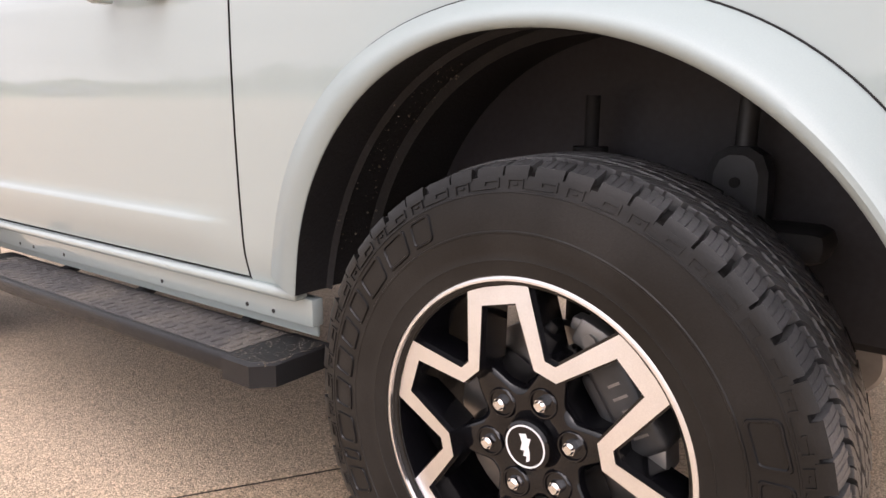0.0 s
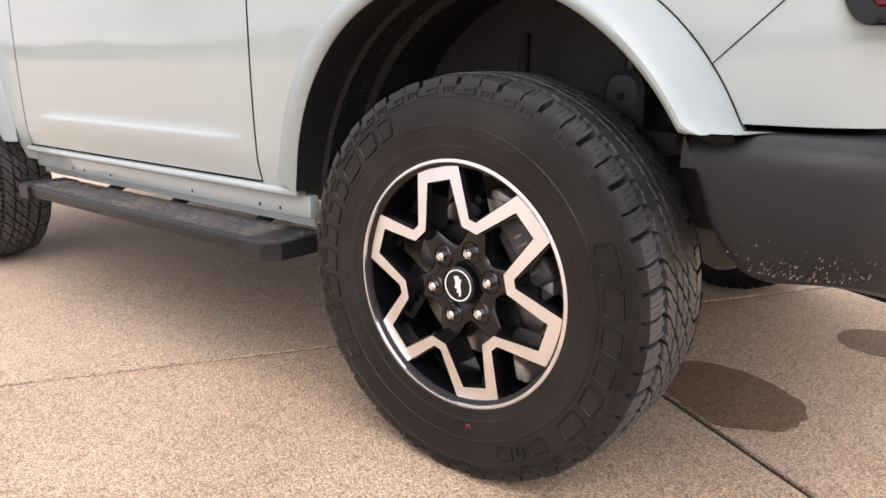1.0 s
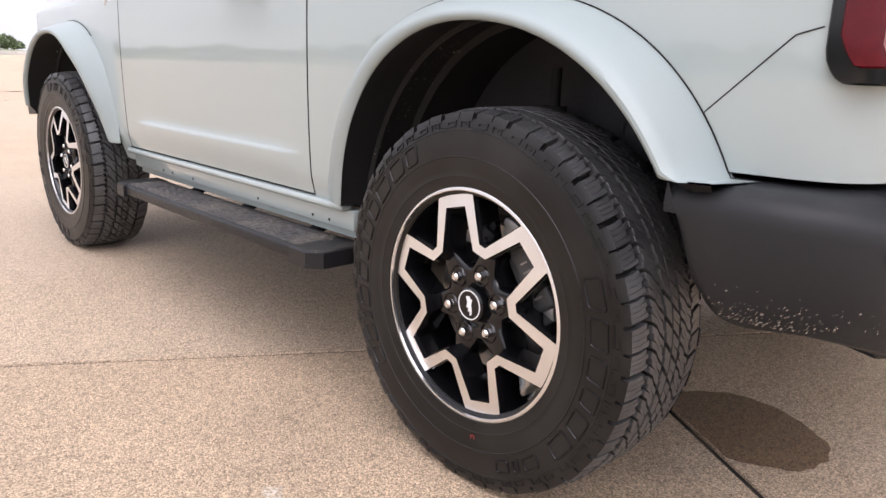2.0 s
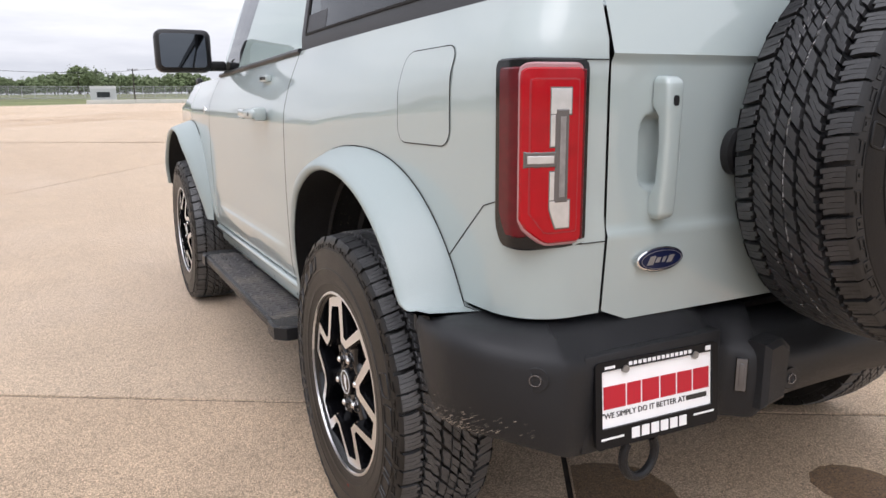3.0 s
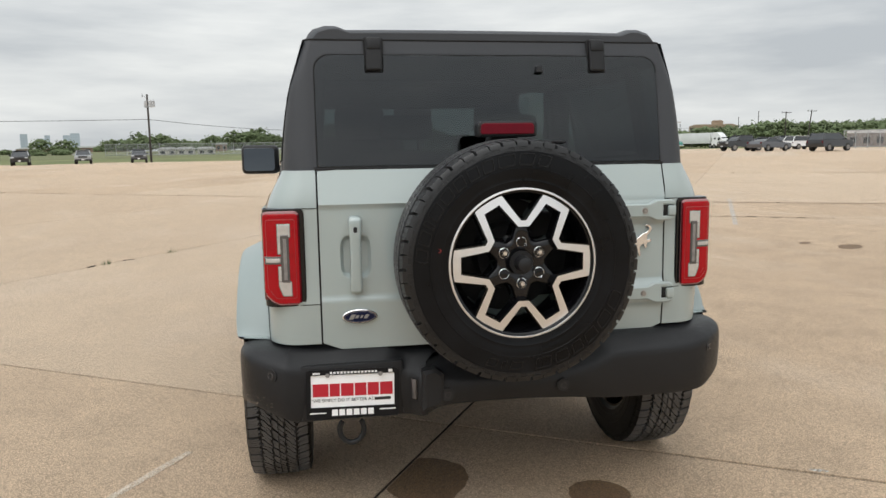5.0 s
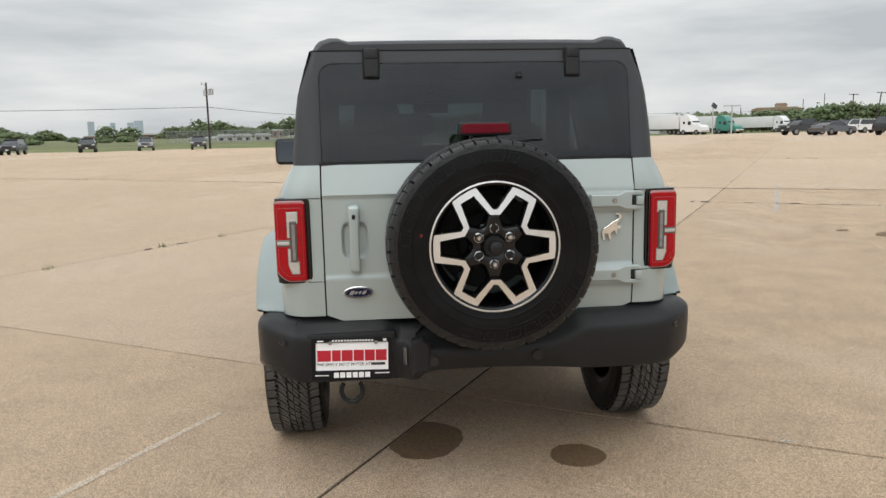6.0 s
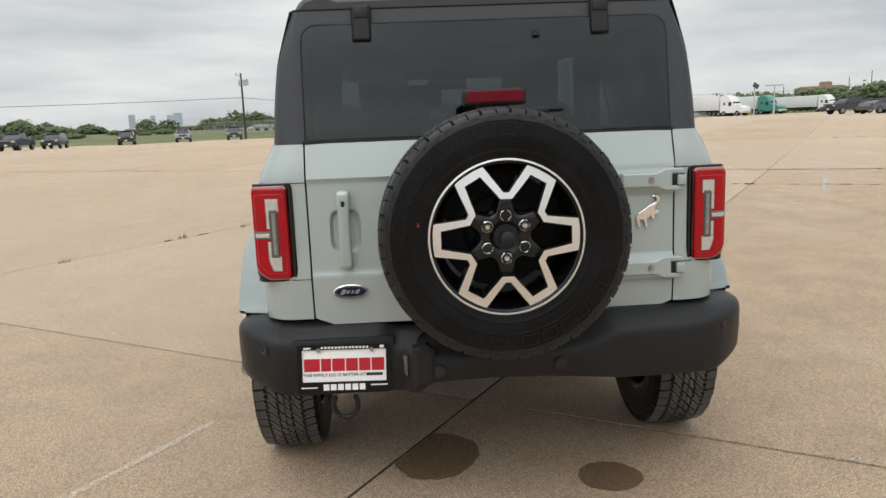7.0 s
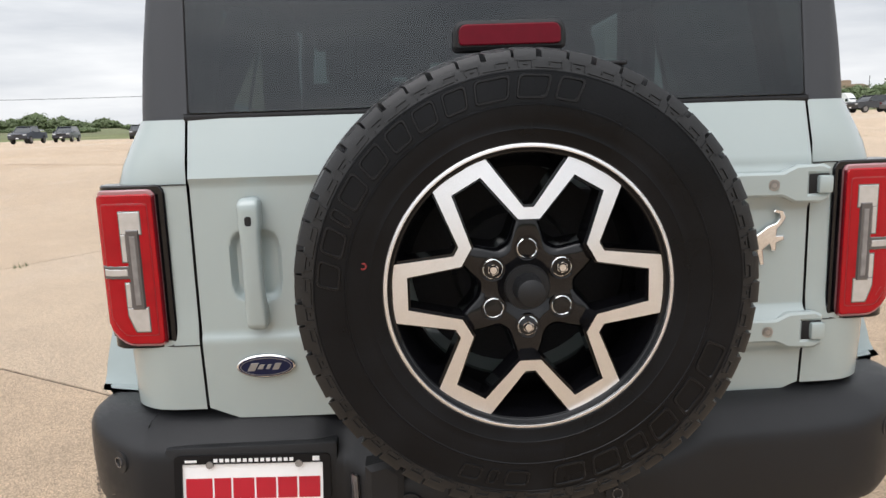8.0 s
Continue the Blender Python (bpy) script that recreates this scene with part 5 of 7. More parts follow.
# wheels
def tyre_mesh():
    """Carcass and tread of an all-terrain tyre, turned round x; the outer wall faces -x."""
    prof = [(-0.106, 0.225), (-0.113, 0.233), (-0.1165, 0.2405), (-0.1190, 0.2415), (-0.1200, 0.2520), (-0.1225, 0.2620), (-0.1233, 0.2627), (-0.1228, 0.2642), (-0.1250, 0.2760), (-0.1266, 0.2890), (-0.1269, 0.2985), (-0.1280, 0.2994), (-0.1279, 0.3016), (-0.1264, 0.3026), (-0.1258, 0.3200), (-0.1243, 0.3380), (-0.1231, 0.3505), (-0.1240, 0.3512), (-0.1236, 0.3530), (-0.1220, 0.3538), (-0.1202, 0.3620), (-0.1172, 0.3690), (-0.107, 0.3745), (-0.095, 0.3755)]
    full = prof + [(0.0, 0.3770)] + [(-u, r) for u, r in reversed(prof)]
    carcass = lathe(full, 120)
    v, f = [], []

    def at(x, r, a):
        v.append((x, r * math.cos(a), r * math.sin(a)))

    tops = set()

    def slab(poly, r0, r1, drop):
        """A tread block over an outline of (side, angle), its top edge chamfered."""
        n, k, first = len(poly), len(v), len(f)
        cx, ca = sum(p[0] for p in poly) / n, sum(p[1] for p in poly) / n
        for r, s in ((r0, 1.0), (r1 - 0.0008, 1.0), (r1, 0.955)):
            for x, a in poly:
                xx = cx + (x - cx) * s
                at(xx, r - drop * (abs(xx) / 0.11) ** 4, ca + (a - ca) * s)
        for ring in range(2):
            for i in range(n):
                j = (i + 1) % n
                f.append((k + ring * n + i, k + ring * n + j, k + (ring + 1) * n + j, k + (ring + 1) * n + i))
        f.append(tuple(k + 2 * n + i for i in range(n)))
        tops.update(range(first, len(f)))

    def patch(x0, x1, r0, r1, a0, a1, side):
        """A thin raised mark on the shoulder."""
        k = len(v)
        for h in (0.0, 0.0018):
            for x, r, a in ((x0, r0, a0), (x0, r0, a1), (x1, r1, a1), (x1, r1, a0)):
                at(side * (x + h), r + h * 0.5, a)
        for q in ((4, 5, 6, 7), (0, 1, 5, 4), (1, 2, 6, 5), (2, 3, 7, 6), (3, 0, 4, 7)):
            f.append(tuple(k + j for j in q))

    n = 54
    step = 2 * math.pi / n
    rt = 0.3925
    wall = ((0.1196, 0.3675), (0.1184, 0.3725), (0.1160, 0.3795), (0.1125, 0.3845))
    # smooth belt round both shoulders, below the notches
    for side in (-1, 1):
        ring = lathe([(side * x, r) for x, r in ((0.1220, 0.3525), (0.1229, 0.3535), (0.1222, 0.3560), (0.1212, 0.3620), (0.1197, 0.3690), (0.1185, 0.3722), (0.1120, 0.3735))], 120)
        k = len(v)
        v.extend(tuple(p) for p in ring[0])
        f.extend(tuple(k + j for j in q) for q in ring[1])
    for i in range(n):
        a = i * step
        wide = i % 2
        for side in (-1, 1):
            lo, hi = a + step * 0.03, a + step * (0.82 if wide else 0.93)
            # shoulder lug, flush with the wall at its foot
            k = len(v)
            out = 0.0015 if wide else 0.0
            for aa, inner in ((lo, -0.006), (lo, out), (hi, out), (hi, -0.006)):
                for x, r in wall:
                    at(side * (x + inner), r + inner * 0.6, aa)
            m = len(wall)
            for c in range(3):
                for j in range(m - 1):
                    f.append((k + c * m + j, k + c * m + j + 1, k + (c + 1) * m + j + 1, k + (c + 1) * m + j))
            # sipes part the lug into stepped leaves, its inner edge is jagged
            w = (hi - lo) / 4
            for s in range(4):
                b0, b1 = lo + w * s, lo + w * (s + (0.975 if s % 2 == 0 else 0.93))
                end = 0.070 if s % 2 else 0.076
                sk = side * 0.16 * step
                slab([(side * 0.1130, b0), (side * 0.1130, b1), (side * 0.094, b1 + sk * 0.3), (side * end, b1 + sk), (side * end, b0 + sk), (side * 0.094, b0 + sk * 0.3)], 0.370, rt - 0.001, 0.0075)
            # stepped outlines low on the shoulder
            if wide:
                patch(0.1206, 0.1203, 0.3662, 0.3678, lo + w * 0.6, lo + w * 3.4, side)
                patch(0.1224, 0.1206, 0.3560, 0.3662, lo + w * 0.6, lo + w * 0.85, side)
                patch(0.1224, 0.1206, 0.3560, 0.3662, lo + w * 3.15, lo + w * 3.4, side)
                patch(0.1217, 0.1212, 0.3600, 0.3625, lo + w * 1.6, lo + w * 2.4, side)
            else:
                patch(0.1224, 0.1221, 0.3560, 0.3574, lo - w * 1.0, lo + w * 3.0, side)
                patch(0.1222, 0.1196, 0.3570, 0.3695, lo + w * 3.35, lo + w * 3.6, side)
                patch(0.1206, 0.1203, 0.3650, 0.3664, lo + w * 1.2, lo + w * 3.35, side)
                patch(0.1215, 0.1206, 0.3610, 0.3650, lo + w * 1.2, lo + w * 1.4, side)
            # slanting leaves of the inner ribs, which run together as a herringbone
            for s in range(3):
                b0 = a + step * (0.02 + 0.288 * s)
                b1 = b0 + step * 0.272
                sk = -side * 0.80 * step
                jag = 0.004 if s == 1 else 0.0
                slab([(side * (0.064 - jag), b0), (side * (0.064 - jag), b1), (side * 0.050, b1 + sk * 0.25), (side * 0.042, b1 + sk * 0.62), (side * (0.027 + jag), b1 + sk), (side * (0.027 + jag), b0 + sk), (side * 0.042, b0 + sk * 0.62), (side * 0.050, b0 + sk * 0.25)], 0.372, rt + 0.0005, 0.003)
            for s in range(2):
                b0 = a + step * (0.04 + 0.42 * s)
                b1 = b0 + step * 0.40
                sk = -side * 0.42 * step
                slab([(side * (0.020 if s else 0.0225), b0), (side * (0.020 if s else 0.0225), b1), (side * 0.0018, b1 + sk), (side * 0.0018, b0 + sk)], 0.372, rt + 0.001, 0.0)
    return carcass, (v, f), [0 if i in tops else 1 for i in range(len(f))]


def wall_x(r):
    return spread([(0.3026, -0.1264), (0.3200, -0.1258), (0.3380, -0.1243), (0.3505, -0.1231)], r)


def raised_marks():
    """Plain raised outlines in place of the maker's words on the outer wall: one mesh each."""
    out = []

    def word(first, last, widths, r0, r1):
        pitch = (last - first) / sum(widths)
        a = first
        for w in widths:
            a0, a1 = a, a + pitch * (w - 0.20)
            a += pitch * w
            v, f = [], []
            half = abs(a1 - a0) / 2 * 0.0057
            shape = rounded(-half, -(r1 - r0) / 2, half, (r1 - r0) / 2, 0.007, 3)
            n = len(shape)
            for inset, up in ((0.0, -0.0004), (0.0010, 0.0026), (0.0036, 0.0026), (0.0050, -0.0004)):
                for x, y in shape:
                    kx, ky = 1 - inset / half, 1 - 2 * inset / (r1 - r0)
                    r = (r0 + r1) / 2 + y * ky
                    ang = radians((a0 + a1) / 2 - math.degrees(x * kx + 0.18 * y * ky) / 0.3265)
                    v.append((wall_x(r) - up, -r * math.cos(ang), r * math.sin(ang)))
            for ring in range(3):
                for i in range(n):
                    j = (i + 1) % n
                    f.append((ring * n + i, ring * n + j, (ring + 1) * n + j, (ring + 1) * n + i))
            out.append((v, f))

    word(177, 73, (1.0, 1.0, 0.55, 1.1, 1.05, 0.95, 0.95, 0.95, 1.25, 1.15, 0.95), 0.3085, 0.3475)
    word(-18, -86, (1.15, 1.1, 1.0, 0.85, 1.0, 1.1), 0.3085, 0.3475)
    word(-91, -114, (1.0, 0.55, 0.9), 0.3125, 0.3425)
    return out


def star(width_in, width_out, x0, x1, top_slot, bottom=True):
    """The zigzag spoke band of the rim as a closed ring with mitred corners."""
    line = []
    for k in range(6):
        c = 60 * k
        for a, r in ((-10.4, 0.2215), (10.4, 0.2215), (24.3, 0.1315), (35.7, 0.1315)):
            t = radians(c + a)
            line.append(Vector((-r * math.cos(t), r * math.sin(t))))
    n = len(line)
    edges = [[], []]
    for i, p in enumerate(line):
        d1, d2 = (p - line[i - 1]).normalized(), (line[(i + 1) % n] - p).normalized()
        m = (d1 + d2).normalized()
        nrm = Vector((-m.y, m.x))
        k = 1 / max(0.55, abs(nrm.dot(Vector((-d1.y, d1.x)))))
        sign = 1 if nrm.dot(p) > 0 else -1
        plateau = i % 4 < 2
        edges[0].append(p + nrm * sign * k * (width_out + (0.002 if plateau else 0)))
        edges[1].append(p - nrm * sign * k * (width_in + (0.004 if plateau else 0)))
    verts, faces, slots = [], [], []

    def put(pts, x):
        s = len(verts)
        verts.extend((x + 0.12 * (p.length - 0.185), p.x, p.y) for p in pts)
        return s

    loops = [(put(edges[0], x0), put(edges[1], x0)), (put(edges[0], x1), put(edges[1], x1))]
    for i in range(n):
        j = (i + 1) % n
        (o0, i0), (o1, i1) = loops
        faces.append((o1 + i, o1 + j, i1 + j, i1 + i))
        slots.append(top_slot)
        for q in ((o0 + i, o0 + j, o1 + j, o1 + i), (i0 + i, i0 + j, i1 + j, i1 + i), (o0 + i, o0 + j, i0 + j, i0 + i)):
            faces.append(q)
            slots.append(0)
    return verts, faces, slots


def barrel_mesh():
    v, f = lathe([(-0.1145, 0.2425), (-0.108, 0.231), (-0.096, 0.226), (-0.060, 0.214), (-0.02, 0.203), (0.06, 0.208), (0.105, 0.222), (0.110, 0.240)], 72)
    vb, fb, _ = star(0.0135, 0.0130, -0.050, -0.1035, 0)
    # hub with petals that reach out to the spokes, round hollows between them
    vh, fh, n = [], [], 96
    for x, cut, k in ((-0.035, -0.008, 1.0), (-0.078, 0.0, 1.0), (-0.088, 0.003, 1.0), (-0.0925, 0.008, 1.0), (-0.0945, 0.016, 1.0), (-0.0945, 0.050, 0.0), (-0.0920, 0.046, -1), (-0.0920, 0.0, -1)):
        for j in range(n):
            t = 2 * math.pi * j / n
            lobe = (0.5 - 0.5 * math.cos(6 * t)) ** 1.5
            r = 0.084 + 0.053 * lobe - cut if k > 0 else max(cut, 0.0005)
            vh.append((x, -r * math.cos(t), r * math.sin(t)))
    for i in range(7):
        for j in range(n):
            fh.append((i * n + j, i * n + (j + 1) % n, (i + 1) * n + (j + 1) % n, (i + 1) * n + j))
    sets = [(v, f), (vb, fb), (vh, fh)]
    return joined(*sets)


TYRE, TREAD, TREAD_SLOTS = tyre_mesh()
MARKS = raised_marks()
BARREL = barrel_mesh()
FACE = star(0.0098, 0.0095, -0.1035, -0.1125, 1)
LIP = lathe([(-0.1120, 0.2474), (-0.1152, 0.2476), (-0.1164, 0.2462), (-0.1194, 0.2398), (-0.1188, 0.2384), (-0.104, 0.2374)], 120)
made_wheel = {}


def wheel(name, m, spin_rim, spin_tyre, label, spare=False, dot_at=None):
    """One wheel with its tyre; the meshes are shared between the wheels."""
    rim_turn, tyre_turn = pose(0, 0, 0, -spin_rim), pose(0, 0, 0, -spin_tyre)
    if not made_wheel:
        w = finish("wheel_mesh", *BARREL, GLOSS_BLACK, smooth=35)
        t = finish("tyre_mesh", *TYRE, RUBBER, smooth=32)
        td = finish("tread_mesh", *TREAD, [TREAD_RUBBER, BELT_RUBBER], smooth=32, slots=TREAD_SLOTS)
        s = finish("face_mesh", FACE[0], FACE[1], [GLOSS_BLACK, MACHINED], smooth=30, slots=FACE[2])
        l = finish("lip_mesh", *LIP, MACHINED, smooth=50)
        bm = bmesh.new()
        rod(bm, (-0.090, 0, 0), (-0.1045, 0, 0), 0.0100, 0.0096, 6)
        rod(bm, (-0.1045, 0, 0), (-0.1080, 0, 0), 0.0082, 0.0058, 14)
        nut = part("nut_mesh", bm, CHROME, smooth=30)
        well_ring = finish("ring_mesh", *lathe([(-0.0915, 0.0235), (-0.0955, 0.0222), (-0.0972, 0.0205), (-0.0968, 0.0185), (-0.088, 0.0165), (-0.084, 0.0165)], 28), GLOSS_BLACK, smooth=50)
        seat_ring = finish("seat_mesh", *lathe([(-0.0965, 0.0170), (-0.0972, 0.0160), (-0.0955, 0.0145), (-0.0945, 0.0115), (-0.084, 0.0105)], 28), CHROME, smooth=50)
        dot = finish("dot_mesh", *lathe([(0.0, 0.0062), (-0.0006, 0.0060), (-0.0006, 0.0034), (0.0, 0.0032)], 20), RED_DOT, smooth=50)
        for k, mark in enumerate(MARKS):
            o = finish("mark_mesh", *mark, MARK_RUBBER, smooth=30)
            made_wheel["mark", k] = o.data
            bpy.data.objects.remove(o)
        bm = bmesh.new()
        prism(bm, ellipse(0, 0, 0.036, 0.036, 32), 0.012, pose(-0.094, 0, 0, 90, 0, -90), 0.004)
        cap = part("cap_mesh", bm, GLOSS_BLACK)
        bm = bmesh.new()
        frame_prism(bm, ellipse(0, 0, 0.0310, 0.0310, 40), ellipse(0, 0, 0.0287, 0.0287, 40), 0.0010, pose(-0.106, 0, 0, 90, 0, -90))
        prism(bm, [(-0.014, 0.013), (-0.005, 0.018), (-0.001, 0.013), (0.004, 0.015), (0.005, 0.002), (0.010, -0.006), (0.013, -0.016), (0.009, -0.020), (0.007, -0.012), (0.002, -0.014), (0.001, -0.006), (-0.005, -0.008), (-0.006, 0.003), (-0.009, 0.007)], 0.0010, pose(-0.106, 0, 0, 90, 0, -90))
        cap_print = part("cap_print_mesh", bm, WHITE_PRINT, smooth=0)
        bm = bmesh.new()
        rod(bm, (-0.090, 0, 0), (-0.0965, 0, 0), 0.040, 0.037, 32)
        rod(bm, (-0.0965, 0, 0), (-0.140, 0, 0), 0.0255, 0.0225, 28)
        rod(bm, (-0.140, 0, 0), (-0.1425, 0, 0), 0.0225, 0.020, 28)
        cone = part("cone_mesh", bm, PLASTIC, smooth=50)
        for key, ob in (("w", w), ("t", t), ("d", td), ("s", s), ("l", l), ("n", nut), ("r", well_ring), ("e", seat_ring), ("c", cap), ("p", cap_print), ("k", cone), ("o", dot)):
            made_wheel[key] = ob.data
            if key in "wsl":
                ob.data.transform(Matrix.Diagonal((1, 0.981, 0.981, 1)))
            bpy.data.objects.remove(ob)
        # the road tyres take lighter copies: their brighter light is put into the colour
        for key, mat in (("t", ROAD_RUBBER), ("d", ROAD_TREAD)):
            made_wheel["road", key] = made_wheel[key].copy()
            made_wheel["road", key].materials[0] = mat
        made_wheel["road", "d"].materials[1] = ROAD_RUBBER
    wh = new(name, made_wheel["w"])
    wh.matrix_world = m @ rim_turn
    wh.parent = suv
    tagged(wh, label=label)

    def sub(name, key, mm=None, lab=""):
        o = new(name, made_wheel[key])
        o.matrix_world = mm or Matrix.Identity(4)
        o.parent = wh
        if lab:
            tagged(o, label=lab)
        return o

    sub("tyre", "t" if spare else ("road", "t"), rim_turn.inverted() @ tyre_turn, "black all-terrain tyre")
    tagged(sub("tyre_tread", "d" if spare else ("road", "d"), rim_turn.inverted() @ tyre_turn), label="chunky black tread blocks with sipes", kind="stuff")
    for k in range(len(MARKS)):
        sub("raised_mark", ("mark", k), rim_turn.inverted() @ tyre_turn)
    if dot_at is not None:
        a = radians(dot_at)
        sub("paint_dot", "o", rim_turn.inverted() @ Matrix.Translation((-0.1246, -0.275 * math.cos(a), 0.275 * math.sin(a))), "small red factory dot")
    sub("spoke_face", "s", None, "machined silver zigzag spokes")
    sub("rim_lip", "l", None, "machined silver rim edge")
    for k in range(6):
        t = radians(30 + 60 * k)
        at = Matrix.Translation((0.002 if spare else 0, -0.0665 * math.cos(t), 0.0665 * math.sin(t)))
        if not spare or k in (0, 2, 4):
            sub("lug_nut", "n", at, "chrome lug nut")
        sub("lug_well", "r", at)
        if spare:
            sub("lug_seat", "e", at, "bare steel lug seat")
    if spare:
        sub("hub_cover", "k", None, "black plastic hub cover")
    else:
        sub("center_cap", "c", None, "gloss black centre cap")
        sub("cap_print", "p", None, "white ring on the cap")


wheel("rear_wheel", pose(-TRACK, 0, HUB_Z), -16.8, 42, "six-spoke wheel in gloss black and machined silver", dot_at=279)
wheel("front_wheel", pose(-TRACK, BASE, HUB_Z), 14, -70, "six-spoke wheel in gloss black and machined silver")
wheel("rear_wheel", pose(TRACK, 0, HUB_Z, 0, 0, 180), 7, 100, "six-spoke wheel in gloss black and machined silver")
wheel("front_wheel", pose(TRACK, BASE, HUB_Z, 0, 0, 180), 20, 10, "six-spoke wheel in gloss black and machined silver")
SPARE = pose(0.003, -0.850, 1.010, 0, 0, 90)
wheel("spare_wheel", pose(0.003, -0.850, 1.010, 0, 0, 90), 0, 0, "spare wheel bolted to the tailgate", spare=True, dot_at=169)
bm = bmesh.new()
rod(bm, (0.003, -0.66, 1.01), (0.003, -0.80, 1.01), 0.13, 0.11, 24)
rod(bm, (0.003, -0.71, 1.01), (0.003, -0.735, 1.01), 0.196, 0.196, 40)
box(bm, (0.17, -0.685, 1.0), (0.40, 0.03, 0.30), 0.012)
part("spare_carrier", bm, DARK, suv, label="black spare wheel carrier")

# thin white paint lines round the tread of the spare
for x, n, share in ((-0.002, 136, 0.8), (0.034, 136, 0.35)):
    v, f = [], []
    for k in range(n):
        a0, a1 = 2 * math.pi * k / n, 2 * math.pi * (k + share) / n
        b = len(v)
        for r in (0.3925, 0.3942):
            for xx, a in ((x - 0.0011, a0), (x + 0.0011, a0), (x + 0.0011, a1), (x - 0.0011, a1)):
                v.append((xx, r * math.cos(a), r * math.sin(a)))
        f += [(b + 4, b + 5, b + 6, b + 7), (b, b + 1, b + 5, b + 4), (b + 1, b + 2, b + 6, b + 5), (b + 2, b + 3, b + 7, b + 6), (b + 3, b, b + 4, b + 7)]
    tagged(finish("tread_paint_line", v, f, TREAD_LINE, suv, smooth=0, matrix=SPARE), label="thin white paint line round the tread", kind="stuff")

# brakes, axle and underbody
for sx in (-1, 1):
    for y0 in (0, BASE):
        v, f = lathe([(-0.02, 0.06), (-0.048, 0.062), (-0.048, 0.085), (-0.030, 0.09), (-0.030, 0.158), (-0.006, 0.158), (-0.006, 0.06)], 40)
        finish("brake_disc", v, f, STEEL, suv, matrix=pose(sx * TRACK, y0, HUB_Z, 0, 0, 0 if sx < 0 else 180), label="bare steel brake disc")
        bm = bmesh.new()
        for a, r, size in ((34, 0.148, (0.085, 0.062, 0.150)), (34, 0.120, (0.060, 0.050, 0.110))):
            box(bm, (-0.030, -r, 0), size, 0.014, Matrix.Rotation(radians(-a), 4, "X"), seg=3)
        caliper = part("brake_caliper", bm, CALIPER, suv, label="dark grey brake caliper", matrix=pose(sx * TRACK, y0, HUB_Z, 0, 0, 0 if sx < 0 else 180))
        for a, r, size in ((66, 0.172, (0.050, 0.040, 0.050)), (58, 0.160, (0.060, 0.022, 0.050)), (6, 0.168, (0.050, 0.030, 0.046)), (74, 0.176, (0.030, 0.020, 0.030))):
            bm = bmesh.new()
            box(bm, (-0.040, -r, 0), size, 0.006, Matrix.Rotation(radians(-a), 4, "X"))
            part("caliper_bracket", bm, CAST, caliper, label="cast metal bracket")
        bm = bmesh.new()
        rod(bm, (-0.062, -0.07, 0.155), (-0.070, -0.07, 0.155), 0.010, n=6)
        part("bracket_bolt", bm, CAST, caliper)
        bm = bmesh.new()
        for k in range(5):
            box(bm, (-0.0735, -0.150, -0.045 + 0.018 * k), (0.001, 0.022 - 0.004 * (k % 3), 0.004), 0.0, Matrix.Rotation(radians(-34), 4, "X"))
        part("caliper_print", bm, LAMP_CORE, caliper, label="pale printed bars")
bm = bmesh.new()
rod(bm, (-0.70, 0, HUB_Z), (0.70, 0, HUB_Z), 0.042, n=14)
bmesh.ops.create_icosphere(bm, subdivisions=2, radius=0.14, matrix=Matrix.Translation((0.05, 0.02, HUB_Z)))
part("rear_axle", bm, DARK, suv, label="black rear axle")
bm = bmesh.new()
rod(bm, (-0.70, BASE, HUB_Z), (0.70, BASE, HUB_Z), 0.04, n=12)
part("front_axle", bm, DARK, suv, label="black front axle")
bm = bmesh.new()
for sx in (-1, 1):
    box(bm, (sx * 0.35, 1.3, 0.50), (0.08, 3.9, 0.11), 0.01)
box(bm, (0, -0.50, 0.52), (1.0, 0.08, 0.10), 0.01)
box(bm, (0, 1.30, 0.55), (1.56, 1.45, 0.06), 0.01)
box(bm, (0, 1.30, 0.60), (0.80, 3.7, 0.06), 0.01)
box(bm, (-0.1, 0.95, 0.45), (0.55, 0.8, 0.2), 0.04)
part("chassis", bm, DARK, suv, label="black ladder chassis and floor")
bm = bmesh.new()
tube(bm, [(0.25, 1.0, 0.42), (0.35, 0.4, 0.44), (0.40, 0.2, 0.48), (0.44, -0.15, 0.46), (0.46, -0.40, 0.47), (0.47, -0.66, 0.470)], 0.032, 12)
rod(bm, (-0.34, -0.30, 0.415), (0.44, -0.30, 0.415), 0.066, n=24)
rod(bm, (-0.352, -0.30, 0.415), (-0.34, -0.30, 0.415), 0.058, 0.066, n=24)
part("exhaust", bm, STEEL, suv, label="steel exhaust pipe and silencer")
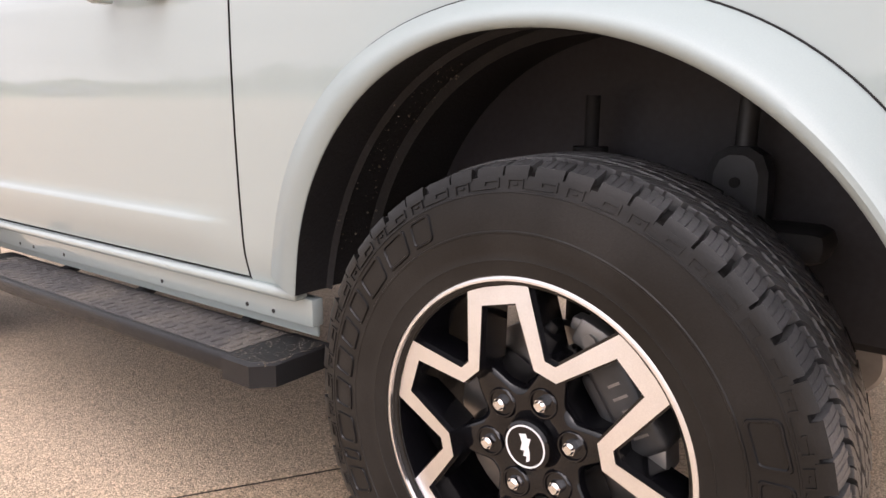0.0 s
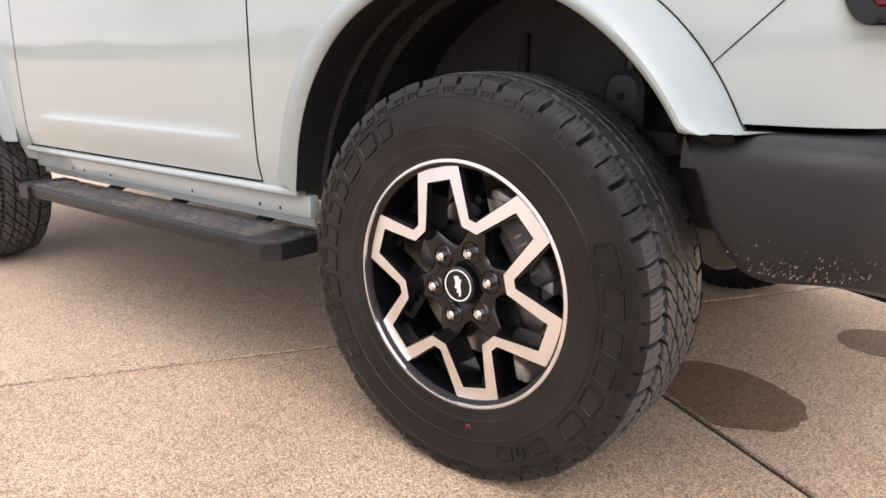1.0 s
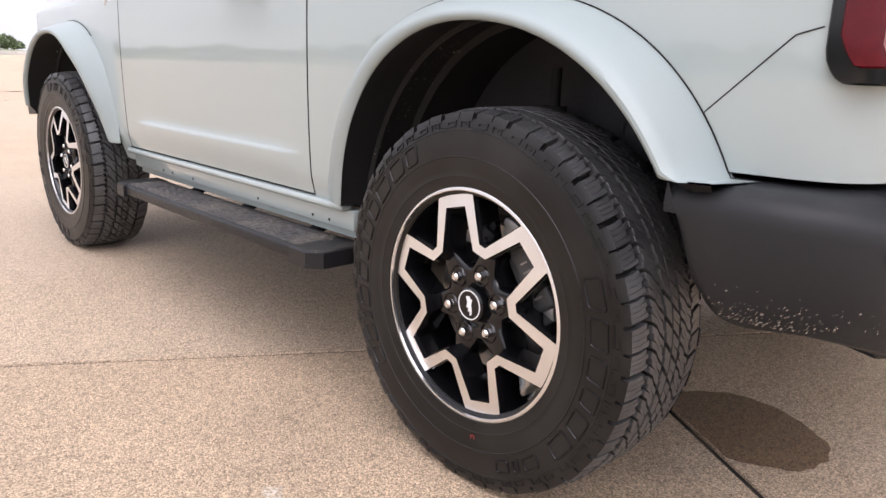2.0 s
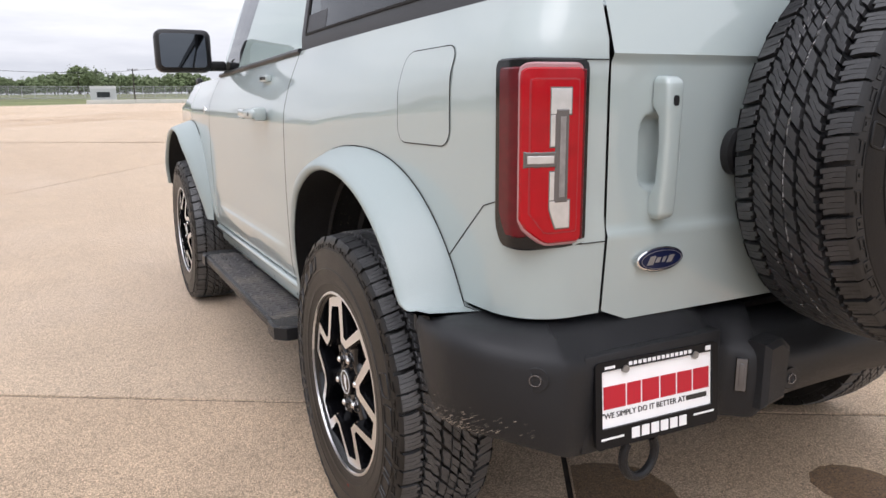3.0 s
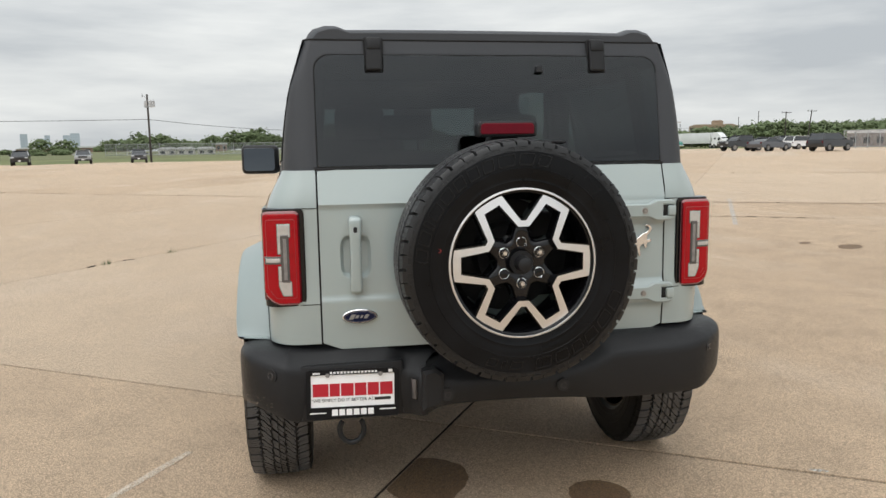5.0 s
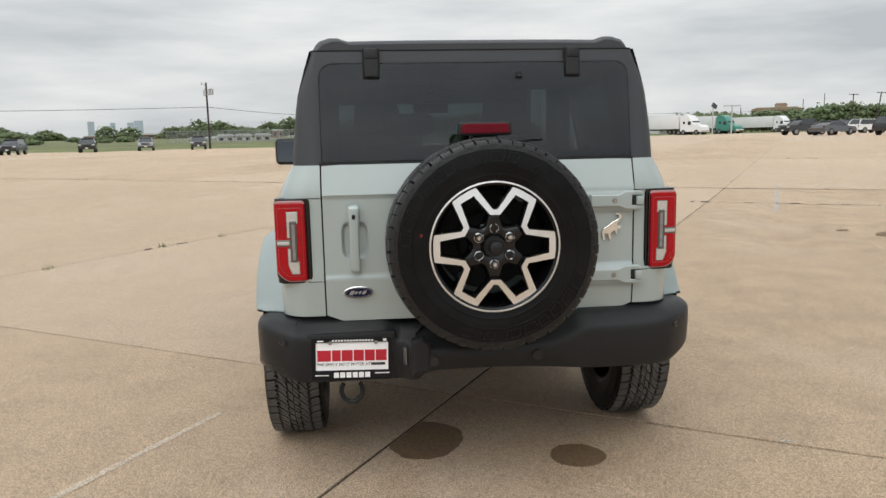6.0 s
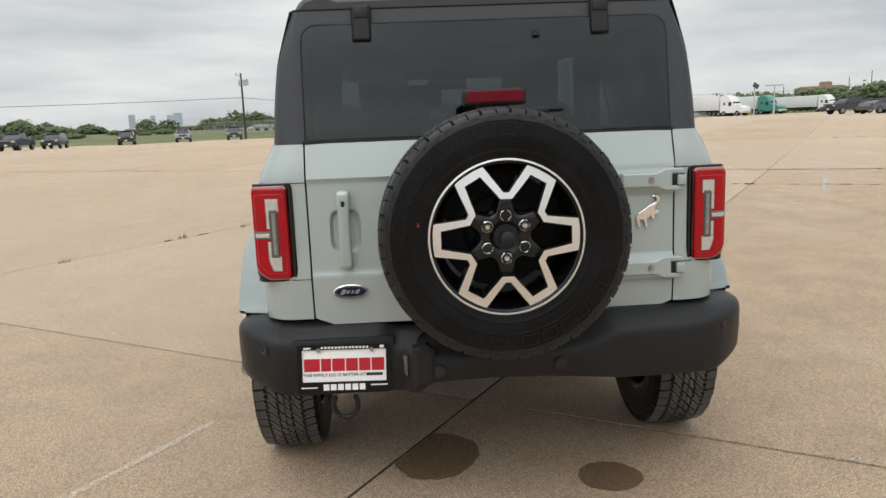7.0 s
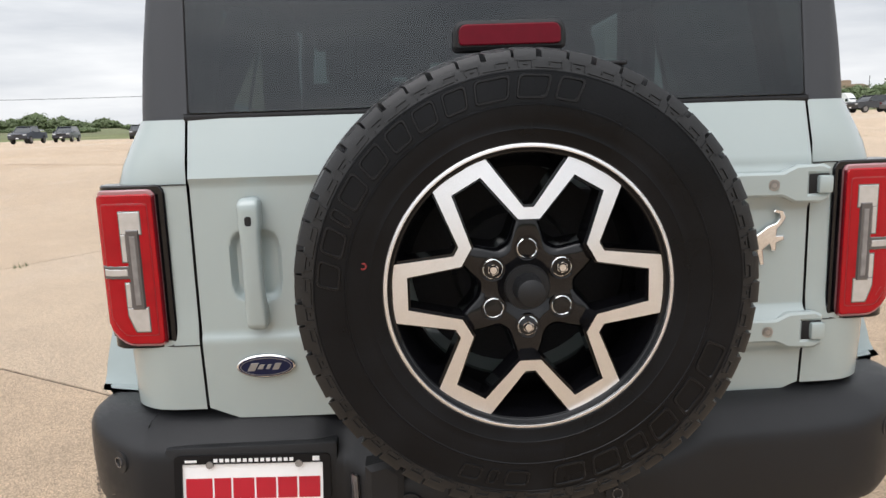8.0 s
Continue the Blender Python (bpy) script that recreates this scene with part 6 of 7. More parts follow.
for sx in (-1, 1):
    bm = bmesh.new()
    rod(bm, (sx * 0.58, 0.085, 0.40), (sx * 0.575, 0.085, 0.86), 0.012, n=12)
    rod(bm, (sx * 0.58, 0.085, 0.42), (sx * 0.578, 0.085, 0.775), 0.030, n=16)
    part("shock_absorber", bm, DARK, suv, label="black shock absorber")
    bm = bmesh.new()
    rod(bm, (sx * 0.57, -0.163, 0.77), (sx * 0.56, -0.163, 0.86), 0.016, n=12)
    prism(bm, [(-0.046, -0.10), (0.046, -0.10), (0.044, 0.045), (0.034, 0.070), (0.014, 0.082), (-0.014, 0.082), (-0.034, 0.070), (-0.044, 0.045)], 0.05, Matrix.Translation((sx * 0.58 - sx * 0.02, -0.163, 0.705)) @ pose(0, 0, 0, 90, 0, -90 if sx < 0 else 90), 0.012)
    stop = part("spring_bracket", bm, CALIPER, suv, label="dark grey spring bracket")
    bm = bmesh.new()
    rod(bm, (sx * 0.600, -0.163, 0.735), (sx * 0.6125, -0.163, 0.735), 0.008, n=12)
    part("bolt_hole", bm, SEAM, stop)
    bm = bmesh.new()
    box(bm, (sx * 0.60, -0.235, 0.655), (0.10, 0.13, 0.05), 0.02)
    part("frame_horn", bm, DARK, suv, label="dark frame bracket")

# cabin
bm = bmesh.new()
box(bm, (0, 1.25, 0.76), (1.46, 1.4, 0.04), 0.0)
box(bm, (0, 0.05, 0.95), (0.80, 1.1, 0.05), 0.01)
part("cabin_floor", bm, CLOTH, suv, label="dark cabin carpet")
bm = bmesh.new()
box(bm, (0, 1.88, 1.08), (1.44, 0.34, 0.26), 0.05)
part("dashboard", bm, PLASTIC, suv, label="black dashboard")
for x in (-0.38, 0.38):
    bm = bmesh.new()
    box(bm, (x, 1.12, 0.92), (0.50, 0.52, 0.16), 0.05, seg=3)
    box(bm, (x, 0.88, 1.18), (0.48, 0.14, 0.54), 0.05, seg=3)
    seat = part("front_seat", bm, CLOTH, suv, label="dark cloth front seat")
    bm = bmesh.new()
    box(bm, (x, 0.83, 1.525), (0.265, 0.10, 0.19), 0.05, seg=4)
    rod(bm, (x - 0.06, 0.84, 1.40), (x - 0.06, 0.84, 1.46), 0.008, n=8)
    rod(bm, (x + 0.06, 0.84, 1.40), (x + 0.06, 0.84, 1.46), 0.008, n=8)
    part("headrest", bm, CLOTH, seat)
for x in (-0.235, 0.235):
    bm = bmesh.new()
    box(bm, (x, 0.02, 1.10), (0.46, 0.12, 0.54), 0.05, seg=3)
    box(bm, (x, 0.22, 0.94), (0.46, 0.44, 0.14), 0.05, seg=3)
    back = part("rear_seat", bm, CLOTH, suv, label="dark cloth rear seat")
    bm = bmesh.new()
    box(bm, (x, 0.0, 1.468), (0.225, 0.08, 0.105), 0.036, seg=4)
    rod(bm, (x - 0.05, 0.0, 1.36), (x - 0.05, 0.0, 1.43), 0.007, n=8)
    rod(bm, (x + 0.05, 0.0, 1.36), (x + 0.05, 0.0, 1.43), 0.007, n=8)
    part("headrest", bm, CLOTH, back)
for sx in (-1, 1):
    bm = bmesh.new()
    box(bm, (sx * 0.655, 0.63, 1.25), (0.13, 0.10, 0.94), 0.03)
    part("pillar_trim", bm, CLOTH, suv, label="dark padded door pillar trim")
    bm = bmesh.new()
    box(bm, (sx * 0.70, 0.06, 1.165), (0.10, 1.06, 0.31), 0.03)
    part("side_trim", bm, CLOTH, suv, label="dark cargo side trim")
bm = bmesh.new()
box(bm, (0, 1.40, 1.682), (1.24, 0.10, 0.115), 0.02)
part("windscreen_header", bm, CLOTH, suv, label="dark windscreen header with folded visors")
bm = bmesh.new()
tube(bm, [(-0.38 + 0.18 * math.cos(a), 1.58 - 0.05 * math.sin(a), 1.18 + 0.17 * math.sin(a)) for a in [2 * math.pi * k / 24 for k in range(24)]], 0.014, 8, closed=True)
rod(bm, (-0.38, 1.58, 1.18), (-0.38, 1.78, 1.10), 0.03, n=10)
box(bm, (-0.38, 1.58, 1.18), (0.32, 0.03, 0.05), 0.01)
part("steering_wheel", bm, PLASTIC, suv, label="black steering wheel")
bm = bmesh.new()
for x in (-0.64, 0.64):
    tube(bm, [(x, 0.62, 0.8), (x, 0.60, 1.5), (x * 0.95, 0.58, 1.68), (x * 0.95, -0.40, 1.66), (x, -0.50, 1.3)], 0.032, 8)
tube(bm, [(-0.60, 0.58, 1.69), (0.60, 0.58, 1.69)], 0.032, 8)
part("roll_bar", bm, CLOTH, suv, label="padded dark roll bar")
bm = bmesh.new()
box(bm, (0, 1.50, 1.60), (0.24, 0.03, 0.07), 0.012)
part("inner_mirror", bm, PLASTIC, suv, label="black inner mirror")
bm = bmesh.new()
box(bm, (0, 0.44, 1.735), (1.26, 1.9, 0.012), 0.0)
part("headliner", bm, CLOTH, suv, label="dark headliner")

# ground, slabs and distance
def rise(x, y):
    """Height of the lot, which climbs gently far ahead."""
    r = math.hypot(x, y)
    if y <= 0 or r < 14:
        return 0.0
    az = math.degrees(math.atan2(x, y))
    slope = spread([(-90, 0.0), (-60, 0.0040), (-10, 0.0045), (10, 0.0065), (35, 0.0098), (70, 0.0098), (90, 0.0)], az)
    field = spread([(-90, 0.0), (-60, 1.0), (8, 1.0), (18, 0.0)], az)
    return slope * (min(r, 82) - 14) + field * 2.2 * min(1.0, max(0.0, r - 115) / 185)


GRASS = material("dry_spring_grass", (0.125, 0.160, 0.045), rough=0.9, vary=0.35, scale=0.12, fine=0.3, fine_scale=2.5, tint=(0.16, 0.145, 0.065))
verts, faces = [], []
radii = [0.0, 8, 14, 20, 30, 45, 60, 80, 100, 112, 116, 130, 160, 220, 300, 400, 900, 2500, 4500]
NA = 96
for r in radii:
    for k in range(NA):
        a = 2 * math.pi * k / NA
        x, y = r * math.sin(a), r * math.cos(a)
        verts.append((x, y, rise(x, y) - 0.25 + spread([(103, 0), (112, 0.25)], y)))
for i in range(len(radii) - 1):
    for k in range(NA):
        a, b = i * NA + k, i * NA + (k + 1) % NA
        faces.append((a, b, b + NA, a + NA))
ground = finish("ground", verts, faces, GRASS, smooth=60)
tagged(ground, label="flat grassy ground to the horizon", category="ground", kind="structure")

# joint bed and slabs: joints run along U and V
U, V = Vector((0.530, 0.848)), Vector((0.848, -0.530))
V0, DV = -0.168, 6.09
U0, DU = 0.252, 15.45


def lot(u, v):
    p = U * u + V * v
    return p.x, p.y


verts, faces = [], []
nu, nv = 26, 40
for i in range(nu + 1):
    for j in range(nv + 1):
        x, y = lot(-60 + 9 * i, -110 + 6 * j)
        verts.append((x, y, rise(x, y) - (0.006 if math.hypot(x, y) < 14 or y <= 0 else 0.14)))
for i in range(nu):
    for j in range(nv):
        a = i * (nv + 1) + j
        c = (Vector(verts[a]) + Vector(verts[a + nv + 2])) / 2
        if (c.y < 108 or (c.x > 22 and c.y < 150)) and abs(c.x) < 130 and c.y > -60:
            faces.append((a, a + nv + 1, a + nv + 2, a + 1))
pavement = finish("pavement", verts, faces, JOINT, smooth=60)
tagged(pavement, label="wide tan concrete lot with dark joints", category="pavement", kind="structure")
rng = random.Random(12)
far_sets = []
for i in range(-5, 11):
    for j in range(-18, 22):
        u0, u1 = U0 + i * DU, U0 + (i + 1) * DU
        v0, v1 = V0 + j * DV, V0 + (j + 1) * DV
        x, y = lot((u0 + u1) / 2, (v0 + v1) / 2)
        if not ((y < 102 or (x > 22 and y < 145)) and abs(x) < 125 and y > -55):
            continue
        g = 0.0080 + 0.003 * rng.random()
        g *= 0.45 if math.hypot(x + 4, y - 6) > 20 else 1
        wide0, wide1 = (0.016 if i == 1 else 0), (0.016 if i == 0 else 0)
        rows = []
        seg = 4 if math.hypot(x, y) > 12 else 12
        # a worn, slightly wavering edge
        for a in range(-1, seg + 2):
            ta = min(max(a, 0), seg) / seg
            row = []
            for b in range(-1, 6):
                tb = min(max(b, 0), 4) / 4
                edge = a < 0 or a > seg or b < 0 or b > 4
                e = g - (0.004 if edge else 0) + 0.0025 * noise.noise(Vector((u0 + 9 * ta, v0 + 5 * tb, 3)))
                uu = u0 + e + wide0 + (u1 - u0 - 2 * e - wide0 - wide1) * ta
                vv = v0 + e + (v1 - v0 - 2 * e) * tb
                px, py = lot(uu, vv)
                row.append((px, py, rise(px, py) - ((0.020 if math.hypot(px, py) < 11 else 0.18) if edge else 0)))
            rows.append(row)
        vf = grid_faces(rows)
        vf = (vf[0], [tuple(reversed(q)) for q in vf[1]])
        if math.hypot(x - 2, y - 8) < 62:
            finish("slab", *vf, CONCRETE, pavement, smooth=30)
        else:
            far_sets.append(vf)
rest = finish("slab_field", *joined(*far_sets), CONCRETE, pavement, smooth=30)
tagged(rest, label="distant concrete slabs", kind="stuff")


# damp patches and worn paint on the concrete
def blot(cx, cy, a, b, turn, seed, name, label, mat, z=0.0014, stop=None):
    pts = []
    for k in range(120):
        t = 2 * math.pi * k / 120
        w = 1 + 0.10 * noise.noise(Vector((1.3 * math.cos(t), 1.3 * math.sin(t), seed))) + 0.045 * noise.noise(Vector((6 * math.cos(t), 6 * math.sin(t), seed))) + 0.022 * noise.noise(Vector((19 * math.cos(t), 19 * math.sin(t), seed)))
        x, y = a * w * math.cos(t), b * w * math.sin(t)
        c, s = math.cos(radians(turn)), math.sin(radians(turn))
        p = Vector((cx + c * x - s * y, cy + s * x + c * y))
        if stop is not None and p.dot(V) < stop:
            p += V * (stop - p.dot(V))
        pts.append((p.x, p.y))
    bm = bmesh.new()
    prism(bm, pts, 0.0012, pose(0, 0, z - 0.0012))
    ob = part(name, bm, mat, smooth=0)
    wet = name == "damp_patch"
    return tagged(ob, label=label, category="damp patch" if wet else "paint mark", group="damp patches on the concrete" if wet else "")


blot(-0.225, -0.285, 0.175, 0.215, -15, 1.7, "damp_patch", "dark damp patch on tan concrete below the rear bumper", WET, stop=V0 + 0.014)
blot(0.435, -0.555, 0.125, 0.115, 0, 5.1, "damp_patch", "smaller dark damp patch on tan concrete", WET)

def stripe(name, a, b, w, mat, label):
    """A flat painted stripe between two points."""
    a, b = Vector(a), Vector(b)
    d = (b - a).normalized()
    q = Vector((-d.y, d.x)) * w / 2
    rows = [[(*(p + q), rise(p.x, p.y) + 0.004), (*(p - q), rise(p.x, p.y) + 0.004)] for p in (a.lerp(b, t) for t in steps(0, 1, 6))]
    ob = finish(name, *grid_faces(rows), mat, smooth=0)
    tagged(ob, label=label, category="road marking", kind="structure")


stripe("trim_faded_stripe", (-2.2, -1.392), (-1.25, 0.220), 0.042, FADED_PAINT, "faded parking stripe on the concrete")
stripe("trim_white_stripe", (6.56, 8.35), (9.76, 13.8), 0.085, ROAD_PAINT, "short worn white stripe on the concrete")
blot(1.42, -0.552, 0.036, 0.012, -30, 2.2, "paint_drip", "small worn white paint mark on the concrete", ROAD_PAINT)
for k, (x, y, r) in enumerate(((6.4, 5.4, 0.28), (6.1, 5.9, 0.14), (3.9, 9.4, 0.2))):
    blot(x, y, r, r * 0.5, 40, 3.3 + k, "damp_patch", "dark old stain on tan concrete", WET)

# dirt worked into the edges of the far cross joints
DUST = material("joint_dust", (0.30, 0.215, 0.145), rough=0.95, vary=0.25, scale=0.8, fine=0.25, fine_scale=20)
rng = random.Random(77)
for u, v0, v1, wide in ((U0 + DU, -30, 34, 1.0), (U0 + 2 * DU, -46, 50, 1.0), (12.1, -1.8, 16, 0.4)):
    rows = []
    for k in range(121):
        v = v0 + (v1 - v0) * k / 120
        w = wide * max(0.012, 0.07 + 0.10 * noise.noise(Vector((v * 0.6, u, 1.5))))
        rows.append([(*lot(u + q * w, v), rise(*lot(u, v)) + 0.0045) for q in (-1, 1)])
    ob = finish("trim_joint_dirt", *grid_faces([[Vector(p) for p in r] for r in rows]), DUST, smooth=0)
    tagged(ob, label="thin line of brown dirt along a concrete joint", category="dirt", kind="structure")

# weeds and crumbs caught in the wide far joints
bm = bmesh.new()
rng = random.Random(21)
for axis, at, lo, hi, n in (("u", U0 + DU, -26, 30, 170), ("u", 12.1, -1.5, 14, 34), ("v", V0 - DV, 1, 14, 7), ("v", V0, 10, 40, 14), ("u", U0 + 2 * DU, -40, 40, 110)):
    for k in range(n):
        t = lo + (hi - lo) * rng.random()
        if noise.noise(Vector((t * 0.35, at, 7))) < -0.05:
            continue
        w = rng.uniform(0.006, 0.02)
        ln = rng.uniform(0.03, 0.18)
        u, v = (at, t) if axis == "u" else (t, at)
        x, y = lot(u + rng.uniform(-0.02, 0.02), v + rng.uniform(-0.02, 0.02))
        d = V if axis == "u" else U
        box(bm, (0, 0, 0), (ln, w * 2, w), 0.0, Matrix.Translation((x, y, rise(x, y) + w * 0.2)) @ pose(0, 0, 0, 0, 0, math.degrees(math.atan2(d.y, d.x)) + rng.uniform(-12, 12)))
tagged(part("joint_debris", bm, JOINT, smooth=0), label="dark dirt and weeds along the far joints", category="debris", kind="stuff")

# parked vehicles, poles, buildings and trees in the distance
EYE_X, EYE_Y = -0.41, -3.47


def afar(az, dist, up=0.0):
    x, y = EYE_X + dist * math.sin(radians(az)), EYE_Y + dist * math.cos(radians(az))
    return Vector((x, y, rise(x, y) + up))


CAR_GLASS = material("dark_car_glass", (0.02, 0.024, 0.028), rough=0.06, spec=0.8)
CAR_TYRE = material("car_tyre", (0.02, 0.02, 0.02), rough=0.7)
HEADLAMP = material("headlamp_glass", (0.6, 0.62, 0.63), rough=0.15, metal=0.4)


def car_paint(name, c):
    return material(name, c, rough=0.3, coat=0.8, vary=0.03, scale=2)


def side_prism(bm, outline, w0, w1, slot=0, bulge=0.0):
    """A side outline (along, up), as wide as w0 at its lowest point and w1 at its highest."""
    lo, hi = min(p[1] for p in outline), max(p[1] for p in outline)
    rings = []
    for s in (-1, -0.86, 0.86, 1):
        ring = []
        for a, z in outline:
            k = (z - lo) / (hi - lo)
            w = (w0 + (w1 - w0) * k) / 2
            edge = 0.0 if abs(s) < 0.9 else 0.045
            c = (hi + lo) / 2
            ring.append(bm.verts.new((s * w, a * (1 - edge * 0.3), z + (c - z) * edge)))
        rings.append(ring)
    n = len(outline)
    for A, B in zip(rings, rings[1:]):
        for i in range(n):
            bm.faces.new((A[i], A[(i + 1) % n], B[(i + 1) % n], B[i])).material_index = slot
    bm.faces.new(rings[0][::-1]).material_index = slot
    bm.faces.new(rings[-1]).material_index = slot


SHAPES = {
    "suv": (4.7, 1.92, [(2.30, 0.45), (2.36, 0.80), (2.25, 1.05), (1.25, 1.12), (0.9, 1.14), (-2.28, 1.12), (-2.36, 0.7), (-2.30, 0.42)], [(1.20, 1.10), (0.55, 1.66), (0.2, 1.74), (-1.9, 1.72), (-2.26, 1.12)], 0.38, (1.42, -1.42)),
    "pickup": (5.8, 2.0, [(2.85, 0.50), (2.92, 0.85), (2.80, 1.18), (1.55, 1.24), (-2.85, 1.20), (-2.90, 0.8), (-2.85, 0.50)], [(1.50, 1.22), (0.85, 1.80), (0.5, 1.88), (-0.85, 1.86), (-1.15, 1.22)], 0.42, (1.85, -1.80)),
    "coupe": (5.0, 1.92, [(2.42, 0.36), (2.50, 0.62), (2.30, 0.86), (0.85, 0.98), (-1.55, 1.02), (-2.35, 1.0), (-2.50, 0.75), (-2.42, 0.38)], [(0.90, 0.96), (0.10, 1.38), (-0.35, 1.45), (-1.0, 1.40), (-1.95, 1.0)], 0.36, (1.50, -1.45)),
}


def parked_car(name, shape, paint, at, heading, label):
    """A parked vehicle; heading in degrees turns its front from +y."""
    length, width, low, high, wr, axles = SHAPES[shape]
    car = thing(name, label, "car", "parked vehicles", (at.x, at.y, at.z), heading)
    bm = bmesh.new()
    side_prism(bm, low, width, width * 0.94)
    part("body", bm, paint, car, smooth=30)
    bm = bmesh.new()
    side_prism(bm, high, width * 0.92, width * 0.74)
    part("cabin_glass", bm, CAR_GLASS, car, "dark glass", smooth=30)
    top = max(p[1] for p in high)
    flat = [p for p in high if p[1] > top - 0.10]
    a0, a1 = max(p[0] for p in flat), min(p[0] for p in flat)
    bm = bmesh.new()
    box(bm, (0, (a0 + a1) / 2, top - 0.01), (width * 0.76, a0 - a1, 0.06), 0.02)
    for s in (-1, 1):
        for q0, q1 in ((high[0], high[1]), (high[-1], high[-2])):
            rod(bm, (s * width * 0.45, q0[0], q0[1]), (s * width * 0.37, q1[0], q1[1]), 0.05, n=6)
    part("roof", bm, paint, car, smooth=30)
    for s in (-1, 1):
        for a in axles:
            bm = bmesh.new()
            rod(bm, (s * (width / 2 - 0.24), a, wr), (s * (width / 2 + 0.01), a, wr), wr, n=20)
            w = part("wheel", bm, CAR_TYRE, car)
            bm = bmesh.new()
            rod(bm, (s * (width / 2 - 0.05), a, wr), (s * (width / 2 + 0.02), a, wr), wr * 0.62, n=14)
            part("rim", bm, CAST, w, "alloy rim")
        bm = bmesh.new()
        z = low[1][1] + 0.12
        box(bm, (s * width * 0.38, low[1][0] - 0.06, z), (width * 0.18, 0.10, 0.13), 0.03)
        part("headlight", bm, HEADLAMP, car, "clear headlight")
        bm = bmesh.new()
        box(bm, (s * width * 0.42, low[-2][0] + 0.05, 0.9), (0.16, 0.10, 0.2), 0.03)
        part("tail_light", bm, RED_DEEP, car, "red tail light")
        bm = bmesh.new()
        box(bm, (s * (width / 2 + 0.08), high[0][0] - 0.25, high[0][1] + 0.08), (0.2, 0.1, 0.16), 0.03)
        part("mirror", bm, paint, car)
    bm = bmesh.new()
    box(bm, (0, low[1][0] - 0.03, low[1][1] + 0.08), (width * 0.52, 0.08, 0.2), 0.02)
    part("grille", bm, CAR_TYRE, car, "dark grille")
    bm = bmesh.new()
    box(bm, (0, low[0][0] + 0.02, low[0][1] + 0.06), (width * 0.94, 0.14, 0.2), 0.04)
    part("bumper", bm, CAR_TYRE, car, "dark bumper")
    bm = bmesh.new()
    box(bm, (0, low[0][0] + 0.10, low[0][1] + 0.10), (0.3, 0.02, 0.12), 0.0)
    part("plate", bm, WHITE, car, "white plate")


DARK_PAINT = car_paint("black_car_paint", (0.012, 0.012, 0.014))
NAVY_PAINT = car_paint("dark_blue_car_paint", (0.025, 0.032, 0.05))
SILVER_PAINT = car_paint("silver_car_paint", (0.30, 0.31, 0.32))
GREY_PAINT = car_paint("grey_car_paint", (0.075, 0.078, 0.088))
parked_car("pickup_truck", "pickup", NAVY_PAINT, afar(-26.6, 95), 186, "dark blue pickup parked beside the grass")
parked_car("parked_suv", "suv", NAVY_PAINT, afar(-24.3, 97), 190, "dark blue parked car facing the lot")
parked_car("parked_suv", "suv", DARK_PAINT, afar(-19.75, 101), 196, "black parked car on the lot edge")
parked_car("parked_suv", "suv", SILVER_PAINT, afar(-15.95, 104), 194, "silver parked car with dark grille")
parked_car("parked_suv", "suv", GREY_PAINT, afar(-12.35, 104), 191, "dark grey parked car near the utility pole")
parked_car("coupe", "coupe", GREY_PAINT, afar(33.8, 86), -70, "dark grey coupe parked side-on")
parked_car("pickup_truck", "pickup", DARK_PAINT, afar(32.0, 97), 100, "black pickup parked behind a coupe")
parked_car("parked_suv", "suv", DARK_PAINT, afar(37.6, 82), -72, "black boxy off-road car parked side-on")
parked_car("pickup_truck", "pickup", NAVY_PAINT, afar(34.7, 118), 170, "dark blue pickup parked behind a coupe")
parked_car("parked_suv", "suv", car_paint("white_car_paint", (0.7, 0.7, 0.7)), afar(35.9, 108), -80, "white parked car behind dark cars")

# utility pole with transformers and wires
WOOD = material("weathered_pole_wood", (0.05, 0.042, 0.036), rough=0.9, vary=0.3, scale=1.5)
TRAFO = material("transformer_grey", (0.42, 0.43, 0.44), rough=0.5, vary=0.05, scale=3)


def pole(name, at, height, label, lean=0.0, arm=0.0, drums=False, r=0.15):
    p = thing(name, label, "pole", "utility poles", (at.x, at.y, at.z))
    bm = bmesh.new()
    rod(bm, (0, 0, 0), (lean, 0, height), r, r * 0.75, 10)
    part("post", bm, WOOD, p)
    if arm:
        bm = bmesh.new()
        box(bm, (lean * 0.97, -0.15, height - 0.25), (arm, 0.1, 0.12), 0.0)
        part("crossarm", bm, WOOD, p)
        for s in (-0.9, -0.5, 0.5, 0.9):
            bm = bmesh.new()
            rod(bm, (lean * 0.97 + s * arm / 2, -0.15, height - 0.2), (lean * 0.97 + s * arm / 2, -0.15, height + 0.05), 0.05, n=8)
            part("insulator", bm, TRAFO, p)
    if drums:
        for k, (dx, dz) in enumerate(((-0.18, -1.35), (0.42, -1.30), (0.78, -1.25))):
            bm = bmesh.new()
            rod(bm, (dx, -0.25, height + dz - 0.42), (dx, -0.25, height + dz + 0.38), 0.21, n=14)
            rod(bm, (dx, -0.25, height + dz + 0.38), (dx, -0.25, height + dz + 0.55), 0.04, n=8)
            part("transformer", bm, TRAFO, p, "grey transformer drum")
        bm = bmesh.new()
        rod(bm, (-0.1, 0, height - 0.5), (-0.55, -0.1, height - 0.1), 0.035, n=8)
        box(bm, (-0.6, -0.1, height - 0.15), (0.12, 0.12, 0.5), 0.03)
        part("fuse_arm", bm, TRAFO, p)
    return at + Vector((lean, 0, height))


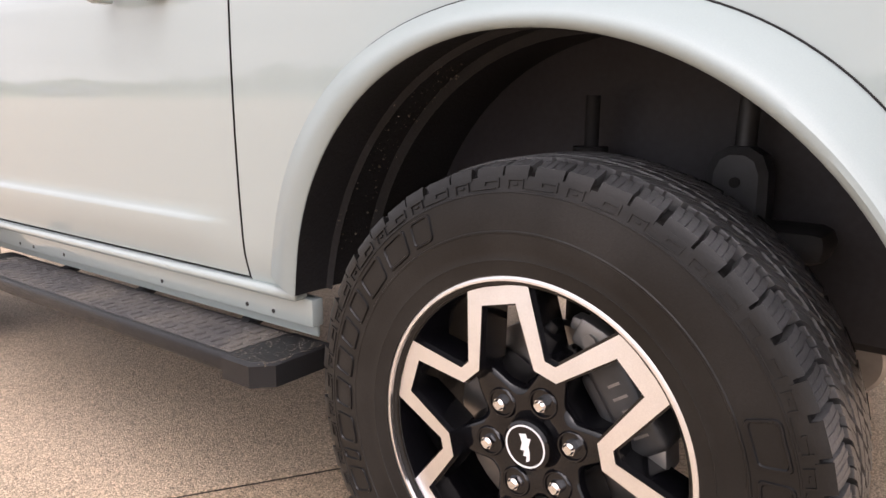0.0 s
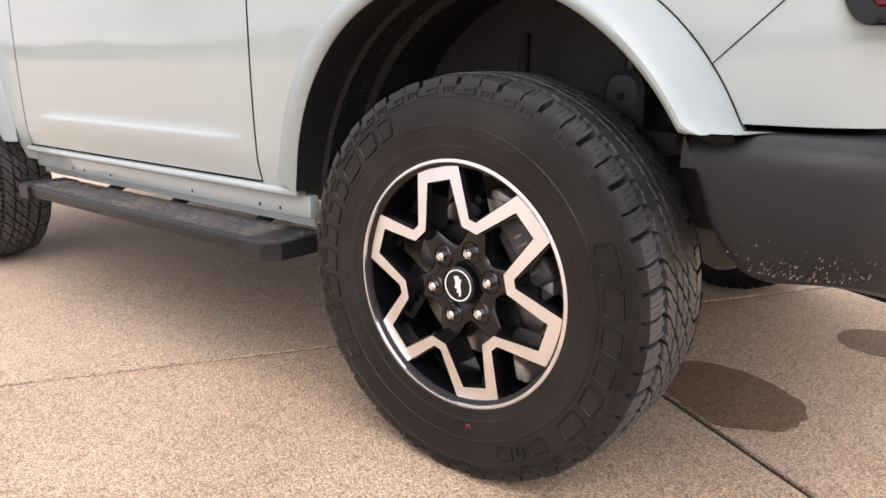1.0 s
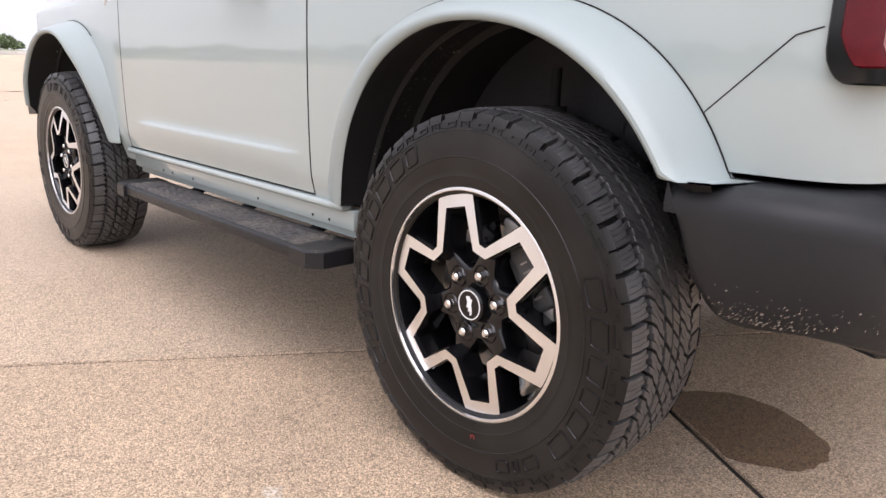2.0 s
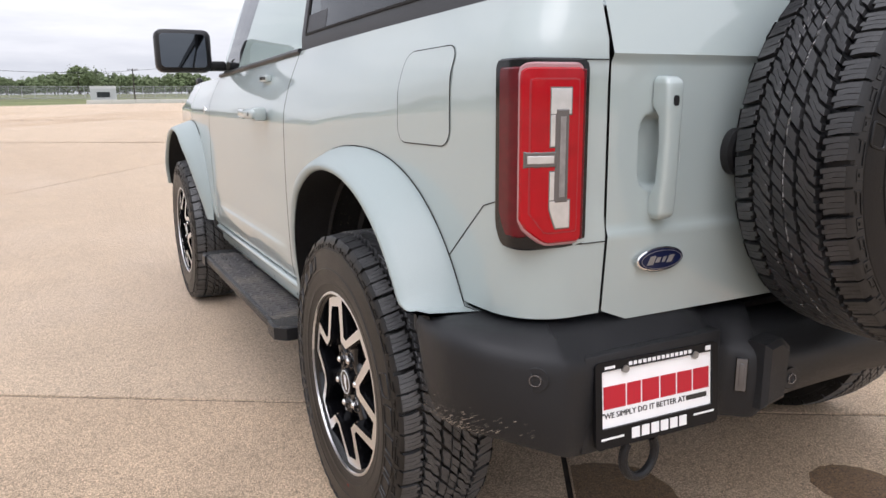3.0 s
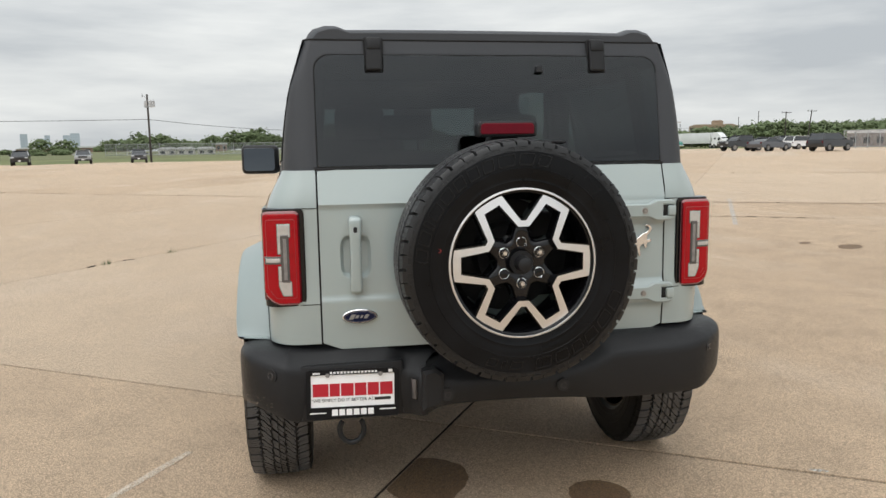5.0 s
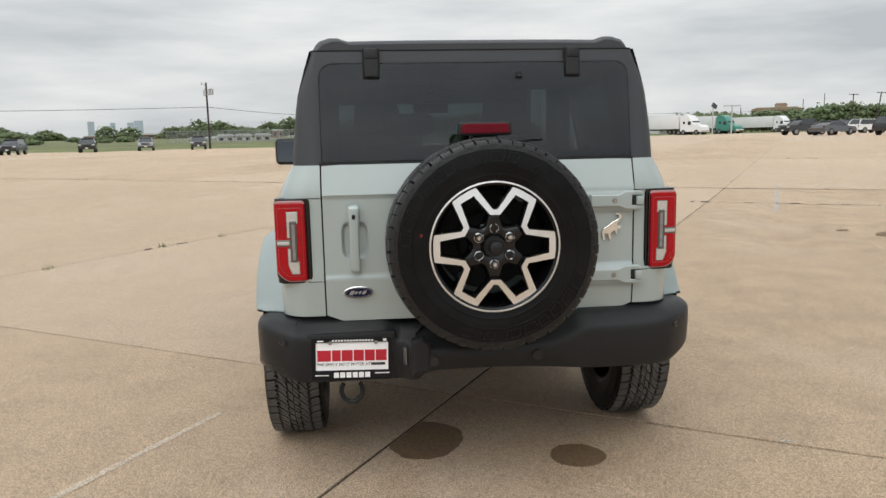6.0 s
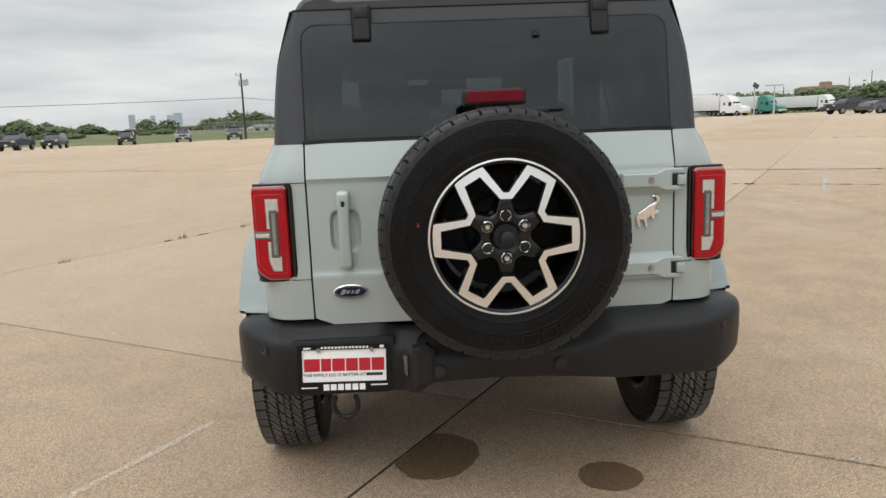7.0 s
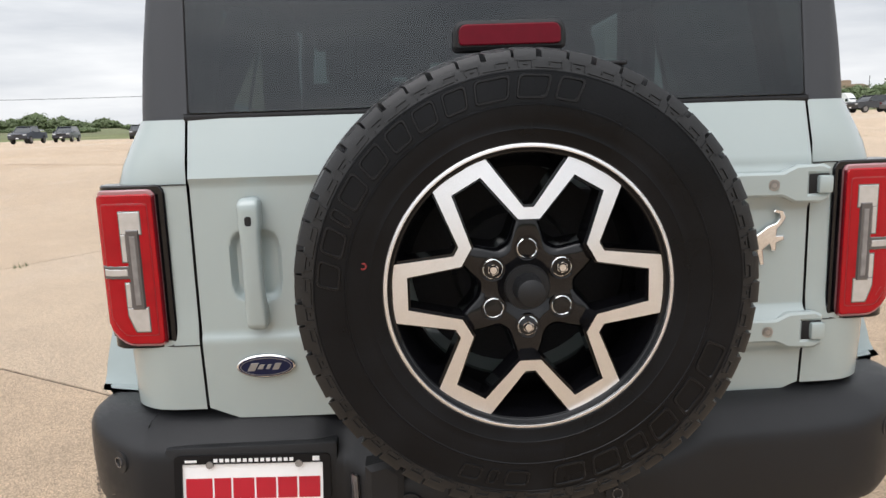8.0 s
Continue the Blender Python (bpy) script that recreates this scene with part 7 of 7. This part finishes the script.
top = pole("utility_pole", afar(-11.55, 107), 9.0, "dark wooden utility pole with grey transformers", drums=True)
pole("utility_pole", afar(36.3, 190), 8.4, "leaning wooden utility pole", lean=1.0, arm=2.4)
pole("utility_pole", afar(23.54, 200), 5.6, "distant wooden utility pole", arm=2.4)
pole("utility_pole", afar(40.6, 260), 6.8, "distant wooden utility pole", arm=2.4)
pole("utility_pole", afar(34.93, 190), 8.2, "distant wooden utility pole", arm=2.4)
for k, (az, d, h) in enumerate(((27.9, 260, 8), (28.7, 220, 5), (31.9, 320, 12), (23.0, 250, 5), (33.2, 300, 13), (4.85, 150, 5.6))):
    pole("light_mast", afar(az, d), h, "thin distant light mast", arm=1.8 if k % 2 else 0.0, r=0.13 if d < 300 else 0.16)
for name, a, b, sag in (("wire", afar(-60, 129, 6.2), top + Vector((0, 0, -3.3)), 0.9), ("wire", top + Vector((0, 0, -3.3)), afar(9, 180, 7.6), 2.0), ("wire", afar(20, 220, 6.0), afar(47, 220, 7.4), 1.0)):
    bm = bmesh.new()
    tube(bm, [a.lerp(b, t) - Vector((0, 0, sag * 4 * t * (1 - t))) for t in steps(0, 1, 24)], 0.03, 5)
    tagged(part("overhead_wire", bm, CAR_TYRE), label="sagging dark overhead wire", category="wire", group="overhead wires")

# solar lamp post
lp = afar(26.03, 150)
post = thing("lamp_post", "grey lamp post with a tilted solar panel", "lamp post", "", (lp.x, lp.y, lp.z))
bm = bmesh.new()
rod(bm, (0, 0, 0), (0, 0, 5.1), 0.14, 0.10, 10)
part("post", bm, TRAFO, post)
bm = bmesh.new()
box(bm, (0, 0, 0), (1.15, 0.08, 0.95), 0.02, pose(0.2, -0.1, 5.4, -20, 35, 0))
part("solar_panel", bm, CAR_GLASS, post, "dark tilted solar panel")
lp = afar(27.32, 150)
post = thing("lamp_post", "grey double lamp post", "lamp post", "", (lp.x, lp.y, lp.z))
bm = bmesh.new()
rod(bm, (0, 0, 0), (0, 0, 5.2), 0.16, 0.12, 10)
part("post", bm, TRAFO, post)
bm = bmesh.new()
box(bm, (0, 0, 5.3), (3.4, 0.3, 0.22), 0.04)
part("lamp_arm", bm, TRAFO, post)

# lorries
TRAILER = material("white_trailer_panel", (0.66, 0.67, 0.68), rough=0.45, vary=0.05, scale=0.6)
CAB_WHITE = car_paint("white_cab_paint", (0.72, 0.72, 0.72))
CAB_GREEN = car_paint("green_cab_paint", (0.02, 0.20, 0.15))


def lorry(at, heading, cab_paint, label):
    t = thing("lorry", label, "truck", "parked lorries", (at.x, at.y, at.z), heading)
    bm = bmesh.new()
    box(bm, (0, -6.6, 2.62), (2.6, 14.6, 2.75), 0.04)
    trailer = part("trailer", bm, TRAILER, t, "long white box trailer")
    bm = bmesh.new()
    box(bm, (0, -6.6, 1.12), (1.0, 14.0, 0.25), 0.0)
    part("trailer_frame", bm, CAR_TYRE, trailer)
    bm = bmesh.new()
    side_prism(bm, [(1.0, 0.9), (1.0, 3.75), (1.5, 4.02), (2.5, 4.05), (3.2, 3.70), (3.75, 3.02), (4.25, 2.12), (5.9, 1.86), (6.35, 1.50), (6.45, 0.6), (1.2, 0.6)], 2.45, 2.2)
    cab = part("cab", bm, cab_paint, t, "bonneted sleeper cab", smooth=30)
    for s in (-1, 1):
        for at, size in (((s * 1.14, 3.35, 2.35), (0.10, 0.8, 0.75)), ((s * 1.15, 2.0, 2.45), (0.08, 0.5, 0.5))):
            bm = bmesh.new()
            box(bm, at, size, 0.05)
            part("cab_window", bm, CAR_GLASS, cab, "dark cab window")
    bm = bmesh.new()
    box(bm, (0, 3.98, 2.42), (2.0, 0.16, 0.68), 0.04)
    part("cab_windscreen", bm, CAR_GLASS, cab, "dark windscreen")
    bm = bmesh.new()
    box(bm, (0, 6.45, 0.75), (2.3, 0.25, 0.45), 0.06)
    part("bumper", bm, CHROME, cab, "bright bumper")
    for s in (-1, 1):
        for a in (5.2, 1.9, 0.7, -11.6, -12.9):
            bm = bmesh.new()
            rod(bm, (s * 0.75, a, 0.52), (s * 1.26, a, 0.52), 0.52, n=18)
            w = part("wheel", bm, CAR_TYRE, t)
            bm = bmesh.new()
            rod(bm, (s * 1.1, a, 0.52), (s * 1.28, a, 0.52), 0.26, n=12)
            part("rim", bm, CAST, w, "steel rim")


for az, d, paint, label in ((23.8, 160, CAB_WHITE, "white lorry with box trailer, parked far off"), (26.3, 178, CAB_GREEN, "green lorry cab with white trailer"), (30.1, 205, CAB_WHITE, "white lorry with box trailer, parked far off")):
    lorry(afar(az, d), -(az + 132), paint, label)

# low buildings and skyline
BRICK = material("distant_brown_wall", (0.24, 0.17, 0.13), rough=0.9, vary=0.15, scale=0.1)
PALE = material("pale_wall", (0.52, 0.50, 0.46), rough=0.85, vary=0.08, scale=0.15)
TAN_WALL = material("tan_stucco_wall", (0.36, 0.28, 0.20), rough=0.9, vary=0.1, scale=0.1)
CLAY_ROOF = material("brown_tile_roof", (0.30, 0.225, 0.160), rough=0.9, vary=0.15, scale=0.3)
ROOFING = material("pale_metal_roof", (0.55, 0.55, 0.56), rough=0.5, vary=0.06, scale=0.2)
TOWER_GLASS = material("hazy_tower_glass", (0.36, 0.42, 0.49), rough=0.4)
TOWER = material("hazy_tower_wall", (0.42, 0.48, 0.55), rough=0.5, vary=0.06, scale=0.02)


def building(name, az, dist, w, d, h, wall, roof_h, label, windows=4, rows=1, roof_mat=None):
    at = afar(az, dist)
    b = thing(name, label, "building", "", (at.x, at.y, at.z - 0.3), -az)
    bm = bmesh.new()
    box(bm, (0, 0, h / 2), (w, d, h), 0.0)
    wl = part("wall", bm, wall, b, smooth=0)
    bm = bmesh.new()
    if roof_h > 0:
        side = [(-w / 2 - 0.4, h), (w / 2 + 0.4, h), (w * 0.38, h + roof_h), (-w * 0.38, h + roof_h)]
        prism(bm, side, d + 0.8, pose(0, d / 2 + 0.4, 0, 90))
    else:
        box(bm, (0, 0, h + 0.25), (w * 1.01, d * 1.01, 0.5), 0.0)
    part("roof", bm, roof_mat or ROOFING, b, smooth=0)
    for r in range(rows):
        for k in range(windows):
            x = -w / 2 + w * (k + 0.5) / windows
            z = h * (r + 0.55) / rows
            bm = bmesh.new()
            box(bm, (x, -d / 2 - 0.02, z), (w / windows * 0.5, 0.1, h / rows * 0.4), 0.0)
            part("window", bm, TOWER_GLASS if name == "tower_block" else CAR_GLASS, wl, smooth=0)


SHED_WALL = material("weathered_shed_wall", (0.19, 0.165, 0.15), rough=0.8, vary=0.3, scale=0.8, fine=0.2, fine_scale=6)
for az in (-10.4, -9.1, -7.7):
    building("storage_shed", az, 190, 4.0, 8, 1.6, PALE, 0.5, "low pale shed with a light roof", 2)
building("low_building", -17.6, 420, 34, 14, 2.6, BRICK, 0.9, "brown low building behind the field", 8)
building("low_building", -14.7, 400, 24, 10, 2.8, BRICK, 0.8, "long brown low building behind the field", 6)
building("low_building", -14.3, 410, 7, 10, 3.6, PALE, 1.4, "pale gabled building among trees", 2)
building("low_building", -6.6, 262, 3.6, 6, 2.6, BRICK, 0.5, "reddish low building beyond the fence", 2)
building("metal_shed", 2.85, 152, 4.3, 5, 2.3, TRAFO, 0, "pale metal shed with a dark opening", 1)
for az, w, h, windows, rows in ((-19.4, 20, 66, 3, 8), (-18.4, 22, 52, 3, 6), (-18.0, 15, 62, 2, 7), (-16.83, 20, 62, 3, 7), (-16.3, 27, 68, 4, 8)):
    building("tower_block", az, 2600, w, 20, h, TOWER, 0, "hazy tower block on the skyline", windows, rows)
building("long_building", 30.25, 640, 37, 20, 16.2, TAN_WALL, 1.6, "long tan building on the wooded rise", 9, 3, CLAY_ROOF)
building("long_building", 30.5, 655, 9, 12, 20.0, TAN_WALL, 1.4, "tan upper storey of the building on the rise", 3, 3, CLAY_ROOF)
building("metal_shed", 39.9, 150, 6.0, 6, 2.7, SHED_WALL, 0, "weathered brown-grey shed with dark openings", 3)
building("metal_shed", 22.5, 260, 26, 12, 5.2, ROOFING, 1.0, "pale metal hall behind the lorries", 4)
building("guard_hut", 43.6, 105, 1.6, 1.6, 2.6, PALE, 0, "small white hut at the lot edge", 1)

# chain fence along the grass
FENCE = material("galvanised_fence", (0.30, 0.31, 0.31), rough=0.6, metal=0.3, vary=0.1, scale=1)


FENCE_MESH = worn_paint("chain_link_mesh", (0.30, 0.31, 0.32), 0.55)


def fence(az0, az1, dist, n, label, high=1.9):
    f = thing("fence", label, "fence")
    a, b = afar(az0, dist), afar(az1, dist)
    for k in range(n + 1):
        p = a.lerp(b, k / n)
        bm = bmesh.new()
        rod(bm, (p.x, p.y, p.z - 0.2), (p.x, p.y, p.z + high), 0.06, n=6)
        part("fence_post", bm, FENCE, f)
        if k:
            v = [q + Vector((0, 0, h)) for q, h in ((last, 0.1), (p, 0.1), (p, high - 0.05), (last, high - 0.05))]
            finish("fence_mesh", v, [(0, 1, 2, 3)], FENCE_MESH, f, smooth=0)
        last = p
    for h in (0.25, high - 0.05):
        bm = bmesh.new()
        tube(bm, [a + Vector((0, 0, h)), b + Vector((0, 0, h))], 0.05, 5)
        part("fence_rail", bm, FENCE, f)


fence(-14.5, 12, 180, 36, "grey wire fence beyond the grass", 2.7)
fence(38.5, 47, 110, 12, "grey wire fence beyond the lot", 2.4)

a, b = afar(1.6, 113), afar(14, 113)
wall = thing("low_wall", "low pale concrete wall along the lot edge", "wall")
for k in range(8):
    p, q = a.lerp(b, k / 8), a.lerp(b, (k + 0.985) / 8)
    bm = bmesh.new()
    box(bm, (0, 0, 0.15), ((q - p).length, 0.3, 0.75), 0.03, Matrix.Translation((p + q) / 2) @ pose(0, 0, 0, 0, 0, math.degrees(math.atan2(q.y - p.y, q.x - p.x))))
    part("wall_panel", bm, PALE, wall)

# rough field behind the mown strip
FIELD = material("rough_field_grass", (0.150, 0.150, 0.068), rough=0.95, vary=0.35, scale=0.10, fine=0.35, fine_scale=1.5, tint=(0.105, 0.135, 0.050))
rows = []
for k in range(41):
    az = -44 + 55 * k / 40
    near = 150 + 9 * noise.noise(Vector((az * 0.3, 2.0, 0)))
    rows.append([Vector(afar(az, d)) + Vector((0, 0, 0.04)) for d in (near, 180, 220, 260, 300, 340)])
ob = finish("ground_field", *grid_faces(rows), FIELD, smooth=60)
ob.data.flip_normals()
tagged(ob, label="rough olive-green field behind the mown strip", category="ground", kind="structure")

# woods: tapered trunks under ragged clumps of leaves
LEAF = material("spring_foliage", (0.118, 0.152, 0.068), rough=0.8, vary=0.3, scale=0.12, fine=0.25, fine_scale=1.2, tint=(0.085, 0.118, 0.052))
BARK = material("bark", (0.06, 0.045, 0.035), rough=0.9)


bm = bmesh.new()
bmesh.ops.create_icosphere(bm, subdivisions=1, radius=1.0)
CLUMP_VERTS = [tuple(v.co) for v in bm.verts]
CLUMP_FACES = [tuple(v.index for v in f.verts) for f in bm.faces]
bm.free()


def crown(verts, faces, slots, base, h, w, rng, clumps=170):
    k = len(verts)
    for i in range(6):
        a = 2 * math.pi * i / 6
        verts.append((base.x + 0.03 * h * math.cos(a), base.y + 0.03 * h * math.sin(a), base.z - 0.3))
    for i in range(6):
        a = 2 * math.pi * i / 6
        verts.append((base.x + 0.012 * h * math.cos(a), base.y + 0.012 * h * math.sin(a), base.z + 0.6 * h))
    for i in range(6):
        faces.append((k + i, k + (i + 1) % 6, k + 6 + (i + 1) % 6, k + 6 + i))
        slots.append(1)
    for c in range(clumps):
        a = rng.random() * 2 * math.pi
        t = rng.random()
        rr = w * 0.5 * math.sqrt(rng.random()) * math.sqrt(max(0.0, 1.0 - (2 * abs(t - 0.36)) ** 2.2 * 0.75))
        cx, cy, cz = base.x + rr * math.cos(a), base.y + rr * math.sin(a), base.z + h * (0.14 + 0.78 * t)
        s = w * (0.030 + 0.042 * rng.random())
        k = len(verts)
        # a closed, lumpy clump
        for p in CLUMP_VERTS:
            e = s * (0.65 + 0.7 * rng.random())
            verts.append((cx + e * p[0], cy + e * p[1], cz + e * 0.8 * p[2]))
        for q in CLUMP_FACES:
            faces.append(tuple(k + i for i in q))
            slots.append(0)
    for c in range(110):
        a, t = rng.random() * 2 * math.pi, rng.random()
        rr = w * 0.50 * (1.0 - 0.6 * abs(t - 0.35))
        p = Vector((base.x + rr * math.cos(a), base.y + rr * math.sin(a), base.z + h * (0.12 + 0.84 * t)))
        k = len(verts)
        s = w * 0.04
        for q in range(3):
            verts.append((p.x + s * (rng.random() * 2 - 1), p.y + s * (rng.random() * 2 - 1), p.z + s * (rng.random() * 2 - 1)))
        faces.append((k, k + 1, k + 2))
        slots.append(0)


def woods(name, label, spots):
    rng = random.Random(len(spots) * 7 + 1)
    verts, faces, slots = [], [], []
    for az, d, h, w in spots:
        crown(verts, faces, slots, afar(az, d), h, w, rng)
    ob = finish(name, verts, faces, [LEAF, BARK], smooth=0, slots=slots)
    tagged(ob, label=label, category="trees", kind="stuff")


rng = random.Random(31)
spots = []
for k in range(150):
    az = -34 + 47 * k / 150 + rng.uniform(-0.3, 0.3)
    d = rng.uniform(290, 380)
    if -21.5 < az < -13.8 and rng.random() < 0.72:
        continue
    spots.append((az, d, rng.uniform(2.8, 6.2) + 1.2 * math.sin(az * 0.9) + (3.4 if -5 < az < 9 else 1.0 if az >= -13 else 0), rng.uniform(7, 12)))
for k in range(18):
    az = rng.uniform(-32, -14)
    spots.append((az, rng.uniform(190, 260), rng.uniform(0.9, 1.8), rng.uniform(3, 6)))
woods("tree_line", "low line of green trees beyond the grass", spots)
spots = []
for k in range(120):
    az = 17 + 33 * k / 120 + rng.uniform(-0.3, 0.3)
    spots.append((az, rng.uniform(240, 330), rng.uniform(5, 7.5) + spread([(17, -1), (28, 0), (36, 1.5), (45, 0)], az), rng.uniform(9, 14)))
for k in range(40):
    az = 25 + 25 * k / 40
    spots.append((az, rng.uniform(480, 560), rng.uniform(8, 10) if 27.5 < az < 33 else rng.uniform(11.5, 15), rng.uniform(14, 22)))
woods("wooded_rise", "green trees on the rise behind the lot", spots)
spots = []
for k in range(170):
    az = 50 + 276 * k / 170 + rng.uniform(-0.6, 0.6)
    spots.append((az, rng.uniform(200, 260), rng.uniform(6, 9.5) + (3 if 230 < az < 320 else 0), rng.uniform(10, 16)))
woods("tree_belt", "green trees round the far side of the lot", spots)
# weeds in a joint
bm = bmesh.new()
rng = random.Random(3)
for c in ((-3.24, 6.62), (-2.62, 7.5), (-4.1, 5.1)):
    for k in range(22):
        x, y = c[0] + rng.uniform(-0.05, 0.05), c[1] + rng.uniform(-0.08, 0.08)
        h = rng.uniform(0.02, 0.07)
        a = rng.random() * 6.28
        dx, dy = 0.012 * math.cos(a), 0.012 * math.sin(a)
        v = [bm.verts.new(p) for p in ((x - dx * 0.4, y - dy * 0.4, -0.01), (x + dx * 0.4, y + dy * 0.4, -0.01), (x + dx * 2 * rng.random(), y + dy * 2 * rng.random(), h))]
        bm.faces.new(v)
tagged(part("joint_weeds", bm, LEAF, smooth=0), label="small weeds growing in a concrete joint", category="weeds", kind="stuff")
